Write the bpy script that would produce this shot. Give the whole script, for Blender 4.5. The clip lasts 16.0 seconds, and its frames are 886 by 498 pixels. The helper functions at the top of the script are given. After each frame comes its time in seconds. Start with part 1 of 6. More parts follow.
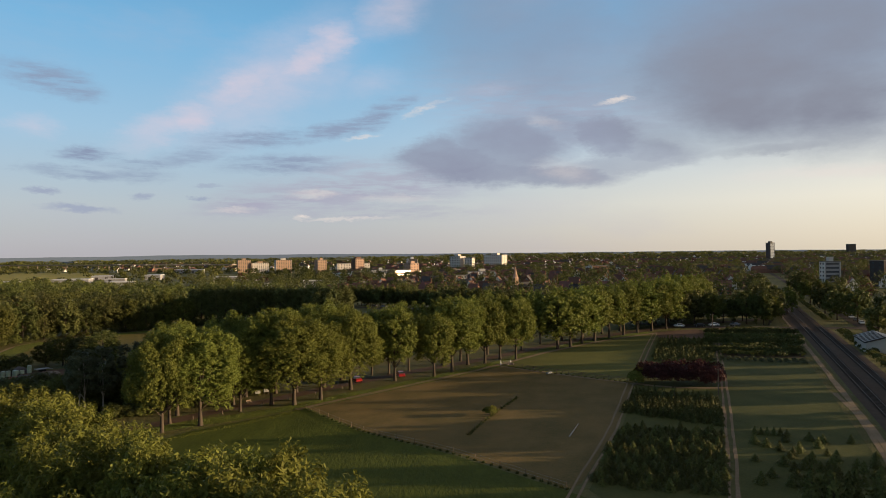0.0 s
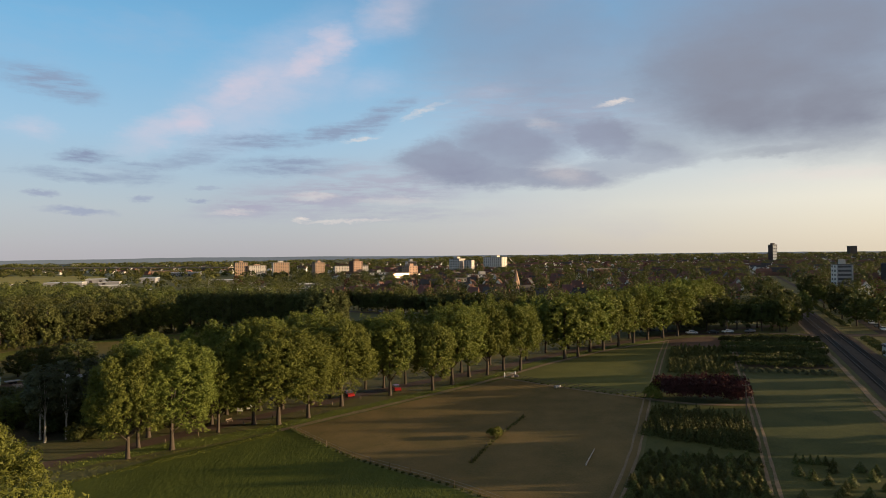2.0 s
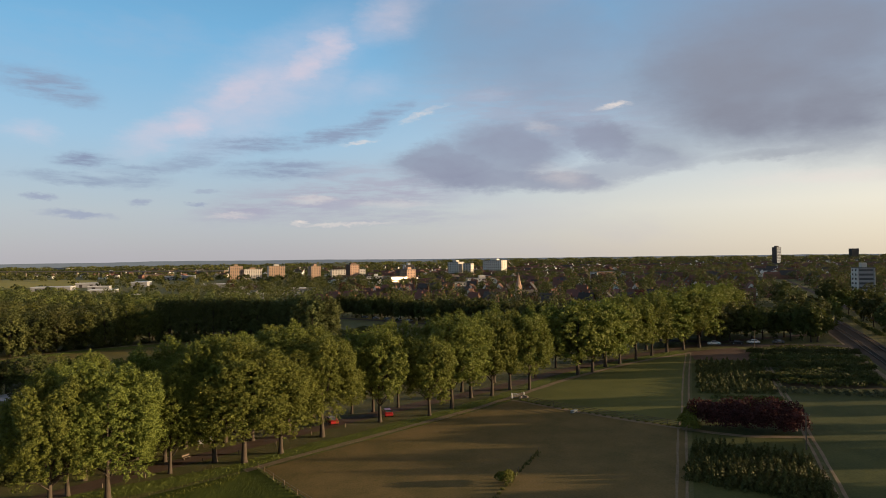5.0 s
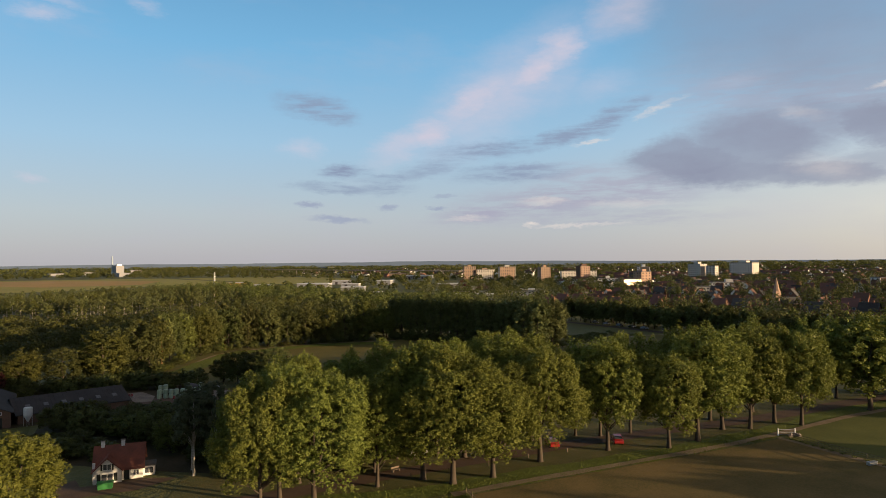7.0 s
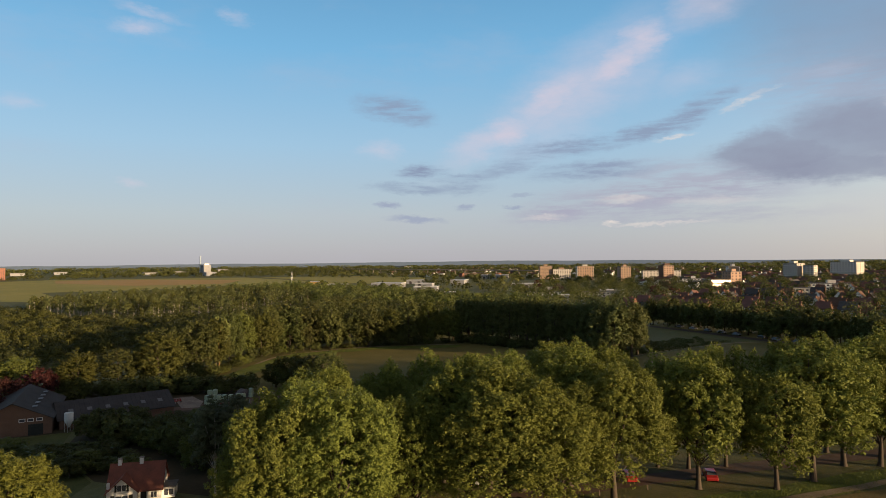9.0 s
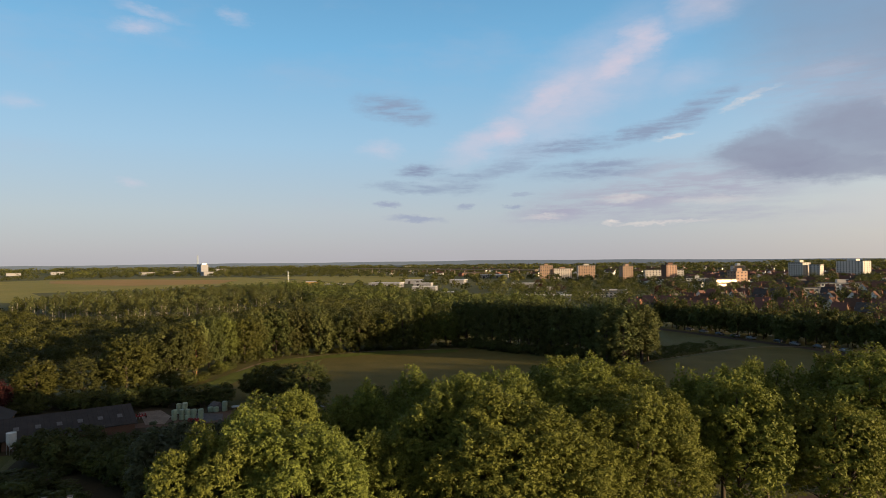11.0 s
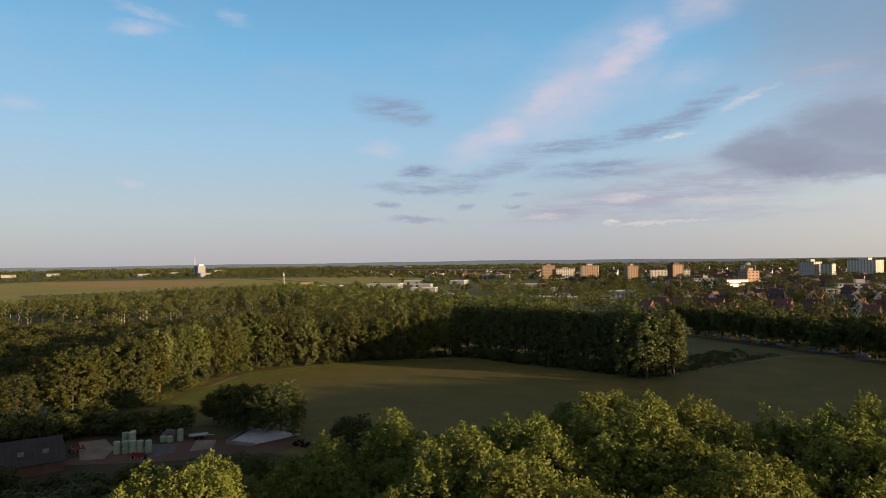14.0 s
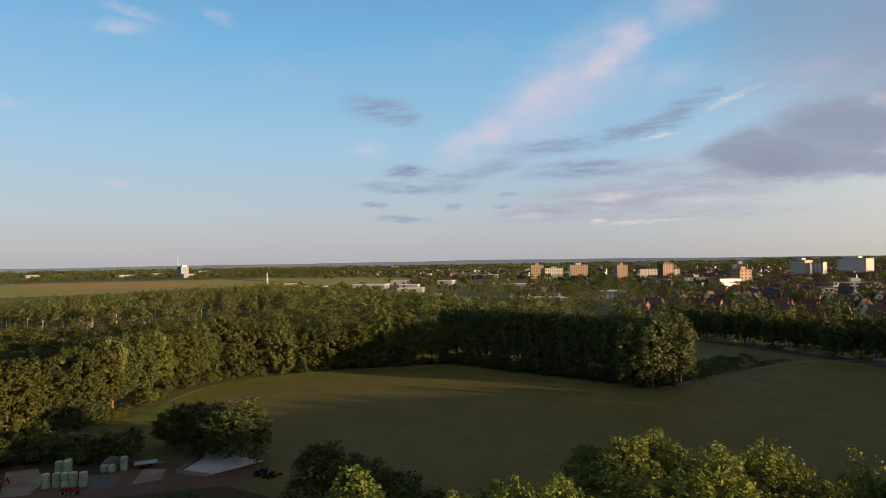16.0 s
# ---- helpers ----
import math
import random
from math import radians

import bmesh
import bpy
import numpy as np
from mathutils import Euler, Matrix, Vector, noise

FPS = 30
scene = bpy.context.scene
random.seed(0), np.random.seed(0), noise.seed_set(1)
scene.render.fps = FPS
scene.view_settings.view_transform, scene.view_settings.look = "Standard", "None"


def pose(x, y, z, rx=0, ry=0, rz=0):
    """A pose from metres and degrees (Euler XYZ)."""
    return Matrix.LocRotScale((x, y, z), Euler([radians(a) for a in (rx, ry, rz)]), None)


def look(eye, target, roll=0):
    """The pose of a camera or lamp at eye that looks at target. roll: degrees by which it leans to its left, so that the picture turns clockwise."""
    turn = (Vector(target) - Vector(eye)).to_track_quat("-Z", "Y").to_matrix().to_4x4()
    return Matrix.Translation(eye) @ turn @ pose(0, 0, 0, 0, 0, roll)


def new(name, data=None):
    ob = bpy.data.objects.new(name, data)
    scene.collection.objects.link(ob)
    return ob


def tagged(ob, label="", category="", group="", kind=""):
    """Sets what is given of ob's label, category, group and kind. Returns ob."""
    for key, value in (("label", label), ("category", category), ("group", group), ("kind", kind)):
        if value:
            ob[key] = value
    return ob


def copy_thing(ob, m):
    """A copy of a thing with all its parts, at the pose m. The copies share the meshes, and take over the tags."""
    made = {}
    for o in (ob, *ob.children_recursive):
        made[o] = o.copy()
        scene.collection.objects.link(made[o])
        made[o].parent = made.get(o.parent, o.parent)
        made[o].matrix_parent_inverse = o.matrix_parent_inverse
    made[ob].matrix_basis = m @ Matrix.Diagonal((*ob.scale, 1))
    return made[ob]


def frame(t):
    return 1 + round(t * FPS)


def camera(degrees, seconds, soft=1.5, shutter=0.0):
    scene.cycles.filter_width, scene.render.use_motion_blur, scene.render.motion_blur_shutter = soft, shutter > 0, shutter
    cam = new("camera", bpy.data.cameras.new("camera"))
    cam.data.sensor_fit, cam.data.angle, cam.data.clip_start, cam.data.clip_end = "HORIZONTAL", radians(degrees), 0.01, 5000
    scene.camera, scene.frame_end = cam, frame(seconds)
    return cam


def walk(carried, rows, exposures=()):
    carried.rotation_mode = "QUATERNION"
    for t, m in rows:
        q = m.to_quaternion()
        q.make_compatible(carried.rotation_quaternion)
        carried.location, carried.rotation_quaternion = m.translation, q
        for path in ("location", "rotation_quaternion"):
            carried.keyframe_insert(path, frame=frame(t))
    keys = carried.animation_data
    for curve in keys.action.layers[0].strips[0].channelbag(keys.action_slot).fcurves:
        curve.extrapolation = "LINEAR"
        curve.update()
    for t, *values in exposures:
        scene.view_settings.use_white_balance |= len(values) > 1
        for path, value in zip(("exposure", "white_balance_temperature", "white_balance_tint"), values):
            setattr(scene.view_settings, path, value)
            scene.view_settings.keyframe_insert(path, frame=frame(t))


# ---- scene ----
from collections import defaultdict

# camera: a small drone, flying level at about 34 m
cam = camera(69.05, 16.0, soft=0.9)
PATH = [
    (0, 0, 0, 34, 90.209, 0.63, 0), (0.5, 0.03, 3.23, 34, 90.283, 0.62, -0.02),
    (1, 0.04, 6.56, 34.05, 90.343, 0.64, -0.03), (1.5, 0.02, 9.96, 34.19, 90.367, 0.64, -0.05),
    (2, 0, 13.39, 34.35, 90.401, 0.68, -0.07), (2.5, 0.02, 16.83, 34.46, 90.464, 0.705, -0.08),
    (3, 0.07, 20.4, 34.53, 90.512, 0.72, -0.09), (3.5, 0.12, 24.06, 34.54, 90.569, 0.73, -0.114),
    (6, 0.12, 43, 34.43, 90.762, 0.737, -0.208), (6.2, 0, 44.55, 34.43, 90.79, 0.73, 0.5),
    (6.5, -0.235, 46.92, 34.42, 90.848, 0.708, 4.873), (6.7, -0.4, 48.7, 34.39, 90.9, 0.62, 9.9),
    (6.8, -0.48, 49.6, 34.37, 90.93, 0.57, 13.4), (7, -0.58, 51.5, 34.34, 90.987, 0.464, 20.156),
    (7.2, -0.58, 53.4, 34.31, 91.005, 0.43, 25), (7.3, -0.6, 54.3, 34.3, 91.01, 0.42, 26.4),
    (7.5, -0.66, 56.15, 34.27, 91.013, 0.41, 26.98),
    (8, -1.112, 60.33, 34.22, 91.006, 0.452, 27), (8.5, -1.95, 64.42, 34.18, 90.999, 0.49, 27),
    (9, -3.031, 68.44, 34.15, 90.995, 0.5, 26.99), (11.5, -10.908, 87.815, 34.11, 90.943, 0.59, 27),
    (12, -12.652, 91.68, 34.08, 90.957, 0.65, 27.015), (12.5, -14.56, 95.55, 34.05, 90.97, 0.69, 27.015),
    (13, -16.428, 99.41, 34.03, 90.973, 0.73, 27.017), (13.5, -18.25, 103.25, 34.03, 90.971, 0.73, 27.025),
    (14, -20.114, 107.03, 34.03, 90.975, 0.73, 27.035), (14.5, -22.04, 110.78, 34.015, 90.972, 0.77, 27.037),
    (15, -24.017, 114.6, 33.99, 90.975, 0.8, 27.03), (15.5, -25.9, 118.47, 33.97, 90.974, 0.85, 27.04),
    (16, -27.584, 122.56, 33.95, 90.942, 0.925, 25.925),
]
walk(cam, [(r[0], pose(*r[1:])) for r in PATH], [(0.0, 0.9), (16.0, 0.9)])

# evening daylight: low sun far to the right of the first heading
SUN_AZ, SUN_EL = 92.0, 6.8            # degrees clockwise from +y, above the horizon
SUN_DIR = Vector((math.sin(radians(SUN_AZ)) * math.cos(radians(SUN_EL)),
                  math.cos(radians(SUN_AZ)) * math.cos(radians(SUN_EL)), math.sin(radians(SUN_EL))))
sun = new("sun", bpy.data.lights.new("sun", "SUN"))
sun.data.energy, sun.data.angle, sun.data.color = 5.2, radians(0.6), (1.0, 0.71, 0.41)
sun.matrix_world = look(SUN_DIR * 100, (0, 0, 0))

world = bpy.data.worlds.new("evening_sky")
scene.world = world
world.use_nodes = True
WT = world.node_tree
WT.nodes.clear()


def wnode(kind, **sets):
    n = WT.nodes.new(kind)
    for k, v in sets.items():
        n.inputs[k].default_value = v
    return n


def wmath(op, a, b=None, clamp=False):
    n = WT.nodes.new("ShaderNodeMath")
    n.operation, n.use_clamp = op, clamp
    for i, v in enumerate((a, b)):
        if isinstance(v, (int, float)):
            n.inputs[i].default_value = v
        elif v is not None:
            WT.links.new(v, n.inputs[i])
    return n.outputs[0]


def wmix(fac, a, b):
    n = WT.nodes.new("ShaderNodeMix")
    n.data_type = "RGBA"
    for sock, v in ((n.inputs[0], fac), (n.inputs[6], a), (n.inputs[7], b)):
        if isinstance(v, (int, float)):
            sock.default_value = v
        elif isinstance(v, tuple):
            sock.default_value = (*v, 1)
        else:
            WT.links.new(v, sock)
    return n.outputs[2]


def wsmooth(v, lo, hi, to_lo=0.0, to_hi=1.0):
    n = WT.nodes.new("ShaderNodeMapRange")
    n.interpolation_type = "SMOOTHSTEP"
    WT.links.new(v, n.inputs[0])
    for i, x in enumerate((lo, hi, to_lo, to_hi)):
        n.inputs[i + 1].default_value = x
    return n.outputs[0]


sky = WT.nodes.new("ShaderNodeTexSky")
sky.sky_type, sky.sun_disc = "NISHITA", False
sky.sun_elevation, sky.sun_rotation = radians(SUN_EL), radians(SUN_AZ)
sky.air_density, sky.dust_density, sky.ozone_density = 1.0, 1.0, 2.0
coord = WT.nodes.new("ShaderNodeTexCoord")
split = WT.nodes.new("ShaderNodeSeparateXYZ")
WT.links.new(coord.outputs["Generated"], split.inputs[0])
DEG = 180 / math.pi
azim = wmath("MULTIPLY", wmath("ARCTAN2", split.outputs[0], split.outputs[1]), DEG)
elev = wmath("MULTIPLY", wmath("ARCSINE", split.outputs[2]), DEG)
flat = WT.nodes.new("ShaderNodeCombineXYZ")
WT.links.new(azim, flat.inputs[0])
WT.links.new(elev, flat.inputs[1])


def wnoise(scale_x, scale_y, detail, rough=0.6, shift=0.0):
    m = WT.nodes.new("ShaderNodeMapping")
    m.inputs["Scale"].default_value = (scale_x, scale_y, 1)
    m.inputs["Location"].default_value = (shift, shift * 0.7, shift)
    WT.links.new(flat.outputs[0], m.inputs[0])
    n = WT.nodes.new("ShaderNodeTexNoise")
    n.inputs["Scale"].default_value, n.inputs["Detail"].default_value = 1.0, detail
    n.inputs["Roughness"].default_value = rough
    WT.links.new(m.outputs[0], n.inputs["Vector"])
    return n


def wscale_vec(noise_node, amount):
    sub = WT.nodes.new("ShaderNodeVectorMath")
    sub.operation = "SUBTRACT"
    WT.links.new(noise_node.outputs["Color"], sub.inputs[0])
    sub.inputs[1].default_value = (0.5, 0.5, 0.5)
    mul = WT.nodes.new("ShaderNodeVectorMath")
    mul.operation = "MULTIPLY"
    WT.links.new(sub.outputs[0], mul.inputs[0])
    mul.inputs[1].default_value = amount
    return mul.outputs[0]


def wadd_vec(a, b):
    n = WT.nodes.new("ShaderNodeVectorMath")
    n.operation = "ADD"
    WT.links.new(a, n.inputs[0])
    WT.links.new(b, n.inputs[1])
    return n.outputs[0]


warped = wadd_vec(wadd_vec(flat.outputs[0], wscale_vec(wnoise(0.12, 0.3, 5, 0.62), (3.6, 1.5, 0))),
                  wadd_vec(wscale_vec(wnoise(0.55, 1.3, 4, 0.6, 7.0), (1.9, 0.8, 0)), wscale_vec(wnoise(1.8, 4.2, 4, 0.6, 13.0), (0.8, 0.45, 0))))


def cloud_mask(rows, inner=0.25, outer=1.15):
    """Soft, ragged patches: azimuth, elevation, half width, half height, turn, all in degrees, and density."""
    total = None
    for az, el, ra, re, turn, dens in rows:
        m = WT.nodes.new("ShaderNodeMapping")
        m.vector_type = "TEXTURE"
        m.inputs["Location"].default_value = (az, el, 0)
        m.inputs["Rotation"].default_value = (0, 0, radians(turn))
        m.inputs["Scale"].default_value = (ra, re, 1e6)
        WT.links.new(warped, m.inputs[0])
        ln = WT.nodes.new("ShaderNodeVectorMath")
        ln.operation = "LENGTH"
        WT.links.new(m.outputs[0], ln.inputs[0])
        d = wsmooth(ln.outputs["Value"], outer, inner, 0.0, dens)
        total = d if total is None else wmath("MAXIMUM", total, d)
    return total


PINKS = [(-23.6, 10.2, 3.8, 1.43, 25, 0.6), (-21.2, 11.2, 2.8, 1.45, 10, 0.8), (-17.1, 14.0, 5.7, 1.89, 33, 0.75), (-11.7, 16.7, 5.5, 1.88, 33, 0.85), (-9.4, 17.9, 2.7, 1.73, 35, 0.8),
         (-4.5, 20.5, 4.5, 1.98, 22, 0.6), (-14.8, 14.7, 9.7, 3.65, 33, 0.55), (-10.5, 15.3, 3.8, 2.58, 25, 0.3), (-6.8, 14.7, 3.5, 1.35, 8, 0.3)]
WISPS = [(-52.5, 18.4, 2.2, 0.65, 3, 0.5), (-51.6, 19.5, 3.0, 0.43, -10, 0.35), (-44.6, 19.9, 1.4, 0.56, -15, 0.35), (-60.7, 12.0, 1.7, 0.63, 0, 0.35), (-52.8, 6.3, 1.3, 0.35, -8, 0.4),
         (-32.4, 9.8, 1.8, 1.02, 0, 0.4), (5.0, 14.1, 3.5, 0.84, 5, 0.4)]
GREYS = [(-31.2, 13.3, 3.9, 1.22, -12, 0.7), (-29.9, 12.7, 2.4, 1.12, -10, 0.6), (-29.0, 7.9, 2.6, 0.71, 4, 0.85), (-29.4, 6.4, 4.8, 0.58, -3, 0.6), (-25.0, 7.4, 3.6, 0.54, 3, 0.55),
         (-25.1, 6.4, 3.1, 0.81, -3, 0.5), (-21.2, 8.2, 3.4, 0.97, 12, 0.5), (-15.3, 9.9, 6.4, 0.92, 3, 0.7), (-9.1, 10.7, 5.5, 0.86, 14, 0.7), (-6.1, 11.8, 3.7, 1.01, 22, 0.7),
         (-3.8, 12.7, 2.3, 0.65, 25, 0.5), (-13.9, 7.7, 5.9, 0.94, 2, 0.7)]
MAUVES = [(-10.1, 5.1, 9.7, 1.99, 4, 0.8), (-16.8, 4.0, 5.3, 0.97, 6, 0.8), (-4.2, 5.9, 8.6, 2.14, 0, 0.7), (-6.7, 3.5, 11.9, 0.94, 0, 0.5), (-8.1, 7.3, 6.8, 1.32, 0, 0.45),
         (9.4, 12.4, 13.3, 3.52, -8, 0.52)]
SHELVES = [(0.9, 8.0, 6.2, 2.15, 0, 0.95), (-0.9, 8.7, 4.0, 2.01, 15, 0.9), (3.4, 7.1, 8.2, 1.58, -3, 0.9), (9.1, 6.6, 8.1, 1.25, -2, 0.85), (5.9, 9.2, 7.1, 3.12, 0, 0.85),
         (16.1, 7.4, 7.6, 1.22, 3, 0.5), (11.6, 10.5, 4.8, 1.83, -20, 0.6), (14.4, 9.7, 4.0, 2.06, -22, 0.85), (17.2, 8.4, 4.6, 1.32, -10, 0.6)]
BANKS = [(25.7, 11.1, 8.6, 3.57, -3, 1), (31.5, 10.9, 6.2, 4.04, 0, 1), (30.5, 16.0, 9.7, 4.8, 0, 0.8), (38.9, 11.0, 8.0, 4.89, 0, 1), (28.5, 7.8, 7.2, 0.74, 2, 0.6),
         (25.8, 13.3, 9.8, 5.56, -3, 0.95), (19.3, 9.4, 4.9, 1.66, -15, 0.5)]
VEILS = [(22.0, 14.6, 9.5, 4.8, -15, 0.8), (15.7, 17.4, 10.2, 3.09, -20, 0.55), (27.0, 16.1, 16.6, 7.82, -8, 0.8), (8.0, 17.5, 14.5, 6.78, -15, 0.7)]
SPECKS = [(-32.2, 4.9, 1.4, 0.32, 3, 0.8), (-29.4, 3.7, 3.2, 0.39, -2, 0.75), (-24.6, 4.7, 1.0, 0.33, 0, 0.7), (-20.6, 4.5, 1.0, 0.26, 0, 0.75), (-19.6, 5.7, 1.4, 0.26, 5, 0.5)]
LIGHTS = [(15.3, 12.6, 1.4, 0.28, 5, 0.9), (-7.1, 10.2, 1.5, 0.24, 12, 0.65), (-1.2, 12.4, 2.3, 0.29, 18, 0.5), (-12.3, 3.1, 0.7, 0.29, 0, 1), (-8.2, 2.9, 4.4, 0.2, 0, 0.6),
         (-11.6, 5.0, 2.2, 0.49, 0, 0.5), (-18.1, 3.6, 2.3, 0.24, 3, 0.5), (9.2, 11.2, 2.2, 0.48, -12, 0.2), (-4.2, 4.7, 4.5, 0.4, 0, 0.35), (31.5, 5.7, 8.1, 0.68, 0, 0.45),
         (10.8, 7.0, 2.9, 1.07, -10, 0.3)]
broad = wnoise(0.05, 0.14, 6, 0.6, 3.0)


def wramp(v, span, stops):
    n = WT.nodes.new("ShaderNodeValToRGB")
    WT.links.new(wmath("DIVIDE", v, span), n.inputs[0])
    e = n.color_ramp.elements
    while len(e) < len(stops):
        e.new(0.5)
    for k, (at, col) in enumerate(stops):
        e[k].position, e[k].color = at / span, (*col, 1)
    return n.outputs[0]


def wgain(col, k):
    n = WT.nodes.new("ShaderNodeVectorMath")
    n.operation = "SCALE"
    WT.links.new(col, n.inputs[0])
    n.inputs["Scale"].default_value = k
    return n.outputs[0]


# clear air: pale near the horizon, deep blue up to 26 degrees; warmer towards the sun
# the unseen dome from 34 degrees up is warm grey, added to tone the shade
away = wramp(elev, 90, [(0, (0.50, 0.49, 0.53)), (4, (0.50, 0.56, 0.63)), (10, (0.37, 0.58, 0.78)), (18, (0.20, 0.49, 0.78)), (26, (0.12, 0.34, 0.60)), (34, (0.17, 0.18, 0.20)), (90, (0.250, 0.198, 0.160))])
near = wramp(elev, 90, [(0, (0.85, 0.74, 0.57)), (4, (0.97, 0.89, 0.75)), (10, (0.66, 0.71, 0.76)), (18, (0.28, 0.45, 0.66)), (26, (0.14, 0.29, 0.48)), (34, (0.17, 0.175, 0.19)), (90, (0.250, 0.198, 0.160))])
clear = wgain(wmix(wsmooth(azim, -20, 48), away, near), 5.3)
base = wmix(0.85, sky.outputs[0], clear)
veil = wmath("MULTIPLY", wsmooth(broad.outputs["Fac"], 0.5, 0.75), 0.2)
base = wmix(veil, base, (2.7, 2.6, 3.1))
soft_wisp = wsmooth(wnoise(0.22, 0.6, 6, 0.58, 9.0).outputs["Fac"], 0.25, 0.7, 0.7, 1.1)
wisp = wsmooth(wnoise(0.35, 0.9, 6, 0.65, 5.0).outputs["Fac"], 0.3, 0.7, 0.6, 1.15)
base = wmix(wmath("MULTIPLY", cloud_mask(PINKS, 0.0, 1.35), soft_wisp, True), base, (3.6, 3.25, 3.75))
base = wmix(wmath("MULTIPLY", cloud_mask(WISPS, 0.0, 1.35), wisp, True), base, (3.6, 3.3, 3.8))
streak = wsmooth(wnoise(0.28, 1.9, 6, 0.62, 17.0).outputs["Fac"], 0.36, 0.6, 0.4, 1.2)
calm = wsmooth(wnoise(0.14, 0.3, 5, 0.55, 21.0).outputs["Fac"], 0.25, 0.7, 0.8, 1.05)
base = wmix(wmath("MULTIPLY", cloud_mask(MAUVES, 0.1, 1.25), streak, True), base, (2.2, 2.2, 2.75))
base = wmix(wmath("MULTIPLY", cloud_mask(VEILS, 0.2, 1.2), calm, True), base, (1.38, 1.7, 2.32))
base = wmix(wmath("MULTIPLY", cloud_mask(SHELVES, 0.45, 1.08), calm, True), base, (1.5, 1.64, 2.18))
base = wmix(wmath("MULTIPLY", cloud_mask(BANKS, 0.2, 1.4), calm, True), base, (1.36, 1.46, 1.82))
base = wmix(wmath("MULTIPLY", cloud_mask(GREYS, 0.2, 1.2), streak, True), base, (1.4, 1.72, 2.45))
base = wmix(cloud_mask(SPECKS), base, (1.75, 2.0, 2.7))
base = wmix(wmath("MULTIPLY", cloud_mask(LIGHTS, 0.0, 1.3), wisp, True), base, (4.3, 3.85, 3.6))
# bright orange sky patch out of view, added as warm fill from the right
glow = wmath("MULTIPLY", wmath("MULTIPLY", wsmooth(azim, 48, 85), wsmooth(azim, 140, 105)), wsmooth(elev, 26, 2))
base = wmix(glow, base, (15.0, 9.5, 5.0))
back = wnode("ShaderNodeBackground", Strength=0.1)
WT.links.new(base, back.inputs[0])
wout = WT.nodes.new("ShaderNodeOutputWorld")
WT.links.new(back.outputs[0], wout.inputs[0])


# materials
def material(name, col, col2=None, rough=0.85, scale=1.0, fine=12.0, bump=0.0, metal=0.0, spec=0.1, vary=0.0, island=0.0, mixat=(0.35, 0.65), stretch=None):
    """A surface that wanders between two colours at two scales, in metres, with fine relief."""
    m = bpy.data.materials.new(name)
    m.use_nodes = True
    t = m.node_tree
    b = t.nodes["Principled BSDF"]
    b.inputs["Roughness"].default_value, b.inputs["Metallic"].default_value = rough, metal
    b.inputs["Specular IOR Level"].default_value = spec
    tc = t.nodes.new("ShaderNodeTexCoord")
    vec = tc.outputs["Object"]
    if stretch:
        mp = t.nodes.new("ShaderNodeMapping")
        mp.inputs["Scale"].default_value = stretch[:3]
        mp.inputs["Rotation"].default_value = (0, 0, radians(stretch[3]))
        t.links.new(vec, mp.inputs[0])
        vec = mp.outputs[0]
    n1, n2 = t.nodes.new("ShaderNodeTexNoise"), t.nodes.new("ShaderNodeTexNoise")
    for n, s, d in ((n1, scale, 5), (n2, fine, 3)):
        n.inputs["Scale"].default_value, n.inputs["Detail"].default_value = s, d
        n.inputs["Roughness"].default_value = 0.65
        t.links.new(vec, n.inputs["Vector"])
    avg = t.nodes.new("ShaderNodeMath")
    avg.operation = "MULTIPLY_ADD"
    t.links.new(n2.outputs["Fac"], avg.inputs[0])
    avg.inputs[1].default_value = 0.45
    half = t.nodes.new("ShaderNodeMath")
    half.operation = "MULTIPLY"
    half.inputs[1].default_value = 0.55
    t.links.new(n1.outputs["Fac"], half.inputs[0])
    t.links.new(half.outputs[0], avg.inputs[2])
    ramp = t.nodes.new("ShaderNodeMapRange")
    t.links.new(avg.outputs[0], ramp.inputs[0])
    ramp.inputs[1].default_value, ramp.inputs[2].default_value = mixat
    mix = t.nodes.new("ShaderNodeMix")
    mix.data_type = "RGBA"
    t.links.new(ramp.outputs[0], mix.inputs[0])
    mix.inputs[6].default_value = (*col, 1)
    mix.inputs[7].default_value = (*(col2 or [c * 0.7 for c in col]), 1)
    out = mix.outputs[2]
    for amount, kind, sock in ((vary, "ShaderNodeObjectInfo", "Random"), (island, "ShaderNodeNewGeometry", "Random Per Island")):
        if amount:
            src = t.nodes.new(kind)
            hs = t.nodes.new("ShaderNodeHueSaturation")
            for target, lo, hi in (("Value", 1 - amount, 1 + amount), ("Hue", 0.5 + amount * 0.05, 0.5 - amount * 0.05)):
                mr = t.nodes.new("ShaderNodeMapRange")
                t.links.new(src.outputs[sock], mr.inputs[0])
                mr.inputs[3].default_value, mr.inputs[4].default_value = lo, hi
                t.links.new(mr.outputs[0], hs.inputs[target])
            t.links.new(out, hs.inputs["Color"])
            out = hs.outputs[0]
    t.links.new(out, b.inputs["Base Color"])
    if bump:
        bp = t.nodes.new("ShaderNodeBump")
        bp.inputs["Strength"].default_value, bp.inputs["Distance"].default_value = (1.0 if bump > 0.15 else 0.6), bump
        t.links.new(avg.outputs[0], bp.inputs["Height"])
        t.links.new(bp.outputs[0], b.inputs["Normal"])
    return m


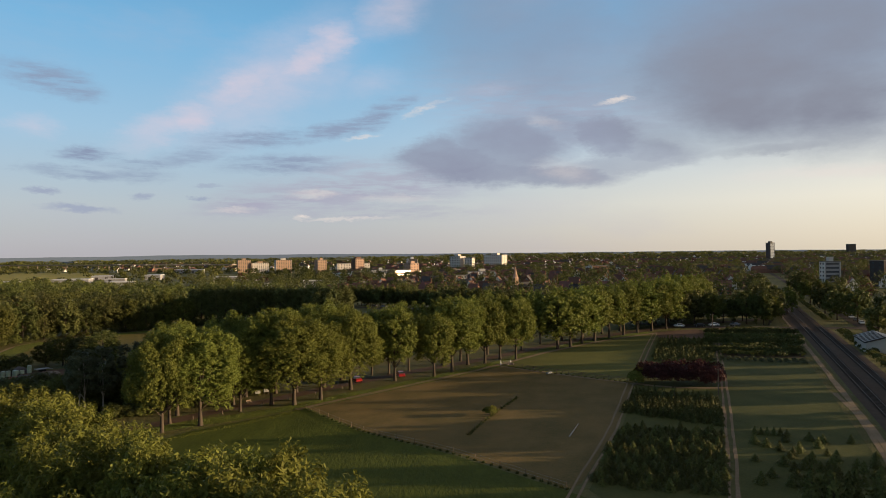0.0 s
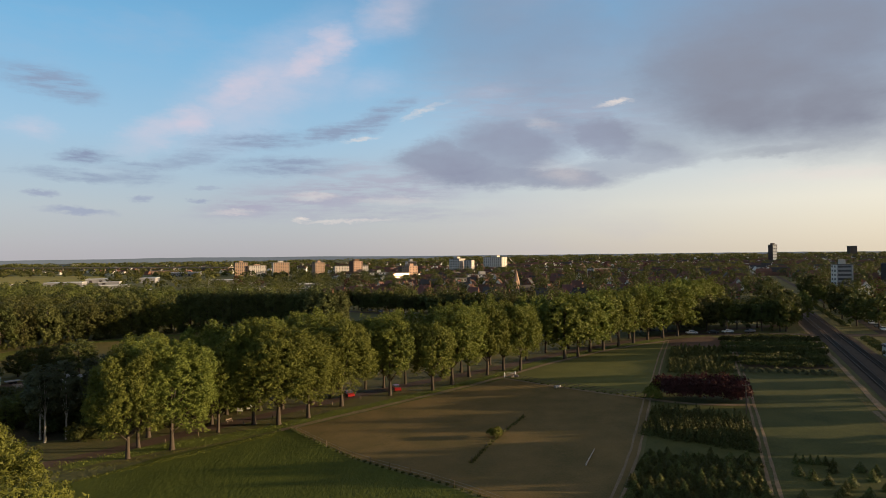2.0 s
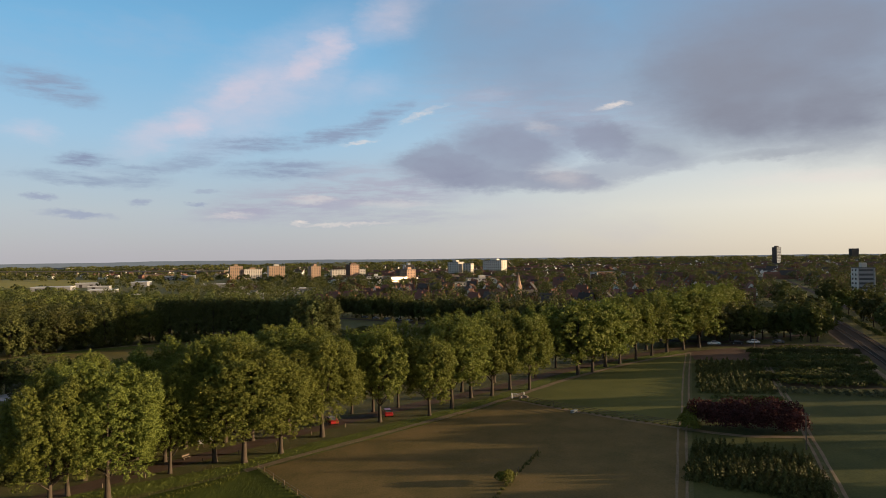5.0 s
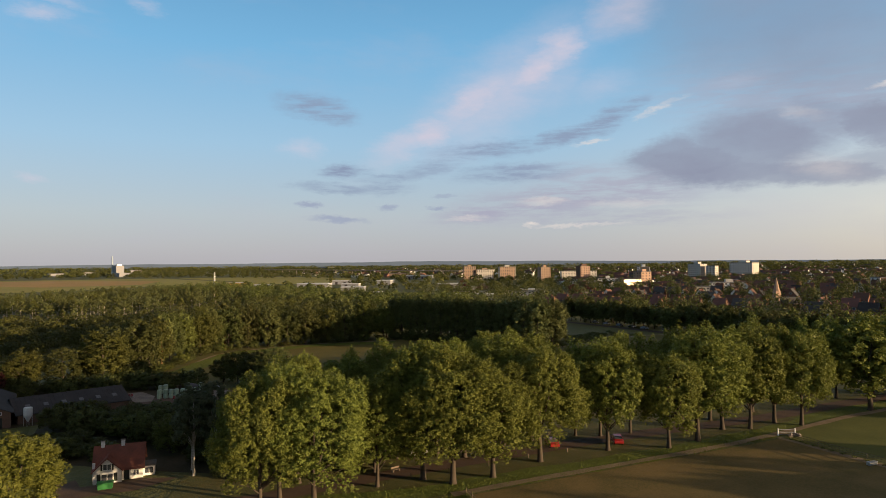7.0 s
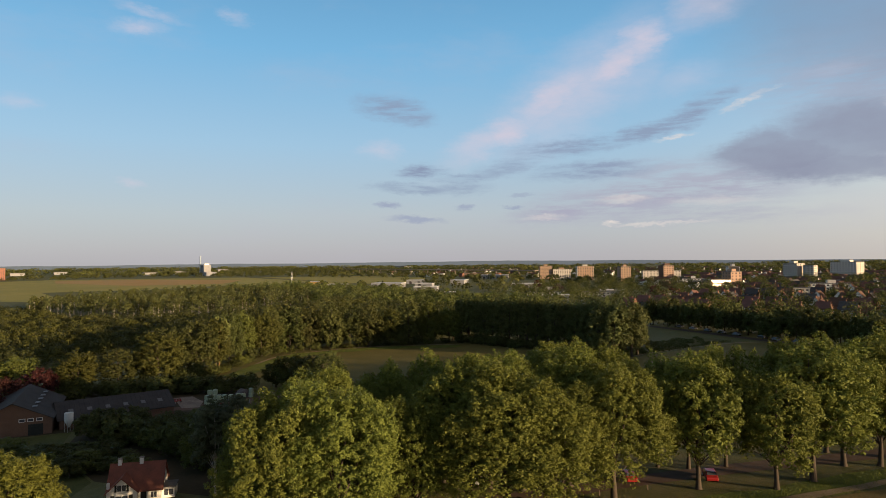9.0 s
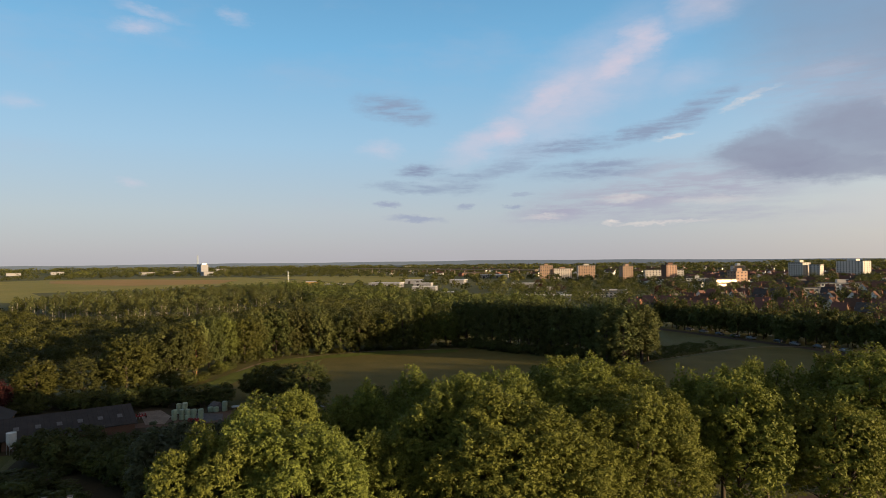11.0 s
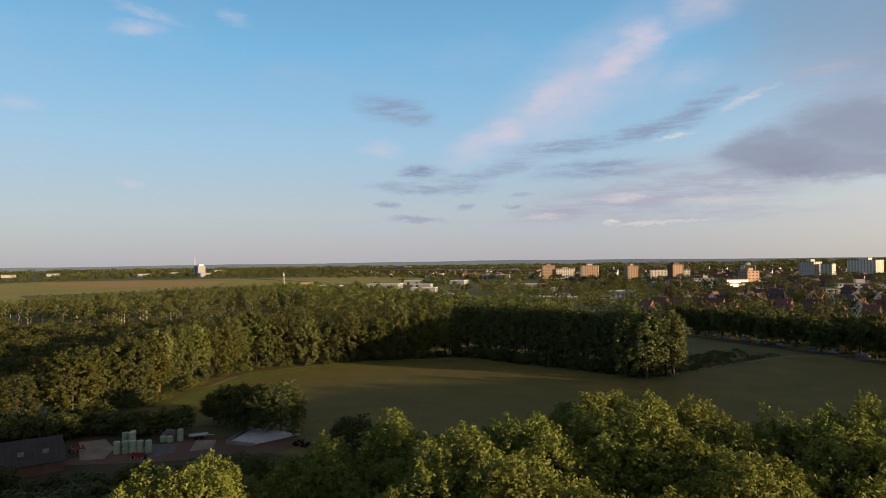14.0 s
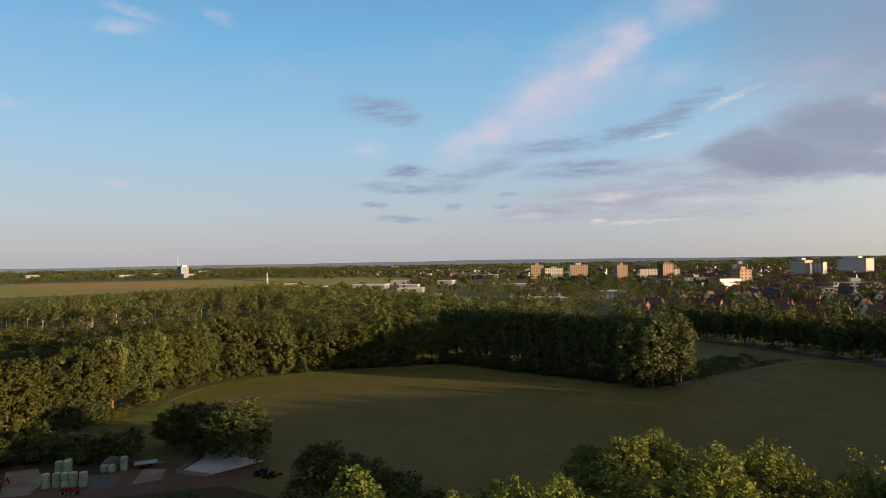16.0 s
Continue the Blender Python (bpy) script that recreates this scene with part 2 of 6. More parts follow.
def foliage(name, col, vary=0.25, island=0.35, through_light=0.25, hue=0.03):
    """Leaves: colour differs from tree to tree and from spray to spray; some light comes through."""
    m = bpy.data.materials.new(name)
    m.use_nodes = True
    t = m.node_tree
    b = t.nodes["Principled BSDF"]
    b.inputs["Roughness"].default_value, b.inputs["Specular IOR Level"].default_value = 0.6, 0.12
    hs = t.nodes.new("ShaderNodeHueSaturation")
    hs.inputs["Color"].default_value = (*col, 1)
    ob, geo = t.nodes.new("ShaderNodeObjectInfo"), t.nodes.new("ShaderNodeNewGeometry")
    a = t.nodes.new("ShaderNodeMapRange")
    t.links.new(ob.outputs["Random"], a.inputs[0])
    a.inputs[3].default_value, a.inputs[4].default_value = 1 - vary, 1 + vary
    c = t.nodes.new("ShaderNodeMapRange")
    t.links.new(geo.outputs["Random Per Island"], c.inputs[0])
    c.inputs[3].default_value, c.inputs[4].default_value = 1 - island, 1 + island
    mul = t.nodes.new("ShaderNodeMath")
    mul.operation = "MULTIPLY"
    t.links.new(a.outputs[0], mul.inputs[0])
    t.links.new(c.outputs[0], mul.inputs[1])
    t.links.new(mul.outputs[0], hs.inputs["Value"])
    h = t.nodes.new("ShaderNodeMapRange")
    t.links.new(ob.outputs["Random"], h.inputs[0])
    h.inputs[3].default_value, h.inputs[4].default_value = 0.5 - hue, 0.5 + hue * 0.6
    t.links.new(h.outputs[0], hs.inputs["Hue"])
    t.links.new(hs.outputs[0], b.inputs["Base Color"])
    tr = t.nodes.new("ShaderNodeBsdfTranslucent")
    t.links.new(hs.outputs[0], tr.inputs["Color"])
    mx = t.nodes.new("ShaderNodeMixShader")
    mx.inputs[0].default_value = through_light
    t.links.new(b.outputs[0], mx.inputs[1])
    t.links.new(tr.outputs[0], mx.inputs[2])
    t.links.new(mx.outputs[0], t.nodes["Material Output"].inputs[0])
    return m


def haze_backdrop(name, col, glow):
    """Far hills that glow faintly; the emission imitates bright haze before them."""
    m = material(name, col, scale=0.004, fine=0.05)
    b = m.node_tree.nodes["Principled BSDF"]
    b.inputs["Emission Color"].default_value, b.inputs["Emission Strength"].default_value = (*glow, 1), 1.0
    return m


M = {
    "land": material("open_land", (0.14, 0.135, 0.055), (0.09, 0.095, 0.04), scale=0.02, fine=0.8, bump=0.9),
    "meadow": material("mown_meadow", (0.090, 0.108, 0.019), (0.054, 0.069, 0.013), scale=0.16, fine=2.0, bump=0.2, stretch=(1.0, 0.4, 1, 35)),
    "pasture": material("dry_pasture", (0.20, 0.14, 0.058), (0.115, 0.095, 0.036), scale=0.12, fine=3.2, bump=0.14, mixat=(0.38, 0.62)),
    "pasture_green": material("grazed_pasture", (0.15, 0.15, 0.045), (0.095, 0.105, 0.032), scale=0.1, fine=2.8, bump=0.15),
    "field": material("hay_field", (0.160, 0.130, 0.041), (0.10, 0.090, 0.028), scale=0.09, fine=2.6, bump=0.2, mixat=(0.36, 0.64)),
    "nursery": material("nursery_turf", (0.105, 0.108, 0.036), (0.062, 0.072, 0.024), scale=0.14, fine=2.8, bump=0.12, mixat=(0.38, 0.62)),
    "verge": material("rough_verge", (0.13, 0.11, 0.048), (0.08, 0.088, 0.03), scale=0.3, fine=3.0, bump=0.35),
    # dark tone that carries the shade under trees, bushes and behind the barns
    "shade_floor": material("shade_toned_ground", (0.075, 0.056, 0.034), (0.04, 0.038, 0.02), scale=0.15, fine=2.0, bump=0.1),
    "margin": material("fresh_margin_grass", (0.135, 0.155, 0.034), (0.085, 0.105, 0.024), scale=0.3, fine=3.0, bump=0.9),
    "pale_cladding": material("pale_cladding", (0.27, 0.27, 0.28), (0.22, 0.22, 0.23), scale=0.2, fine=1.5, rough=0.6),
    "steel_blue": material("blue_grey_cladding", (0.30, 0.36, 0.42), (0.25, 0.30, 0.36), scale=0.2, fine=1.5, rough=0.6),
    "lane": material("lane_surface", (0.145, 0.096, 0.064), (0.085, 0.06, 0.042), scale=0.3, fine=5.0, bump=0.03),
    "sand": material("sandy_track", (0.29, 0.22, 0.145), (0.17, 0.13, 0.08), scale=0.4, fine=4.0, bump=0.03),
    "soil": material("bare_soil", (0.15, 0.095, 0.07), (0.09, 0.062, 0.046), scale=0.2, fine=3.0, bump=0.05),
    "asphalt": material("asphalt", (0.085, 0.068, 0.056), (0.055, 0.045, 0.038), scale=0.3, fine=6.0, bump=0.01),
    "concrete": material("yard_concrete", (0.32, 0.265, 0.225), (0.15, 0.12, 0.10), scale=0.25, fine=3.0, bump=0.01),
    "ballast": material("railway_ballast", (0.105, 0.078, 0.058), (0.06, 0.046, 0.035), scale=0.5, fine=7.0, bump=0.05),
    "sleeper": material("concrete_sleeper", (0.10, 0.09, 0.08), rough=0.9, scale=2, fine=15, bump=0.01),
    "steel": material("rail_steel", (0.14, 0.11, 0.09), rough=0.5, metal=0.8, scale=3, fine=20),
    "bark": material("grey_bark", (0.085, 0.068, 0.05), (0.045, 0.036, 0.028), scale=1.5, fine=8, bump=0.05, stretch=(1, 1, 0.25, 0)),
    "bark_pine": material("pine_bark", (0.26, 0.13, 0.07), (0.15, 0.08, 0.05), scale=1.5, fine=8, bump=0.05, stretch=(1, 1, 0.3, 0)),
    "bark_birch": material("birch_bark", (0.5, 0.46, 0.4), (0.14, 0.12, 0.1), scale=1.2, fine=5, bump=0.02, stretch=(0.6, 0.6, 2.5, 0)),
    "brick": material("red_brick", (0.24, 0.12, 0.08), (0.17, 0.09, 0.065), scale=0.5, fine=4, bump=0.01, vary=0.2),
    "brick_brown": material("brown_brick", (0.15, 0.09, 0.065), (0.11, 0.068, 0.05), scale=0.5, fine=4, bump=0.01, vary=0.2),
    "render_white": material("white_render", (0.72, 0.70, 0.66), (0.6, 0.58, 0.54), scale=0.5, fine=5, bump=0.005),
    "tile_red": material("red_roof_tiles", (0.15, 0.078, 0.06), (0.09, 0.055, 0.045), scale=0.6, fine=5, bump=0.03, vary=0.3),
    "tile_cottage": material("cottage_roof_tiles", (0.24, 0.085, 0.06), (0.13, 0.06, 0.046), scale=0.6, fine=5, bump=0.03),
    "tile_grey": material("grey_roof_tiles", (0.075, 0.07, 0.07), (0.045, 0.042, 0.042), scale=0.6, fine=5, bump=0.03, vary=0.3),
    "fibre": material("fibre_cement_sheet", (0.06, 0.054, 0.054), (0.04, 0.037, 0.037), scale=0.4, fine=4, bump=0.02),
    "fibre_pale": material("dull_rooflight_sheet", (0.16, 0.155, 0.16), (0.09, 0.088, 0.09), scale=1.5, fine=6, rough=0.5),
    "roof_flat": material("bitumen_roof", (0.13, 0.125, 0.12), (0.09, 0.085, 0.085), scale=0.2, fine=2, bump=0.01),
    "roof_white": material("white_sheet_roof", (0.55, 0.55, 0.54), (0.45, 0.45, 0.44), scale=0.1, fine=1, rough=0.5),
    "panel": material("pale_facade_panel", (0.52, 0.48, 0.43), (0.44, 0.41, 0.37), scale=0.2, fine=2, vary=0.15),
    "orange_brick": material("orange_brick", (0.36, 0.25, 0.18), (0.30, 0.20, 0.145), scale=0.2, fine=2, vary=0.12),
    "glass": material("window_glass", (0.07, 0.075, 0.085), (0.045, 0.05, 0.06), rough=0.08, spec=0.7, scale=0.3, fine=2),
    "wood": material("weathered_wood", (0.17, 0.13, 0.095), (0.11, 0.085, 0.065), scale=3, fine=20, bump=0.01),
    "wood_white": material("white_painted_wood", (0.75, 0.74, 0.71), (0.65, 0.64, 0.6), scale=2, fine=10, rough=0.5),
    "wood_dark": material("dark_painted_wood", (0.03, 0.035, 0.032), (0.02, 0.022, 0.02), scale=2, fine=10, rough=0.5),
    "metal": material("galvanised_steel", (0.45, 0.46, 0.47), (0.36, 0.37, 0.38), rough=0.45, metal=0.7, scale=2, fine=12),
    "wrap": material("bale_wrap_film", (0.32, 0.38, 0.27), (0.25, 0.31, 0.21), rough=0.35, scale=1.2, fine=9, bump=0.02, spec=0.5, vary=0.12),
    "film": material("white_silage_film", (0.56, 0.54, 0.56), (0.34, 0.33, 0.35), rough=0.5, scale=0.35, fine=3, bump=0.04, spec=0.25),
    "film_dark": material("dark_silage_film", (0.05, 0.05, 0.06), (0.14, 0.125, 0.12), rough=0.6, scale=0.6, fine=3, bump=0.04, spec=0.12),
    "red_paint": material("red_paint", (0.28, 0.018, 0.016), (0.24, 0.016, 0.014), rough=0.3, scale=2, fine=10, spec=0.5),
    "paint": material("car_paint", (0.11, 0.11, 0.115), (0.10, 0.10, 0.105), rough=0.3, scale=1, fine=6, spec=0.4, vary=0.8),
    "rubber": material("rubber", (0.02, 0.02, 0.02), rough=0.9, scale=4, fine=20),
    "green_paint": material("green_plastic", (0.06, 0.25, 0.08), (0.05, 0.2, 0.06), rough=0.5, scale=3, fine=10),
    # no lamp: an even glow put in as distance haze
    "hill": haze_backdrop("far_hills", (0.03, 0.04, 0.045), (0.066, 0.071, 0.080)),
    "stubble": material("stubble_field", (0.42, 0.25, 0.10), (0.32, 0.22, 0.075), scale=0.012, fine=0.8, bump=0.9),
    "green_field": material("far_green_field", (0.32, 0.27, 0.075), (0.22, 0.21, 0.055), scale=0.012, fine=0.8, bump=0.9),
    "lime": foliage("lime_leaves", (0.127, 0.149, 0.030), vary=0.12, island=0.22, through_light=0.25, hue=0.012),
    "oak": foliage("oak_leaves", (0.110, 0.122, 0.023), vary=0.12, island=0.22, hue=0.012),
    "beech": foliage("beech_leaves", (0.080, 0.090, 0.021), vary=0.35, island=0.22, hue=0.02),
    # darker and warmer copies of the woodland leaves; shade is in the darker colour
    "leaf_shaded": foliage("shaded_wood_leaves", (0.064, 0.074, 0.022), vary=0.25, island=0.22, hue=0.015),
    "leaf_warm": foliage("warm_wood_leaves", (0.078, 0.084, 0.026), vary=0.3, island=0.25, hue=0.015),
    "poplar": foliage("poplar_leaves", (0.092, 0.106, 0.036), vary=0.15, island=0.25, hue=0.012),
    "copper": foliage("copper_beech_leaves", (0.062, 0.025, 0.021), vary=0.3, island=0.5),
    "needle": foliage("spruce_needles", (0.092, 0.102, 0.030), vary=0.3, island=0.3, hue=0.015, through_light=0.1),
    "willow": foliage("silvery_leaves", (0.078, 0.09, 0.048), vary=0.2, island=0.3),
    "yellow": foliage("yellow_leaves", (0.22, 0.18, 0.03), vary=0.15, island=0.3),
    "grassblade": foliage("tall_grass", (0.10, 0.11, 0.035), vary=0.2, island=0.4),
}


# ground height: the land falls gently from right to left
def gz(x):
    return 5.0 * math.tanh(0.0227 * x / 5.0)


STEP = 25.0


def drop(x):
    """Height of the ground sheet, straight between its lines every 25 m."""
    k = math.floor(x / STEP)
    a, b = gz(k * STEP), gz((k + 1) * STEP)
    return a + (b - a) * (x / STEP - k)


# building blocks
def link(name, me, mat=None, parent=None, label=""):
    ob = new(name, me)
    if mat:
        for m in (mat if isinstance(mat, (list, tuple)) else [mat]):
            me.materials.append(m)
    if parent:
        ob.parent = parent
    if label:
        tagged(ob, label)
    return ob


def part(name, bm, mat, parent, label=""):
    """One bmesh as one mesh object under a thing or a part."""
    me = bpy.data.meshes.new(name)
    bm.to_mesh(me)
    bm.free()
    return link(name, me, mat, parent, label)


def thing(name, label, category, m=None, group=""):
    ob = new(name)
    ob.empty_display_size = 0.3
    if m:
        ob.matrix_basis = m
    return tagged(ob, label, category, group)


def structure(ob, label, category):
    return tagged(ob, label, category, kind="structure")


def box(bm, x0, y0, z0, x1, y1, z1, bevel=0.0):
    r = bmesh.ops.create_cube(bm, size=1.0)
    bmesh.ops.scale(bm, vec=(x1 - x0, y1 - y0, z1 - z0), verts=r["verts"])
    bmesh.ops.translate(bm, vec=((x0 + x1) / 2, (y0 + y1) / 2, (z0 + z1) / 2), verts=r["verts"])
    if bevel:
        edges = {e for v in r["verts"] for e in v.link_edges}
        bmesh.ops.bevel(bm, geom=list(edges), offset=bevel, segments=1, affect="EDGES")
    return bm


def boxed(*args, **kw):
    return box(bmesh.new(), *args, **kw)


def prism(bm, outline, axis, lo, hi):
    """An outline in two dimensions, pushed along x, y or z from lo to hi."""
    def at(a, b, c):
        return {"x": (c, a, b), "y": (a, c, b), "z": (a, b, c)}[axis]
    low = [bm.verts.new(at(a, b, lo)) for a, b in outline]
    high = [bm.verts.new(at(a, b, hi)) for a, b in outline]
    n = len(outline)
    bm.faces.new(low)
    bm.faces.new(high[::-1])
    for i in range(n):
        bm.faces.new((low[i], low[(i + 1) % n], high[(i + 1) % n], high[i]))
    bmesh.ops.recalc_face_normals(bm, faces=bm.faces)
    return bm


def rod(bm, a, b, r0, r1=None, sides=8):
    """A tapered round bar from a to b."""
    r1 = r0 if r1 is None else r1
    a, b = Vector(a), Vector(b)
    q = (b - a).to_track_quat("Z", "Y").to_matrix()
    rings = []
    for c, r in ((a, r0), (b, r1)):
        rings.append([bm.verts.new(c + q @ Vector((r * math.cos(k * 2 * math.pi / sides), r * math.sin(k * 2 * math.pi / sides), 0))) for k in range(sides)])
    for k in range(sides):
        bm.faces.new((rings[0][k], rings[0][(k + 1) % sides], rings[1][(k + 1) % sides], rings[1][k]))
    bm.faces.new(rings[0][::-1])
    bm.faces.new(rings[1])
    return bm


def draped(name, outline, lift, mat, label, category):
    """A patch of ground that follows the land."""
    bm = bmesh.new()
    bm.faces.new([bm.verts.new((x, y, 0)) for x, y in outline])
    xs = [p[0] for p in outline]
    k = math.ceil(min(xs) / STEP)
    while k * STEP < max(xs):
        bmesh.ops.bisect_plane(bm, geom=bm.verts[:] + bm.edges[:] + bm.faces[:], plane_co=(k * STEP, 0, 0), plane_no=(1, 0, 0))
        k += 1
    bmesh.ops.triangulate(bm, faces=bm.faces)
    for v in bm.verts:
        v.co.z = drop(v.co.x) + lift
    for f in bm.faces:
        f.normal_update()
        if f.normal.z < 0:
            f.normal_flip()
    return structure(part(name, bm, mat, None), label, category)


def curve_points(pts, step=6.0):
    out = []
    for i in range(len(pts) - 1):
        p0, p1, p2, p3 = (Vector(pts[max(0, min(len(pts) - 1, j))]).to_2d() for j in (i - 1, i, i + 1, i + 2))
        n = max(1, int((p2 - p1).length / step))
        for k in range(n):
            t = k / n
            out.append(0.5 * ((2 * p1) + (p2 - p0) * t + (2 * p0 - 5 * p1 + 4 * p2 - p3) * t * t + (3 * p1 - p0 - 3 * p2 + p3) * t ** 3))
    out.append(Vector(pts[-1]).to_2d())
    return out


def ribbon(name, pts, width, lift, mat, label, category, ragged=0.0, seed=1):
    rng = np.random.default_rng(seed)
    c = curve_points(pts, 4.0)
    bm, rows = bmesh.new(), []
    for i, p in enumerate(c):
        d = (c[min(i + 1, len(c) - 1)] - c[max(i - 1, 0)]).normalized()
        s = Vector((d.y, -d.x))
        w = [width / 2 * (1 + ragged * rng.uniform(-1, 1)) for _ in range(2)]
        row = []
        for off in (-w[0], 0.0, w[1]):
            q = p + s * off
            row.append(bm.verts.new((q.x, q.y, drop(q.x) + lift)))
        rows.append(row)
    for a, b in zip(rows, rows[1:]):
        for j in (0, 1):
            f = bm.faces.new((a[j], a[j + 1], b[j + 1], b[j]))
            f.normal_update()
            if f.normal.z < 0:
                f.normal_flip()
    return structure(part(name, bm, mat, None), label, category)


# leaves and trees
def leaf_mesh(name, leaves, mats, index=None):
    """Many separate leaves in one mesh; leaves is an array (count, corners, 3)."""
    n, k = leaves.shape[:2]
    me = bpy.data.meshes.new(name)
    me.vertices.add(k * n)
    me.loops.add(k * n)
    me.polygons.add(n)
    me.vertices.foreach_set("co", np.ascontiguousarray(leaves, dtype=np.float32).ravel())
    me.loops.foreach_set("vertex_index", np.arange(k * n, dtype=np.int32))
    me.polygons.foreach_set("loop_start", np.arange(0, k * n, k, dtype=np.int32))
    for m in mats:
        me.materials.append(m)
    if index is not None:
        me.polygons.foreach_set("material_index", np.asarray(index, dtype=np.int32))
    me.update(calc_edges=True)
    return me


def unit(v):
    return v / np.maximum(np.linalg.norm(v, axis=1, keepdims=True), 1e-9)


def leaf_tris(rng, pos, nrm, size, wide=0.66):
    """Pointed sprays of leaves at pos that face along nrm."""
    n = len(pos)
    t1 = unit(np.cross(nrm, rng.normal(size=(n, 3))))
    t2 = np.cross(nrm, t1)
    s = (np.asarray(size) * np.ones(n))[:, None]
    w = s * wide * rng.uniform(0.35, 0.65, (n, 1))
    return np.stack([pos + t1 * s * 0.55 - nrm * s * 0.12, pos + t2 * w - t1 * s * 0.4, pos - t2 * w - t1 * s * 0.45], axis=1)


def crown_leaves(rng, rx, rz, zc, lobes, leaves, size, lobe_r=0.34, low=-0.8, spread=0.70, squash=0.92, ragged=0.14, wide=0.66, dome=3.0, crest=1.0, twigs=14, tuft=0.34, upright=0.25, loose=0.2):
    """A crown of leafy boughs on an uneven egg shape; each bough carries upright tufts of leaves, with dark gaps between them."""
    i = np.arange(lobes) + 0.5
    cz = low + (1 - low) * i / lobes
    phi = i * 2.39996 + rng.uniform(-0.6, 0.6, lobes)
    r = np.sqrt(np.maximum(0, 1 - np.abs(cz) ** dome))
    out = np.stack([r * np.cos(phi), r * np.sin(phi), cz], axis=1) + rng.normal(scale=0.08, size=(lobes, 3))
    egg = np.array([rx, rx, rz])
    wob = 1 + ragged * np.sin(phi * 2 + rng.uniform(0, 6)) + ragged * 0.7 * np.sin(phi * 3 + rng.uniform(0, 6))
    c = out * egg * spread * rng.uniform(0.88, 1.06, (lobes, 1)) * wob[:, None]
    lr = rx * lobe_r * rng.uniform(0.65, 1.25, lobes)
    share = lr ** 2 * np.where(cz > -0.1, crest, 1.0)
    pick = rng.choice(lobes, leaves, p=share / share.sum())
    up = np.array([0, 0, 1.0])
    out_d = unit(c / egg)
    td = unit(unit(rng.normal(size=(lobes * twigs, 3))) + np.repeat(out_d, twigs, axis=0) * 0.8 + up * 0.35).reshape(lobes, twigs, 3)
    far = rng.uniform(0.62, 1.0, (lobes, twigs))
    tr = tuft * rng.uniform(0.65, 1.3, (lobes, twigs))
    tw = rng.integers(0, twigs, leaves)
    t_dir = td[pick, tw]
    d = unit(unit(rng.normal(size=(leaves, 3))) + 0.6 * t_dir + up * 0.25)
    reach = t_dir * far[pick, tw][:, None] + d * (tr[pick, tw] * rng.uniform(0.55, 1.08, leaves))[:, None] * (1 + upright * up)
    pos = c[pick] + reach * lr[pick][:, None] * np.array([1, 1, squash])
    inner = rng.random(leaves) < 0.2
    pos[inner] *= np.array([0.8, 0.8, 0.86])
    pos[:, 2] += zc
    nrm = unit(d * 0.75 + t_dir * 0.35 + up * 0.1 + rng.normal(scale=loose, size=(leaves, 3)))
    return leaf_tris(rng, pos, nrm, size * rng.uniform(0.6, 1.35, leaves) * np.where(inner, 1.9, 1.0), wide), c + up * zc, lr


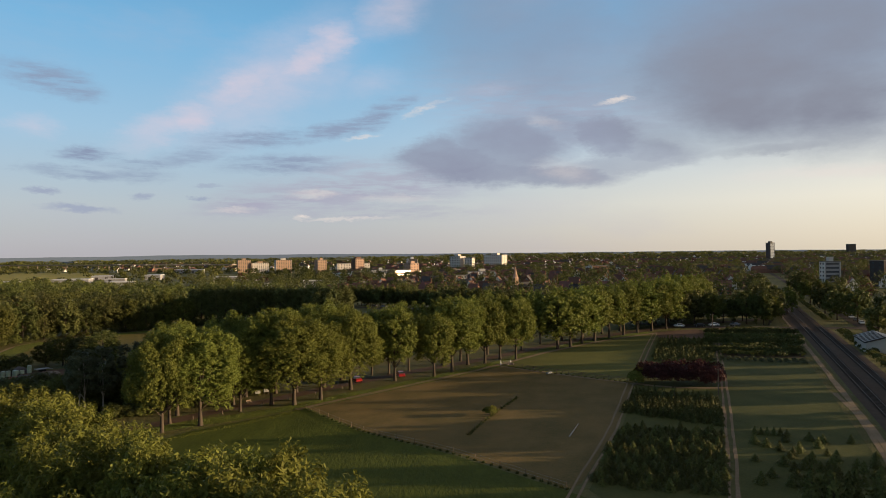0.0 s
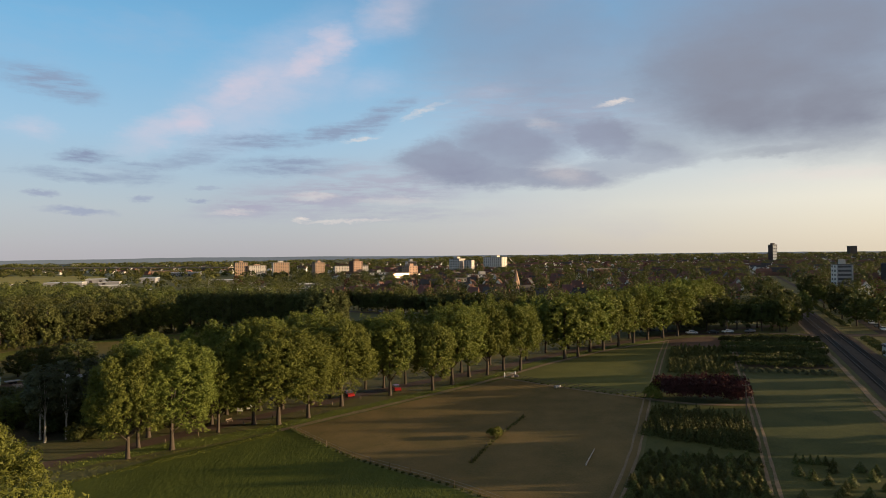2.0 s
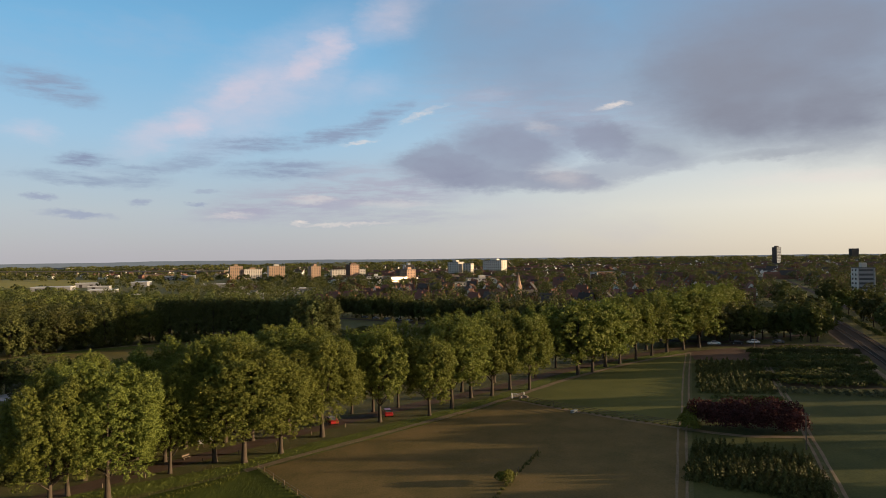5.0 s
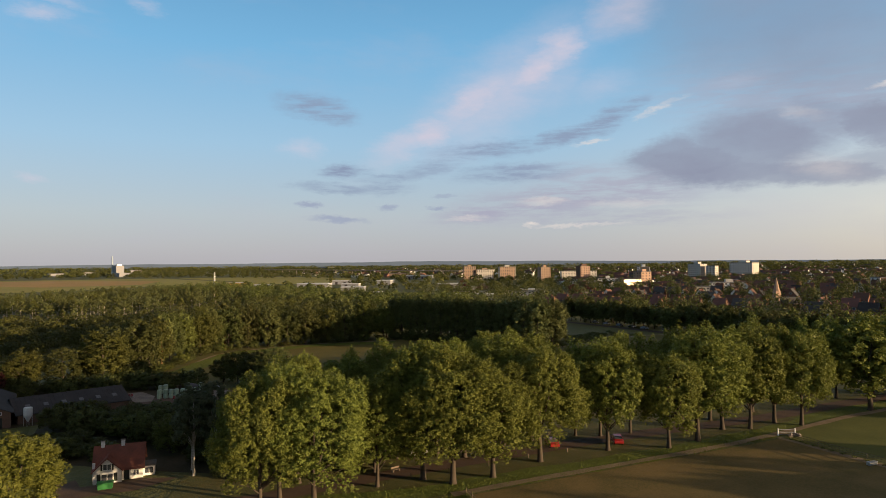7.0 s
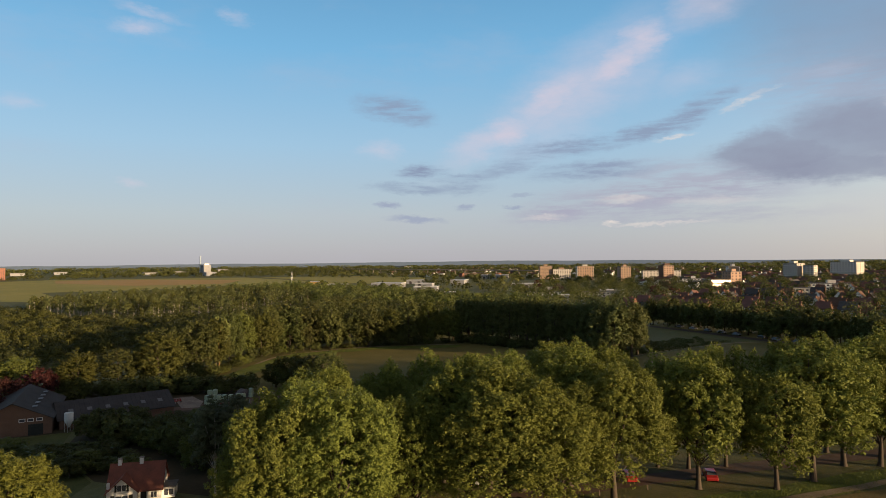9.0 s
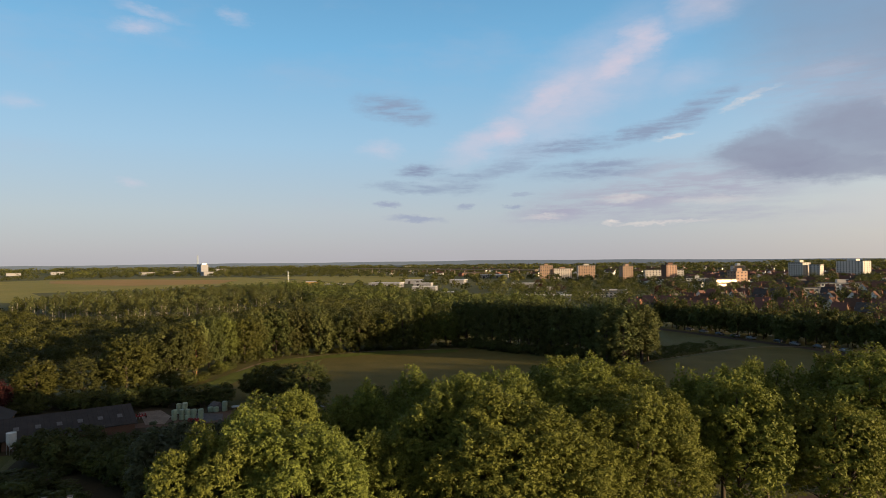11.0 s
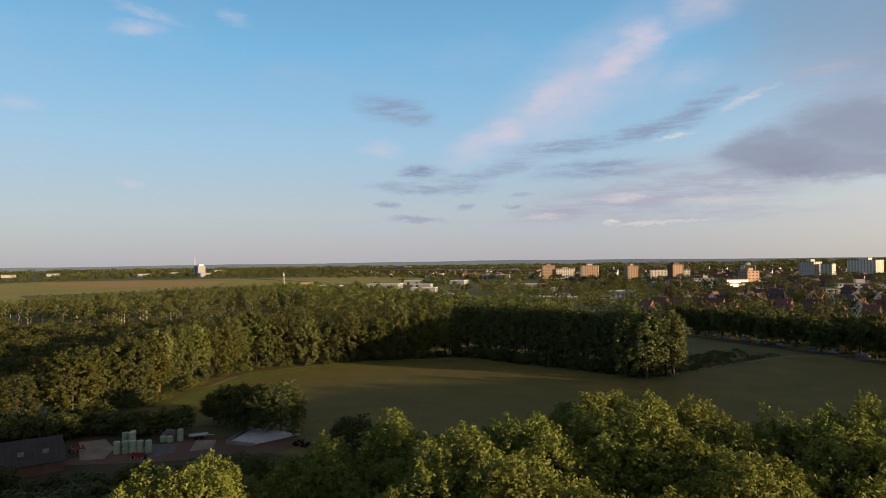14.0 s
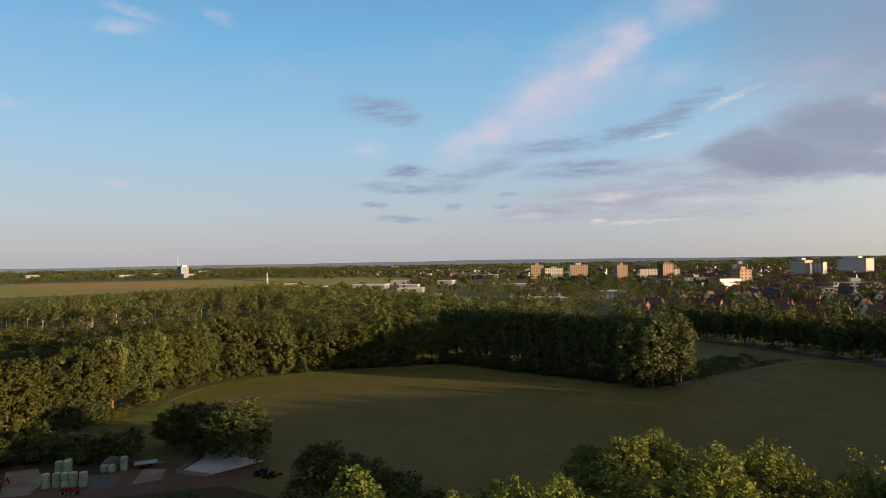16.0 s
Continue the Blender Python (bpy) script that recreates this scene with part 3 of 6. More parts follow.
def dome_leaves(rng, rx, rz, zc, lobes, leaves, size, tufts=1300, tuft=0.42, crease=0.15, low=-0.85, dome=2.4, ragged=0.06, wide=0.62, crest=1.0, rise=0.35, loose=0.42, even=0.86):
    """A closed, billowing crown: upright tufts of leaves stand close together on shallow caps, with shaded creases between the caps."""
    i = np.arange(lobes) + 0.5
    cz = low + (1 - low) * i / lobes
    phi = i * 2.39996 + rng.uniform(-0.5, 0.5, lobes)
    r = np.sqrt(np.maximum(0, 1 - cz ** 2))
    cap = unit(np.stack([r * np.cos(phi), r * np.sin(phi), cz], axis=1) + rng.normal(scale=0.10, size=(lobes, 3)))
    swell = rng.uniform(even, 1.03, lobes)
    z = low + (1 - low) * rng.random(tufts) ** (1 / crest)
    a = rng.uniform(0, 2 * math.pi, tufts)
    rr = np.sqrt(np.maximum(0, 1 - z ** 2))
    d = np.stack([rr * np.cos(a), rr * np.sin(a), z], axis=1)
    ang = np.arccos(np.clip(d @ cap.T, -1, 1))
    near = ang.argmin(axis=1)
    gap = ang.min(axis=1) / (1.25 * math.sqrt(2 * (1 - low) / lobes))
    reach = swell[near] * (1 - crease * gap ** 2) * (1 + ragged * np.sin(2 * a + rng.uniform(0, 6)) + ragged * 0.6 * np.sin(3 * a + rng.uniform(0, 6)))
    reach *= rng.uniform(0.93, 1.03, tufts)
    full = np.maximum(np.abs(z), 1e-6)
    fat = np.sqrt(np.maximum(0, 1 - full ** dome)) / np.maximum(rr, 1e-6)
    egg = np.array([rx * 1.12, rx * 1.12, rz * 1.06])
    c = d * np.stack([np.minimum(fat, 1.28)] * 2 + [np.ones(tufts)], 1) * egg * (reach - tuft / rx)[:, None]
    axis = unit(unit(d / egg) * 0.65 + cap[near] * 0.35 + np.array([0, 0, rise]))
    tr = tuft * rng.uniform(0.7, 1.3, tufts)
    k = rng.integers(0, tufts, leaves)
    b = unit(unit(rng.normal(size=(leaves, 3))) + 0.5 * axis[k])
    pos = c[k] + (b * rng.uniform(0.45, 1.05, (leaves, 1)) + axis[k] * (0.55 * np.maximum(0, (b * axis[k]).sum(1)))[:, None]) * tr[k][:, None]
    inner = rng.random(leaves) < 0.16
    pos[inner] *= np.array([0.84, 0.84, 0.88])
    pos[:, 2] += zc
    nrm = unit(b * 0.8 + axis[k] * 0.15 + rng.normal(scale=loose, size=(leaves, 3)))
    return leaf_tris(rng, pos, nrm, size * rng.uniform(0.6, 1.35, leaves) * np.where(inner, 2.2, 1.0), wide), cap * egg * 0.8 + np.array([0, 0, zc]), swell


def trunk_mesh(rng, name, height, radius, fork, ends, sides=9, limb=0.45):
    """A tapered trunk with a flared foot, and limbs that reach into the crown."""
    bm = bmesh.new()
    sway = rng.normal(scale=0.12, size=2)
    def axis(z):
        return Vector((sway[0] * z / 5 * math.sin(z * 0.3), sway[1] * z / 5 * math.sin(z * 0.25 + 1), z))
    stops = [0, 0.35, 1.2, fork * 0.6, fork, (fork + height) / 2, height]
    rads = [1.55, 1.15, 1.0, 0.88, 0.75, 0.42, 0.08]
    rings = []
    for z, k in zip(stops, rads):
        c = axis(z)
        rings.append([bm.verts.new((c.x + radius * k * math.cos(a * 2 * math.pi / sides) * (1 + 0.08 * math.sin(3 * a + z)), c.y + radius * k * math.sin(a * 2 * math.pi / sides), c.z)) for a in range(sides)])
    for a, b in zip(rings, rings[1:]):
        for k in range(sides):
            bm.faces.new((a[k], a[(k + 1) % sides], b[(k + 1) % sides], b[k]))
    for e in ends:
        z0 = fork * rng.uniform(0.75, 1.0) + max(0, (e[2] - fork)) * rng.uniform(0.0, 0.35)
        a, e = axis(z0), Vector(e)
        mid = a.lerp(e, 0.5) + Vector((0, 0, (e - a).length * 0.10))
        r = radius * limb * rng.uniform(0.6, 1.0)
        rod(bm, a, mid, r, r * 0.6, 6)
        rod(bm, mid, e, r * 0.6, r * 0.15, 6)
    me = bpy.data.meshes.new(name)
    for f in bm.faces:
        f.smooth = True
    bm.to_mesh(me)
    bm.free()
    return me


TREES = {}          # kind -> list of (thing, height, half width), in wait or in place
PLACED = set()


def make_tree(kind, name, label, category, seed, h, rx, leaf_mat, bark, lobes, leaves, size, base=0.28, trunk_r=0.32, limbs=9, grow=None, **kw):
    rng = np.random.default_rng(seed)
    zlow = h * base
    rz = (h - zlow) / 2
    tris, cen, lr = (grow or crown_leaves)(rng, rx, rz / 0.95, zlow + rz, lobes, leaves, size, **kw)
    t = thing(name, label, category)
    ends = cen[rng.choice(lobes, min(limbs, lobes), replace=False)]
    link("trunk", trunk_mesh(rng, "trunk", h * 0.86, trunk_r, h * max(base, 0.16) * 1.15, ends), M[bark], t)
    me = leaf_mesh("crown", tris, [M[leaf_mat]])
    link("crown", me, None, t)
    TREES.setdefault(kind, []).append((t, h, rx))
    return t


def plant(kind, x, y, h, w=None, which=None, rng=random, label=None, group=None):
    """Sets a tree of a kind at x, y with height h and half width w; copies share their meshes."""
    k = which if which is not None else rng.randrange(len(TREES[kind]))
    t, h0, r0 = TREES[kind][k % len(TREES[kind])]
    sx = (w or r0 * h / h0) / r0
    m = pose(x, y, drop(x) - 0.05, 0, 0, rng.uniform(0, 360)) @ Matrix.Diagonal((sx, sx, h / h0, 1))
    if t.name not in PLACED:
        t.matrix_basis = m
        PLACED.add(t.name)
    else:
        s0 = t.scale
        t = copy_thing(t, m @ Matrix.Diagonal((1 / s0.x, 1 / s0.y, 1 / s0.z, 1)))
    if label:
        tagged(t, label)
    if group:
        tagged(t, group=group)
    return t


def scatter(outline, spacing, seed, keep=None, jitter=0.45):
    """Points in an outline, on a loose grid."""
    rng = np.random.default_rng(seed)
    xs, ys = [p[0] for p in outline], [p[1] for p in outline]
    pts = []
    y = min(ys)
    row = 0
    while y < max(ys):
        x = min(xs) + (row % 2) * spacing / 2
        while x < max(xs):
            px, py = x + rng.uniform(-jitter, jitter) * spacing, y + rng.uniform(-jitter, jitter) * spacing
            inside = False
            for (x1, y1), (x2, y2) in zip(outline, outline[1:] + outline[:1]):
                if (y1 > py) != (y2 > py) and px < (x2 - x1) * (py - y1) / (y2 - y1) + x1:
                    inside = not inside
            if inside and (keep is None or keep(px, py)):
                pts.append((px, py))
            x += spacing
        y += spacing * 0.87
        row += 1
    return pts


def woodland(name, pts, height, half, leaves, size, mats, label, seed, category="woodland", trunk=None, base=0.15, shares=None, tall=0.75):
    """Trees too many to count, in one mesh: lobed crowns of leaf sprays, each tree of one kind of leaf."""
    rng = np.random.default_rng(seed)
    n = len(pts)
    p = np.array(pts, dtype=float)
    h = height * rng.uniform(0.7, 1.2, n)
    r = half * rng.uniform(0.7, 1.25, n)
    zl = np.array([0.12, 0.3, 0.42, 0.5, 0.58, 0.68, 0.78, 0.88, 0.97])
    L = len(zl)
    ph = rng.uniform(0, 6.3, (n, 1)) + np.arange(L) * 2.4
    rad = np.array([0.55, 0.62, 0.66, 0.62, 0.62, 0.55, 0.45, 0.3, 0.05]) * rng.uniform(0.75, 1.2, (n, L))
    c = np.stack([p[:, :1] + np.cos(ph) * rad * r[:, None], p[:, 1:2] + np.sin(ph) * rad * r[:, None],
                  h[:, None] * (base + (1 - base) * (zl * 0.88))], axis=2)
    lr = r[:, None] * rng.uniform(0.34, 0.56, (n, L))
    tot = n * leaves
    tree = np.repeat(np.arange(n), leaves)
    lobe = rng.integers(0, L, tot)
    d = unit(unit(rng.normal(size=(tot, 3))) + np.array([0, 0, 0.35]))
    q = lr[tree, lobe][:, None]
    pos = c[tree, lobe] + d * q * rng.uniform(0.9, 1.05, (tot, 1)) * np.array([1, 1, tall])
    ground = np.array([drop(x) for x in p[:, 0]])
    pos[:, 2] = np.maximum(pos[:, 2], 0.3) + ground[tree]
    nrm = unit(d + rng.normal(scale=0.11, size=(tot, 3)))
    tris = leaf_tris(rng, pos, nrm, size * rng.uniform(0.65, 1.3, tot))
    kinds = rng.choice(len(mats), n, p=shares)
    idx = kinds[tree]
    ms = [M[k] for k in mats]
    if trunk:
        tq = []
        for i in range(n):
            x, y, z, a = p[i, 0], p[i, 1], ground[i], trunk * rng.uniform(0.7, 1.3)
            for dx, dy in ((a, 0), (0, a)):
                lo0, lo1 = (x - dx, y - dy, z), (x + dx, y + dy, z)
                hi0, hi1 = (x - dx * 0.6, y - dy * 0.6, z + h[i] * 0.7), (x + dx * 0.6, y + dy * 0.6, z + h[i] * 0.7)
                tq += [[lo0, lo1, hi1], [lo0, hi1, hi0]]
        tris = np.concatenate([tris, np.array(tq)])
        idx = np.concatenate([idx, np.full(len(tq), len(ms))])
        ms = ms + [M["bark_birch"]]
    ob = new(name, leaf_mesh(name, tris, ms, idx))
    return tagged(ob, label, category, kind="stuff")


# ---- the land ----
bm = bmesh.new()
xs = [-6000, -3500, -2000, -1200, -900] + [k * STEP for k in range(-32, 33)] + [900, 1200, 2000, 3500, 6000]
ys = [-600, -200, 0, 100, 200, 300, 500, 800, 1500, 3000, 6000]
grid = [[bm.verts.new((x, y, gz(x))) for x in xs] for y in ys]
for a, b in zip(grid, grid[1:]):
    for i in range(len(xs) - 1):
        bm.faces.new((a[i], a[i + 1], b[i + 1], b[i]))
structure(part("ground", bm, M["land"], None), "wide flat grassy land reaching the horizon", "ground")

RAIL_K = 0.437


def rail_x(y, off=0.0):
    """Line of the railway's near edge, and lines beside it."""
    return 134.3 + (y - 246.5) * RAIL_K + off * 1.09


draped("green_meadow", [(-31.1, 143.3), (-15.9, 123.2), (1.1, 107.7), (16.7, 90.2), (30, 74), (10, 40), (-50, 60), (-62, 112), (-50.2, 128)], 0.02, M["meadow"], "mown bright green meadow", "meadow")
draped("brown_pasture", [(-30.4, 143.3), (-15.3, 123.6), (1.7, 108.2), (17.2, 90.7), (19.5, 92.5), (31.6, 119.5), (46, 158), (27.8, 174.9), (17.0, 187.0), (-12.5, 160.0)], 0.024, M["pasture"], "dry brownish grazed pasture", "pasture")
draped("far_pasture", [(17.6, 188.5), (28, 176.2), (46.3, 160), (80.3, 246.6), (70, 240), (54, 229), (36, 214), (22, 197)], 0.028, M["pasture_green"], "grazed green pasture beside the avenue", "pasture")
draped("bare_plot", [(78, 234), (95, 229), (101, 243), (100, 255), (82, 250)], 0.03, M["soil"], "bare soil plot at the end of the nursery", "field")
draped("nursery_turf", [(20, 90), (32.5, 119), (47.5, 158), (81, 244), (101, 240), (66, 154), (48, 110), (38, 86), (34, 76), (24, 78)], 0.022, M["nursery"], "dull green turf between nursery trees", "turf")
draped("nursery_meadow", [(39.4, 85.9), (49.7, 110.3), (67.8, 154.4), (102.7, 241.9), (110, 256), (133, 246), (84, 138), (71, 108), (62, 86), (52, 66), (36, 74)], 0.026, M["nursery"], "dull green nursery turf beside the railway", "turf")
draped("railway_verge", [(rail_x(-300, -3), -300), (rail_x(300, -3.5), 300), (rail_x(300, 0.5), 300), (rail_x(-300, 0.5), -300)], 0.04, M["verge"], "rough grass verge along the railway", "verge")
draped("hay_field", [(-182, 236), (-180, 276), (-166, 296), (-128, 326), (-86, 328), (-64, 309.5), (-48, 303), (-27.8, 338), (-13, 361), (5, 345), (30, 325), (60, 290), (40, 250), (5, 205), (-25, 190), (-60, 180), (-95, 200), (-125, 212), (-150, 212)], 0.02, M["field"], "shaded dull green hay field ringed by trees", "field")
draped("avenue_floor", [(-70, 122), (-56, 124), (-48, 130), (-31, 145), (-14, 161.5), (16, 189.5), (36, 215), (60, 235), (100, 258), (96, 275), (40, 240), (0, 205), (-30, 188), (-62, 158), (-80, 140)], 0.03, M["verge"], "rough grass and leaf litter under the avenue", "verge")
draped("barn_garden", [(-148, 142), (-126, 122), (-106, 120), (-98, 128), (-104, 137.5), (-126.5, 145.5), (-140.5, 158)], 0.03, M["nursery"], "dull green grass between the barn and the cottage", "grass")
# darkened sheet in place of deep shade among the farm trees
draped("farm_copse_floor", [(-104, 138), (-84, 140), (-70, 142), (-56, 158), (-50, 176), (-64, 184), (-96, 200), (-122, 204), (-138, 182), (-140, 160), (-126, 146)], 0.034, M["shade_floor"], "ground under the farm trees, darkened for their shade", "ground")
ribbon("lane", [(-110, 92), (-86, 112), (-66, 128), (-50, 144.5), (-36, 158.5), (-20, 174), (-5, 187), (15, 203), (40, 227), (70, 250), (105, 270), (140, 281)], 4.4, 0.05, M["lane"], "narrow brown-grey lane under the avenue trees", "road")
ribbon("avenue_path", [(-33, 142.8), (-31.5, 144), (-13.6, 160.8), (2, 175), (15.5, 189), (36, 212), (60, 233), (82, 247)], 1.7, 0.11, M["sand"], "trodden sandy path along the pasture edge", "path", 0.25)
for k, off in enumerate((-0.75, 0.75)):
    ribbon("wheel_track", [(16 + off, 84), (19 + off, 91.8), (31 + off, 119.5), (45.5 + off, 157.8), (50 + off, 168), (65 + off, 207), (81 + off, 247)], 0.4, 0.055, M["sand"], "pale sandy wheel rut beside the pasture", "track", 0.45, 3 + k)
    ribbon("nursery_track", [(35 + off * 0.8, 78), (38.4 + off * 0.8, 85.9), (48.7 + off * 0.8, 110), (66.4 + off * 0.8, 153), (88 + off * 0.8, 207), (102.5 + off * 0.8, 242), (112 + off * 0.8, 262)], 0.5, 0.055, M["sand"], "pale sandy wheel rut through the nursery", "track", 0.4, 5 + k)
ribbon("field_margin", [(-160, 224), (-163, 238), (-171, 262), (-170, 274), (-156, 296), (-137, 309), (-122, 318)], 9.0, 0.09, M["margin"], "strip of fresh green grass along the wood", "grass", 0.3)
ribbon("wood_margin", [(-172, 232), (-182, 260), (-181, 277), (-166, 303), (-144, 319), (-126, 330)], 9.0, 0.08, M["verge"], "rough grass at the foot of the wood", "grass", 0.3)
# two more darkened sheets: shade behind the barns and beneath the bushes
draped("barn_floor", [(-196, 172), (-150, 146), (-138, 160), (-140, 182), (-128, 204), (-150, 209), (-168, 206), (-186, 198)], 0.036, M["shade_floor"], "ground behind the barns, darkened for shade", "ground")
draped("bush_plot", [(82, 190), (104, 185), (129, 246), (111, 251)], 0.04, M["shade_floor"], "ground under the nursery bushes, shade put in its colour", "ground")
ribbon("grass_verge", [(-66, 125), (-52, 133.5), (-38, 142.5), (-26, 152.5), (-12, 165), (3, 179), (15, 191.5), (34, 214), (58, 235), (80, 249)], 5.5, 0.045, M["margin"], "grass verge between the path and the lane", "verge", 0.3)
ribbon("fence_path", [(16.5, 187.6), (24, 180), (34, 170), (46, 158.6)], 0.9, 0.058, M["sand"], "narrow trodden line along the pasture fence", "path", 0.4)
ribbon("cross_path", [(46, 158.5), (55, 152), (66, 150)], 1.6, 0.06, M["sand"], "sandy path across the nursery", "path", 0.3)
ribbon("nursery_path", [(86, 142), (78, 121), (70, 104), (60, 82)], 1.0, 0.06, M["sand"], "sandy path beside the railway fence", "path", 0.3)
ribbon("railway_bed", [(rail_x(-300, 6.5), -300), (rail_x(40, 6.5), 40), (rail_x(240, 6.5), 240), (rail_x(262, 5.0), 262), (rail_x(600, 5.0), 600), (rail_x(1000, 5.0), 1000)], 11.0, 0.08, M["ballast"], "brownish railway ballast bed", "railway")
ribbon("railway_path", [(rail_x(-300, -0.8), -300), (rail_x(60, -0.8), 60), (rail_x(300, -0.8), 300)], 1.2, 0.07, M["sand"], "sandy service path along the railway", "path", 0.25)
ribbon("crossing_road", [(96, 262), (118, 256), (134, 251), (150, 246), (185, 240), (260, 235)], 6.5, 0.10, M["asphalt"], "asphalt road over the level crossing", "road")
ribbon("station_road", [(rail_x(225, 24), 225), (rail_x(300, 24), 300), (rail_x(420, 24), 420), (rail_x(800, 24), 800)], 4.0, 0.06, M["asphalt"], "asphalt street beside the railway", "road")
ribbon("field_road", [(-120, 470), (-50, 409), (-14, 374), (4, 356), (18, 337), (45, 305), (100, 268)], 5.5, 0.06, M["asphalt"], "street behind the hay field", "road")

# ---- tree kinds ----
for k in range(5):
    make_tree("lime", "lime_tree", "tall lime with a lobed green crown on a bare trunk", "tree", 100 + k, 20.0, 6.0, "lime", "bark",
              40 + 3 * k, 21000, 0.34, base=0.17, trunk_r=0.36, limbs=12, dome=2.9, grow=dome_leaves, tufts=900, tuft=0.5, crease=0.24, ragged=0.08)
for k in range(6):
    make_tree("lime_fine", "lime_tree", "tall lime with a dense lobed crown", "tree", 120 + k, 20.0, 6.0, "lime", "bark",
              44 + 4 * k, 50000, 0.23, base=0.12, trunk_r=0.34, limbs=14, dome=2.9, grow=dome_leaves, tufts=1900, tuft=0.36, crease=0.22, crest=1.5, ragged=0.06, even=0.86)
for k in range(3):
    make_tree("lime_far", "lime_tree", "lime with a lobed green crown at the avenue's end", "tree", 130 + k, 20.0, 6.0, "lime", "bark",
              34 + 3 * k, 8000, 0.5, base=0.13, trunk_r=0.36, limbs=9, grow=dome_leaves, tufts=420, tuft=0.62, crease=0.26, ragged=0.10)
for k in range(4):
    make_tree("oak", "oak_tree", "broad oak with dense feathery olive green foliage", "tree", 140 + k, 17.0, 6.4, "oak", "bark",
              60, 27000, 0.40, base=0.05, trunk_r=0.4, limbs=10, grow=dome_leaves, tufts=1100, tuft=0.55, crease=0.25, crest=1.3, wide=0.36, rise=0.7, loose=0.35, ragged=0.08)
for k, leaf in enumerate(("beech", "beech", "leaf_shaded", "leaf_warm", "beech", "leaf_shaded")):
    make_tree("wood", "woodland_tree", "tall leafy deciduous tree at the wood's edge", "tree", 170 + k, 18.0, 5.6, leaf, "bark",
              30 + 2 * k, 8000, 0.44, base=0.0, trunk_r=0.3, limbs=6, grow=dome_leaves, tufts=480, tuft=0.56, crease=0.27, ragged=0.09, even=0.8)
for k, leaf in enumerate(("beech", "leaf_shaded", "leaf_warm", "leaf_shaded")):
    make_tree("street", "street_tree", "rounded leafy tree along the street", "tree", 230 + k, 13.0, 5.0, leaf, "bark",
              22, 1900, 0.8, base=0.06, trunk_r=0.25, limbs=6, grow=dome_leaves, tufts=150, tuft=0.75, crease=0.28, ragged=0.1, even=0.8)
for k in range(3):
    make_tree("poplar", "poplar_tree", "tall narrow poplar in a close row", "tree", 190 + k, 21.0, 3.6, "poplar", "bark",
              34, 4600, 0.48, base=0.0, trunk_r=0.3, limbs=7, grow=dome_leaves, tufts=300, tuft=0.5, crease=0.28, ragged=0.1, even=0.78, dome=3.0)
for k in range(2):
    make_tree("pine", "scots_pine", "tall pine with a bare orange trunk and dark crown", "tree", 200 + k, 20.0, 3.8, "needle", "bark_pine",
              22, 3000, 0.6, base=0.5, trunk_r=0.36, limbs=8, lobe_r=0.36)
for k in range(2):
    make_tree("birch", "birch_tree", "slender birch with a pale trunk and silvery crown", "tree", 210 + k, 15.0, 2.8, "willow", "bark_birch",
              34, 4000, 0.38, base=0.25, trunk_r=0.18, limbs=7, lobe_r=0.33)
for k in range(1):
    make_tree("copper_tree", "copper_beech_tree", "broad copper beech with dark purple leaves", "tree", 240, 14.0, 6.0, "copper", "bark", 30, 5200, 0.55, base=0.0, trunk_r=0.35, limbs=6, grow=dome_leaves, tufts=360, tuft=0.6, crease=0.25)
for k, leaf in enumerate(("leaf_shaded", "beech")):
    make_tree("shrub", "large_shrub", "dense dark green shrub", "shrub", 220 + k, 6.0, 3.2, leaf, "bark", 26, 1700, 0.46, base=0.0, trunk_r=0.12, limbs=5, lobe_r=0.36)

make_tree("yellow_tree", "yellow_tree", "rounded tree with bright yellow leaves", "tree", 250, 10.0, 4.4, "yellow", "bark", 34, 2600, 0.6, base=0.05, trunk_r=0.2, limbs=6, lobe_r=0.36)

# ---- the avenue, two rows along the lane ----
# x, y, height, half width of the crown
FRONT = [(-56.0, 127.5, 19.8, 6.6), (-50.1, 132.1, 20.3, 7.6), (-45.4, 143.0, 17.0, 5.5), (-39.8, 148.2, 22.2, 7.4), (-34.4, 147.4, 20.6, 8.6), (-29.2, 152.0, 17.6, 7.8),
         (-23.6, 162.0, 20.3, 8.0), (-13.2, 171.7, 19.8, 6.6), (-2.8, 175.8, 17.6, 6.2), (2.2, 181.8, 20.6, 7.7), (7.0, 191.7, 20.4, 7.3), (12.2, 193.6, 19.5, 6.5),
         (17.3, 199.7, 19.8, 6.5), (22.1, 198.7, 19.4, 6.3)]
BEHIND = [(-57.2, 134.0, 19.5, 5.8), (-58.5, 141.0, 21.0, 7.2), (-55.0, 151.5, 19.4, 6.4), (-48.5, 157.5, 20.6, 6.8), (-42.0, 160.5, 21.2, 6.8), (-36.4, 174.5, 20.8, 7.6),
          (-28.0, 175.0, 20.2, 7.6), (-20.3, 180.2, 18.2, 4.8), (-15.6, 181.0, 18.8, 5.4), (-10.2, 184.5, 20.2, 5.0), (-0.5, 193.0, 20.5, 6.3), (5.0, 199.0, 20.4, 6.5),
          (14.0, 209.0, 20.4, 6.5), (26.0, 216.0, 20.0, 5.8)]
BETWEEN = [(-31.0, 165.5, 21.2, 8.2), (-49.0, 149.5, 17.8, 6.0), (-37.0, 161.0, 20.6, 7.2), (34.0, 228.0, 20.0, 5.5)]
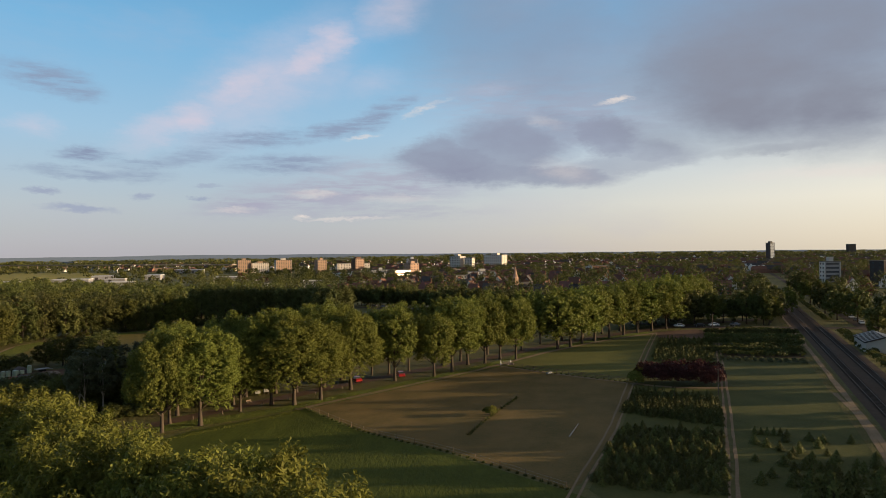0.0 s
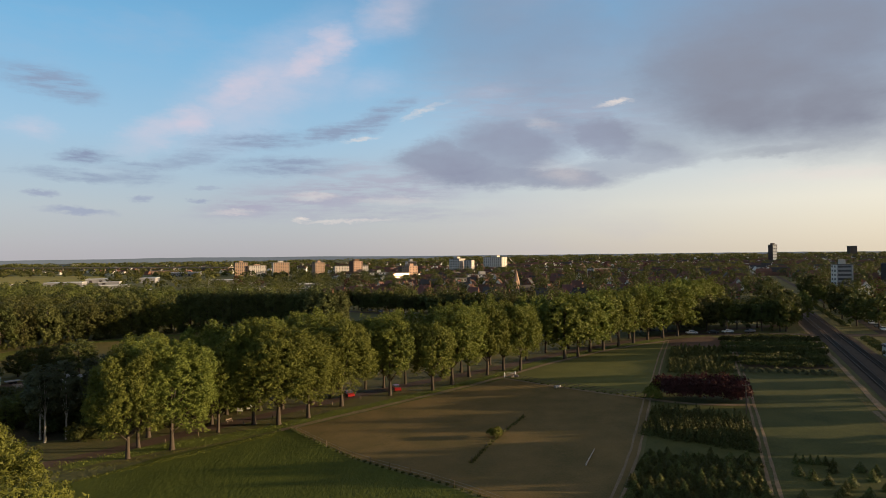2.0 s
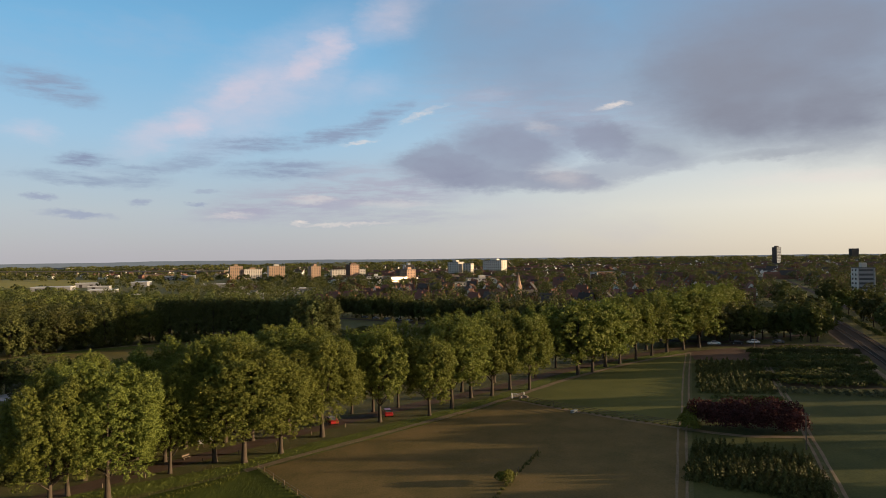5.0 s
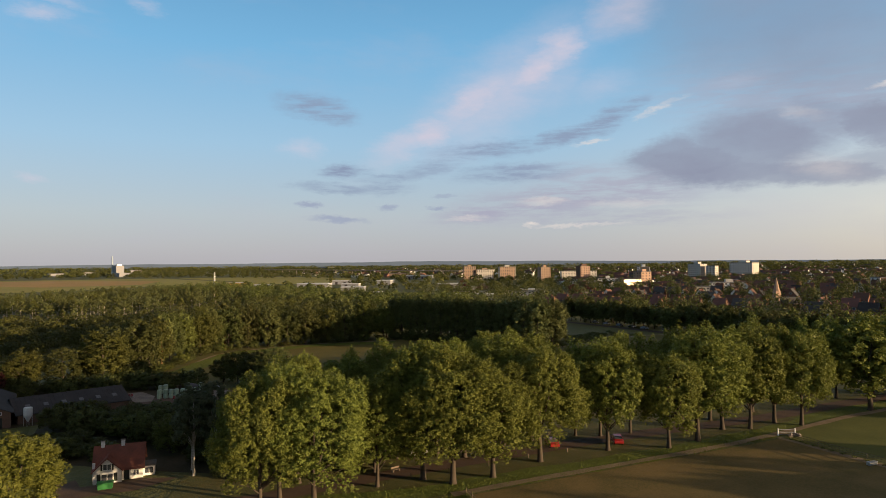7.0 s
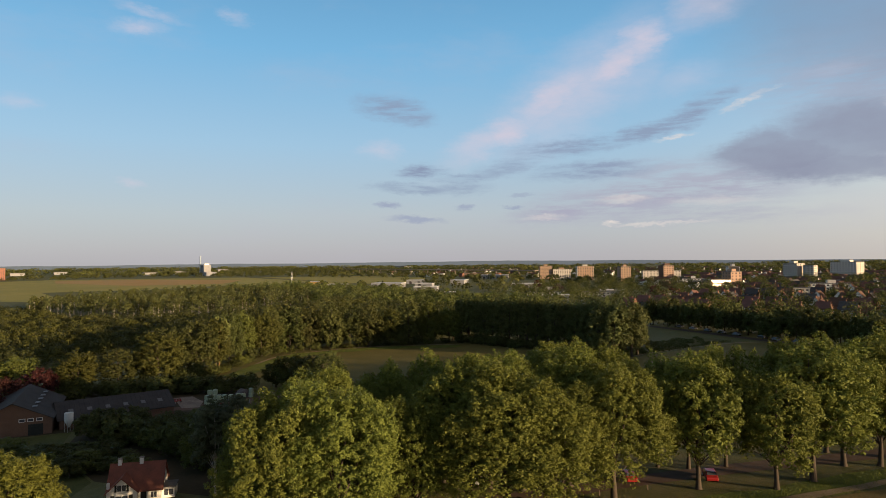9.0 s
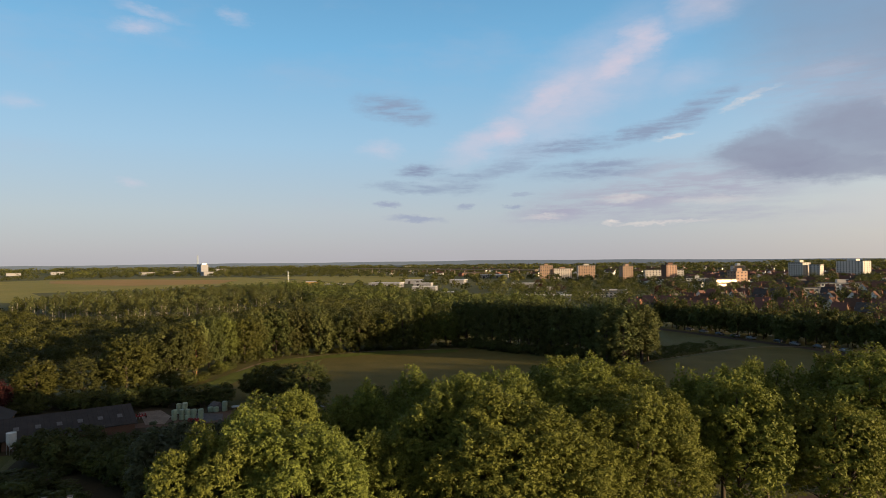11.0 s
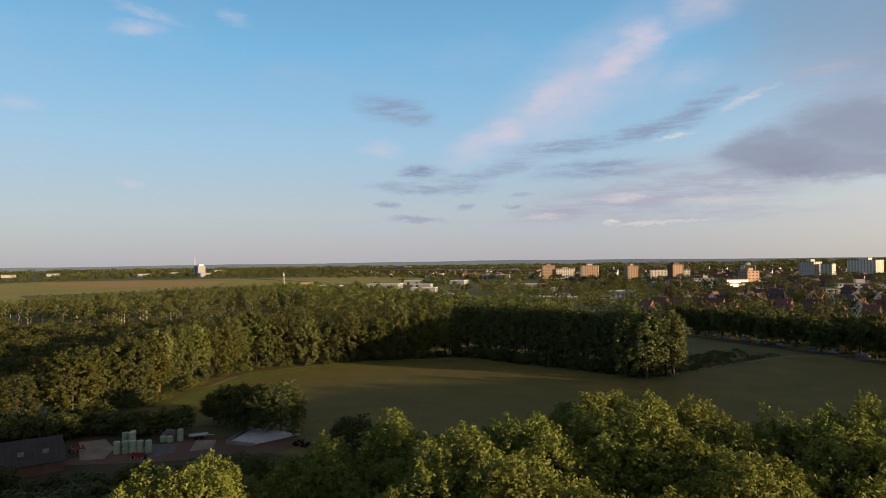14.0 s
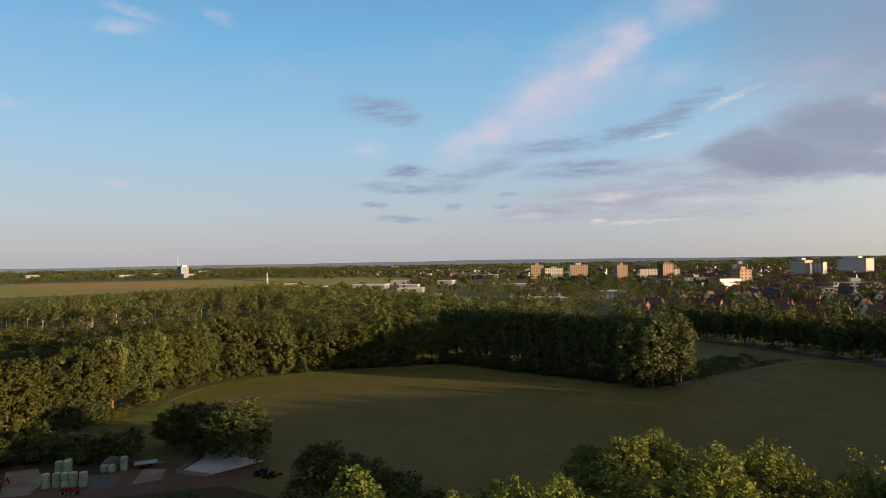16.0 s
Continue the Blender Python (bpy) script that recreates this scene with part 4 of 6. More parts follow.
FAR_END = [(38.1, 215.9), (42.8, 218.7), (48.5, 226.7), (54.0, 231.2), (61, 238), (68, 244), (75, 250), (82, 254), (89, 258), (43, 235), (52, 242), (61, 249), (70, 256), (79, 262), (88, 268)]
prng = random.Random(5)
for k, (x, y, h, w) in enumerate(FRONT + BEHIND + BETWEEN):
    plant("lime_fine" if -60 < x < -21 else "lime_far" if x > 24 else "lime", x, y, h, w, k, prng, group="limes of the avenue")
for k, (x, y) in enumerate(FAR_END):
    plant("lime_far", x, y, prng.uniform(19.6, 21.4), prng.uniform(7.0, 8.4), k, prng, group="limes of the avenue")

# ---- the grove that the camera leaves behind at the start ----
GROVE = [(-8, 40, 19.9), (-17, 45.5, 19.6), (-25.5, 53.5, 19.1), (-34, 63, 18.1), (-43, 73.5, 17.4), (-52, 83, 17.2), (-60, 92, 16.6), (-3, 32, 19.1),
         (-14, 35, 19.1), (-22, 42, 18.6), (-31, 51, 19.1), (-40, 61, 18.1), (-49, 71, 17.6), (-58, 80, 17.1), (-28, 40, 18.6), (-67, 88, 16.6),
         (-13, 45, 19.9), (-21, 50.5, 19.2), (-29.5, 58.5, 18.4), (-38.5, 68, 17.6), (-47.5, 78, 17.1), (-10, 29, 18.6), (-62, 84, 16.6)]
for k, (x, y, h) in enumerate(GROVE):
    plant("oak", x, y, h + prng.uniform(-0.5, 0.5), prng.uniform(5.8, 6.8), k, prng, group="oaks of the grove")

# ---- woods to the left ----
for k, (x, y, h) in enumerate([(-86.3, 114.4, 12.8), (-90.5, 108.5, 13.4), (-95.5, 103, 12.6)]):
    plant("oak", x, y, h, 6.5, k, prng, label="broad oak before the cottage")
for k, (x, y) in enumerate(scatter([(-84, 144), (-72, 137), (-63, 141), (-50, 156), (-40, 169), (-50, 173), (-66, 159), (-80, 154)], 4.2, 44)):
    plant("shrub", x, y, prng.uniform(1.4, 3.8), prng.uniform(2.0, 3.0), 0, prng, label="low dark shrub under the farm birches", group="shrubs by the lane")
EDGE = [(-171, 205), (-174, 212), (-170, 219), (-173, 226), (-178, 235), (-183, 246), (-186, 255), (-184, 264), (-186, 272), (-183, 280), (-178, 287),
        (-172, 293), (-166, 299), (-160, 304), (-153, 310), (-146, 315), (-139, 321), (-132, 327), (-180, 208),
        (-195, 252), (-194, 264), (-195, 276), (-190, 286), (-183, 294), (-176, 301), (-168, 308), (-160, 314), (-151, 321), (-142, 328), (-134, 335)]
for k, (x, y) in enumerate(EDGE):
    plant("wood", x, y, prng.uniform(16.5, 20.5) if k < 18 else prng.uniform(12, 15), prng.uniform(5.6, 7.6), None, prng, group="trees at the wood's edge")
for k, (x, y, h, w) in enumerate([(-126, 213, 11, 5.6), (-119, 212, 10.5, 5.6), (-112.3, 212, 12.2, 6.2), (-133, 215, 8, 4.4), (-87, 202, 9, 4.6), (-79, 200, 8.5, 4.6), (-71, 196, 8.5, 4.4), (-64, 190, 9, 4.6)]):
    plant("wood", x, y, h, w, (0, 2, 5, 1, 2, 5)[k % 6], prng, label="bushy field tree at the edge of the hay field", group="field trees by the yard")
for k, (x, y) in enumerate(scatter([(-98, 146), (-76, 146), (-60, 162), (-54, 178), (-70, 184), (-98, 186), (-116, 178), (-122, 164), (-120, 152)], 7.5, 15)):
    plant("wood", x, y, prng.uniform(3.6, 5.0) + max(0, x + 108) * 0.16, prng.uniform(3.4, 4.4), k, prng, label="dark leafy tree behind the farm", group="trees by the farm")
for k, (x, y, h, w) in enumerate([(-78, 139.5, 15.5, 3.4), (-75, 141.5, 16, 3.2), (-80.5, 142, 15.5, 3.0), (-71, 146, 16, 3.4), (-69, 153, 15, 3.4), (-83, 147, 14, 3)]):
    plant("birch", x, y, h, w, k, prng, group="birches beside the cottage")
for x, y, h in [(-166, 152, 8.5), (-172, 162, 9), (-178, 173, 9.5)]:
    plant("copper_tree", x, y, h, 5.0, 0, prng)
plant("pine", -172.5, 231, 18.5, 3.4, 0, prng)
plant("pine", -187, 283, 20, 4, 1, prng)
for x, y in [(-177, 196), (-188, 190), (-181, 186), (-205, 182), (-196, 178), (-214, 174), (-206, 168), (-222, 164)]:
    plant("wood", x, y, prng.uniform(11, 14), prng.uniform(5.6, 7.0), None, prng, group="trees at the wood's edge")
# dark shrubs behind the barns
for k in range(26):
    f = k / 25
    plant("shrub", -186 + f * 48 + prng.uniform(-2, 2), 176 + f * 30 + prng.uniform(-3, 3), prng.uniform(2.5, 5.5), prng.uniform(2.6, 4.0), 0, prng, label="dark shrub behind the barns", group="shrubs behind the barns")
for k in range(16):
    plant("shrub", -124 + prng.uniform(-9, 22), 158 + prng.uniform(-5, 9), prng.uniform(3.5, 6.5), prng.uniform(3.0, 4.4), 0, prng, label="dark shrub between the cottage and the barn", group="shrubs by the cottage")

for k, (x, y) in enumerate(scatter([(-136, 137), (-122, 128), (-108, 132), (-100, 142), (-112, 150), (-130, 148)], 5.5, 46)):
    plant("shrub", x, y, prng.uniform(1.8, 3.6), prng.uniform(2.4, 3.4), k, prng, label="dark garden shrub before the barn", group="shrubs before the barn")

# close poplar row behind the hay field
for i in range(19):
    f = i / 18
    for off in (0.0, 5.0):
        x, y = -128 + f * 80 + prng.uniform(-0.7, 0.7) + off * 0.3, 332 - f * 26 + off + prng.uniform(-0.8, 0.8)
        plant("poplar", x, y, prng.uniform(20.5, 22.5), prng.uniform(3.6, 4.4), None, prng, group="poplars behind the hay field")

for x, y, w in [(-53, 300.5, 5.0), (-48, 305.5, 5.4), (-49.5, 312.5, 5.0), (-59, 302.5, 4.8), (-54, 309, 5.0)]:
    plant("poplar", x, y, prng.uniform(18.5, 21), w, None, prng, label="broad poplar at the end of the row", group="poplars behind the hay field")

for k in range(40):
    f = k / 39
    c = curve_points([(-164, 206), (-166, 226), (-176, 244), (-180, 262), (-178, 278), (-164, 296), (-146, 311), (-126, 324), (-86, 326), (-64, 308), (-50, 303)], 2.0)
    q = c[int(f * (len(c) - 1))]
    plant("shrub", q.x + prng.uniform(-3, 0), q.y + prng.uniform(0, 3), prng.uniform(2.0, 5.0), prng.uniform(2.0, 3.2), None, prng, group="undergrowth at the wood's edge")

for k in range(30):
    f = k / 29
    plant("shrub", -126 + f * 72 + prng.uniform(-1.5, 1.5), 329 - f * 26 + prng.uniform(-1, 1.5), prng.uniform(2.6, 4.6), prng.uniform(2.2, 3.0), 0, prng, label="dark shrub at the foot of the poplars", group="shrubs under the poplars")

WOOD_A = [(-212, 250), (-200, 300), (-165, 325), (-138, 345), (-130, 372), (-200, 430), (-300, 470), (-290, 380), (-250, 300), (-230, 262)]
# half these trees take the darkened leaves, for shade behind the wood's edge
woodland("mixed_wood", scatter(WOOD_A, 11.5, 3), 13.0, 6.6, 900, 0.72, ["beech", "leaf_shaded", "leaf_warm", "needle"], "dense mixed deciduous wood seen from above", 31, shares=[0.2, 0.5, 0.1, 0.2])
woodland("birch_wood", scatter([(-480, 345), (-350, 350), (-326, 470), (-400, 560), (-560, 600), (-560, 420)], 9.5, 4), 13.5, 3.4, 200, 1.0, ["poplar", "beech", "leaf_warm"], "stand of slender pale-stemmed trees", 32, trunk=0.28, base=0.35, shares=[0.6, 0.2, 0.2])
woodland("near_left_wood", scatter([(-240, 160), (-244, 235), (-262, 300), (-290, 365), (-318, 430), (-340, 345), (-420, 325), (-500, 370), (-500, 250), (-330, 120), (-230, 110)], 10.0, 5), 6.8, 5.6, 480, 0.9, ["beech", "leaf_shaded", "leaf_warm"], "dense deciduous wood beyond the farm", 33, shares=[0.35, 0.5, 0.15])
woodland("far_left_wood", scatter([(-200, 430), (-330, 470), (-400, 560), (-560, 600), (-520, 700), (-330, 620), (-200, 520), (-120, 480), (-130, 380)], 10.5, 6), 14, 6.0, 380, 1.1, ["beech", "leaf_shaded", "leaf_warm"], "deciduous wood behind the poplars", 34, shares=[0.4, 0.4, 0.2])
# belt along the street behind the hay field
BELT = []
for i in range(34):
    f = i / 33
    c = curve_points([(-60, 425), (-13.9, 380), (4.2, 362), (20, 343), (48, 310), (70, 300)], 3.0)
    q = c[int(f * (len(c) - 1))]
    BELT += [(q.x + prng.uniform(-2, 2), q.y + prng.uniform(1, 5)), (q.x + 7 + prng.uniform(-3, 3), q.y + 10 + prng.uniform(-2, 3))]
for k, (x, y) in enumerate(BELT):
    plant("street", x, y, prng.uniform(10.5, 14), prng.uniform(4.0, 5.5), None, prng, group="street trees behind the hay field")

plant("yellow_tree", -5, 395, 11, 5.0, 0, prng)

# ---- trees at the far end of the nursery and beyond the railway ----
for x, y in [(98, 266), (105, 270), (112, 268), (118, 272), (125, 266), (130, 262), (108, 280), (118, 284), (128, 276), (136, 268), (100, 284), (90, 280), (140, 276), (146, 286), (84, 275), (76, 272), (160, 300), (152, 312), (166, 326)]:
    plant("street", x, y, prng.uniform(12, 15), prng.uniform(4.8, 6.0), None, prng, group="trees at the level crossing")
# extra tall trees, added so that their long shadows cover the hay field
for x, y in [(96, 276), (103, 283), (110, 291), (104, 298), (116, 300), (97, 291), (122, 309), (112, 312)]:
    plant("lime_far", x, y, prng.uniform(19, 21), 6.4, None, prng, label="tall tree added to shade the hay field from the right", group="limes of the avenue")
# those below y 180 stand out of view, spaced to stripe the fields with shade
RIGHT = [(rail_x(y, off), y) for y, off in [(94, 34), (109, 36), (116, 30), (121, 25), (136, 36), (141, 28), (153, 27), (166, 29), (178, 30), (62, 28), (77, 36), (262, 25), (272, 19), (283, 25), (298, 18), (310, 26), (322, 19), (335, 24), (350, 18), (365, 25), (382, 18), (400, 24), (420, 18), (440, 24), (262, -8), (276, -6), (306, -5), (322, -8), (340, -5), (360, -7), (382, -5), (405, -7), (430, -5), (222, 24), (232, 30), (210, 30), (70, 32), (84, 38), (54, 34), (40, 30), (24, 36), (8, 32), (-10, 36), (-28, 30)]]
for x, y in RIGHT:
    plant("street", x, y, prng.uniform(12, 15) if y < 180 else prng.uniform(11, 15), prng.uniform(4.8, 6.2), None, prng, group="trees beyond the railway")


def town_keep(x, y):
    return x < rail_x(y, -4) or x > rail_x(y, 26)


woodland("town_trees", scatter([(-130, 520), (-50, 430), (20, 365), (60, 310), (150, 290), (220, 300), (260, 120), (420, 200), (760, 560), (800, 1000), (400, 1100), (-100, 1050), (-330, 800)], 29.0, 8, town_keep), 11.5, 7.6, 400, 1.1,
         ["beech", "leaf_shaded", "leaf_warm", "copper", "needle"], "trees in gardens and streets of the town", 41, shares=[0.20, 0.62, 0.06, 0.04, 0.08])
def plain_keep(x, y):
    """Leaves the open fields of the plain and the estate free."""
    if -1500 < x < -620 and 420 < y < 1300 and y < 1300 + (x + 1180) * 0.2:
        return False
    return not (-760 < x < -280 and 780 < y < 1150 and (int(x / 40) + int(y / 40)) % 3)


woodland("far_trees", scatter([(-1600, 900), (-900, 700), (-500, 720), (-330, 800), (-100, 1050), (400, 1100), (800, 1000), (1000, 800), (1900, 1500), (2400, 2600), (-2600, 2600)], 46.0, 9, plain_keep), 9, 8.5, 60, 3.6,
         ["beech", "leaf_shaded", "needle"], "far trees and copses across the plain", 42, shares=[0.25, 0.55, 0.2], tall=0.5)
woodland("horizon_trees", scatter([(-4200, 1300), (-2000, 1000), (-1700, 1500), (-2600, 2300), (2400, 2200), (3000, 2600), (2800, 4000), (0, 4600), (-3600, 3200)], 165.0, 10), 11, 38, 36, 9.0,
         ["leaf_shaded", "beech"], "woods along the horizon", 43, tall=0.2)

# ---- far hills on the horizon ----
bm, prev = bmesh.new(), None
hr = np.random.default_rng(4)
for k in range(181):
    a = -75 + k * 0.75
    d = 4750
    rise = 17 + 5 * math.exp(-((a + 28) / 9) ** 2) + 7 * math.exp(-((a + 16) / 10) ** 2) + 5 * math.exp(-((a + 46) / 5) ** 2) + hr.uniform(0, 1.2) + 3.2 * noise.noise((a * 0.16, 3.0, 0.0)) + 1.6 * noise.noise((a * 0.6, 9.0, 0.0))
    x, y = d * math.sin(radians(a)), d * math.cos(radians(a))
    row = [bm.verts.new((x, y, -8)), bm.verts.new((x, y, rise)), bm.verts.new((x * 1.04, y * 1.04, rise - 4))]
    if prev:
        for j in (0, 1):
            bm.faces.new((prev[j], row[j], row[j + 1], prev[j + 1]))
    prev = row
structure(part("distant_hills", bm, M["hill"], None), "low wooded hills on the horizon, hazed by a faint glow", "hills")

# ---- nursery: young conifers, copper beeches, hedges ----
def spruce_leaves(rng, h, r, n, size):
    """Needle sprays on the tapering whorls of a young spruce."""
    u = rng.random(n) ** 1.35
    a = rng.uniform(0, 2 * math.pi, n)
    whorl = 0.78 + 0.22 * np.sin(u * 34 + rng.uniform(0, 6)) + 0.16 * np.sin(a * 5 + u * 9)
    rad = (r * (1 - u) ** 0.8 + 0.04) * whorl * np.sqrt(rng.uniform(0.45, 1.1, n))
    pos = np.stack([np.cos(a) * rad, np.sin(a) * rad, h * (0.04 + 0.95 * u) - 0.12 * rad], 1)
    nrm = unit(np.stack([np.cos(a), np.sin(a), 0.55 + 0 * a], 1) + rng.normal(scale=0.35, size=(n, 3)))
    return leaf_tris(rng, pos, nrm, size * rng.uniform(0.6, 1.3, n) * (1.15 - 0.6 * u), 0.5)


def spruce(name, label, seed, h, r, kind="spruce"):
    rng = np.random.default_rng(seed)
    t = thing(name, label, "tree")
    part("trunk", rod(bmesh.new(), (0, 0, 0), (0, 0, h * 0.97), h * 0.022, 0.01, 6), M["bark"], t)
    link("crown", leaf_mesh("crown", spruce_leaves(rng, h, r, 640, 0.36), [M["needle"]]), None, t)
    TREES.setdefault(kind, []).append((t, h, r))


for k in range(4):
    spruce("young_spruce", "young dark green spruce in the nursery plot", 300 + k, 3.0, 1.05)


def spruce_block(name, outline, spacing, h, r, seed, label):
    """A close-planted plot of young spruces in one mesh."""
    rng = np.random.default_rng(seed)
    V = []
    for x, y in scatter(outline, spacing, seed, jitter=0.28):
        hh, rr = h * rng.uniform(0.55, 1.25), r * rng.uniform(0.8, 1.2)
        V.append(spruce_leaves(rng, hh, rr, 230, 0.4) + np.array([x, y, drop(x)]))
    ob = new(name, leaf_mesh(name, np.concatenate(V), [M["needle"]]))
    return tagged(ob, label, "plantation", kind="stuff")


def bush_block(name, pts, h, r, leaves, size, mat, label, seed, category="shrubs"):
    """Shrubs grown into one another."""
    rng = np.random.default_rng(seed)
    Q = []
    for x, y in pts:
        hh, rr = h * rng.uniform(0.8, 1.15), r * rng.uniform(0.85, 1.2)
        d = unit(rng.normal(size=(leaves, 3)))
        d[:, 2] = np.abs(d[:, 2]) - 0.25
        pos = d * np.array([rr, rr, hh * 0.55]) * rng.uniform(0.7, 1.08, (leaves, 1)) + np.array([x, y, drop(x) + hh * 0.45])
        pos[:, 2] = np.maximum(pos[:, 2], drop(x) + 0.1)
        Q.append(leaf_tris(rng, pos, unit(d + rng.normal(scale=0.5, size=(leaves, 3))), size * rng.uniform(0.6, 1.3, leaves)))
    ob = new(name, leaf_mesh(name, np.concatenate(Q), [M[mat]]))
    return tagged(ob, label, category, kind="stuff")


spruce_block("spruce_plot", [(35.6, 131), (44.2, 147.5), (58.6, 137.8), (51.2, 119)], 1.2, 2.1, 0.85, 7, "close rows of young dark spruces")
spruce_block("far_spruce_plot", [(60.5, 188), (77, 184), (94, 225), (77, 230)], 1.7, 1.5, 0.8, 8, "rows of small dark conifers")
NEAR = scatter([(20.5, 92), (33.2, 120.5), (49.5, 115), (38, 86)], 1.8, 12, lambda x, y: not (43 < x and y > 108 and x + y * 0.2 < 66), 0.4)
prng = random.Random(8)
for k, (x, y) in enumerate(NEAR):
    plant("spruce", x, y, prng.choice((0.9, 1.2, 1.5, 1.9)) * prng.uniform(0.9, 1.15), prng.uniform(0.85, 1.25), None, prng, group="young spruces of the nursery")
spruce_block("seedling_spruce_plot", [(20.8, 92), (33.2, 120), (49, 114.5), (37.6, 86.4)], 1.5, 1.0, 0.75, 9, "dense young spruces between the taller ones")
SCATTERED = scatter([(43, 88), (51, 108), (62, 112), (70, 106), (62, 88), (54, 86)], 2.1, 14, lambda x, y: random.Random(int(x * 91 + y * 37)).random() < 0.6 and y < 92 + random.Random(int(x * 17)).random() * 20, 0.5)
for x, y in SCATTERED:
    plant("spruce", x, y, prng.uniform(1.0, 2.0), prng.uniform(0.8, 1.2), None, prng, group="young spruces of the nursery")
for k in range(6):
    plant("spruce", 54.5 + k * 0.95, 113.5 - k * 0.35, prng.uniform(1.2, 1.6), 0.7, None, prng, group="young spruces of the nursery")
for x, y in [(44.0, 77.5), (46.2, 78.3), (47.8, 76.4), (49.4, 77.6), (51.2, 76.0), (52.8, 78.0), (45.4, 75.4), (50.4, 74.4)]:
    plant("spruce", x, y, prng.uniform(5.6, 7.0), prng.uniform(1.9, 2.3), None, prng, label="tall dark spruce at the nursery's edge", group="tall spruces of the nursery")
copper = [(47.5 + i * 1.75 + j * 0.95, 156.2 - i * 0.72 + j * 2.2) for i in range(10) for j in range(4)]
bush_block("copper_beech_block", [p for p in copper if p[0] > 49.5], 5.9, 1.9, 520, 0.42, "copper", "dense block of dark purple copper beeches", 61)
bush_block("green_beech_block", [(46.5, 158), (47.6, 160.5), (48.8, 163), (46.8, 156.6), (50, 165)], 3.4, 1.7, 420, 0.42, "oak", "green shrubs beside the copper beeches", 62)
for nm, a, b, n, h, sd in (("clipped_hedge", (82, 200), (105, 191), 16, 2.4, 63), ("clipped_hedge", (88, 216), (114, 206), 18, 2.6, 64), ("clipped_hedge", (94, 229), (121, 219), 18, 2.2, 65), ("clipped_hedge", (98, 239), (126, 231), 18, 2.4, 66)):
    pts = [(a[0] + (b[0] - a[0]) * i / n + q * 0.5, a[1] + (b[1] - a[1]) * i / n + q * 1.6) for i in range(n + 1) for q in (0, 1)]
    bush_block(nm, pts, h, 1.3, 200, 0.5, "leaf_shaded", "dark green nursery hedge row", sd, "hedge")
bush_block("nursery_bushes", scatter([(83, 192), (104, 187), (128, 245), (111, 250)], 2.5, 29), 1.7, 1.8, 70, 0.55, "leaf_shaded", "dense dark mixed bushes of the nursery", 68)
bush_block("seedling_rows", [(78 + i * 1.9 + j * 0.9, 186 - i * 0.85 + j * 2.2) for i in range(12) for j in range(3)], 0.9, 0.8, 60, 0.4, "willow", "low rows of pale green seedlings", 67)
for i, (a, b) in enumerate((((61, 180), (74, 176)), ((58.5, 174), (72, 170)))):
    bush_block("low_conifer_row", [(a[0] + (b[0] - a[0]) * k / 14, a[1] + (b[1] - a[1]) * k / 14) for k in range(15)], 1.6, 0.7, 110, 0.4, "needle", "row of low dark conifers", 70 + i, "hedge")


# ---- fences, posts, grass rows ----
def fence(name, pts, gap, h, rails, label, rail_mat="wood", rail_r=0.035):
    t = thing(name, label, "fence")
    c = curve_points(pts, gap)
    post = bpy.data.meshes.new("post")
    b = rod(bmesh.new(), (0, 0, -0.2), (0, 0, h), 0.055, 0.05, 6)
    b.to_mesh(post)
    b.free()
    post.materials.append(M["wood"])
    pr = random.Random(len(pts))
    for p in c:
        o = new("post", post)
        o.parent, o.matrix_basis = t, pose(p.x, p.y, drop(p.x), pr.uniform(-3, 3), pr.uniform(-3, 3), pr.uniform(0, 90))
    for z in rails:
        for p, q in zip(c, c[1:]):
            part("rail", rod(bmesh.new(), (p.x, p.y, drop(p.x) + z), (q.x, q.y, drop(q.x) + z), rail_r, rail_r, 5), M[rail_mat], t)
    return t


def grass_row(name, pts, width, h, n, label, seed, mat="grassblade"):
    rng = np.random.default_rng(seed)
    c = curve_points(pts, 1.5)
    i = rng.integers(0, len(c), n)
    base = np.array([(p.x, p.y) for p in c])[i] + rng.normal(scale=width / 2, size=(n, 2))
    z = np.array([drop(x) for x in base[:, 0]])
    hh = h * rng.uniform(0.4, 1.2, n)
    a = rng.uniform(0, 6.3, n)
    lean = rng.normal(scale=0.25, size=(n, 2)) * hh[:, None]
    w = 0.16 * hh
    p0 = np.stack([base[:, 0] - np.cos(a) * w, base[:, 1] - np.sin(a) * w, z], 1)
    p1 = np.stack([base[:, 0] + np.cos(a) * w, base[:, 1] + np.sin(a) * w, z], 1)
    p2 = np.stack([base[:, 0] + lean[:, 0] + np.cos(a) * w * 0.3, base[:, 1] + lean[:, 1] + np.sin(a) * w * 0.3, z + hh], 1)
    p3 = np.stack([base[:, 0] + lean[:, 0] - np.cos(a) * w * 0.3, base[:, 1] + lean[:, 1] - np.sin(a) * w * 0.3, z + hh * 0.95], 1)
    ob = new(name, leaf_mesh(name, np.stack([p0, p1, p2, p3], 1), [M[mat]]))
    return tagged(ob, label, "grass", kind="stuff")


DITCH = [(-30.8, 143.3), (-15.6, 123.4), (1.4, 108), (17, 90.5)]
fence("wire_fence", DITCH, 4.0, 1.1, (0.55, 1.0), "weathered post and wire fence between two fields", "metal", 0.012)
# grass in the darkened leaf colour replaces the ditch and its shadow
grass_row("ditch_grass", DITCH, 0.3, 0.32, 2600, "dark grass strip standing in for the shadowed ditch", 81, "leaf_shaded")
FENCE2 = [(18.5, 187), (28, 175.8), (45.5, 159.6)]
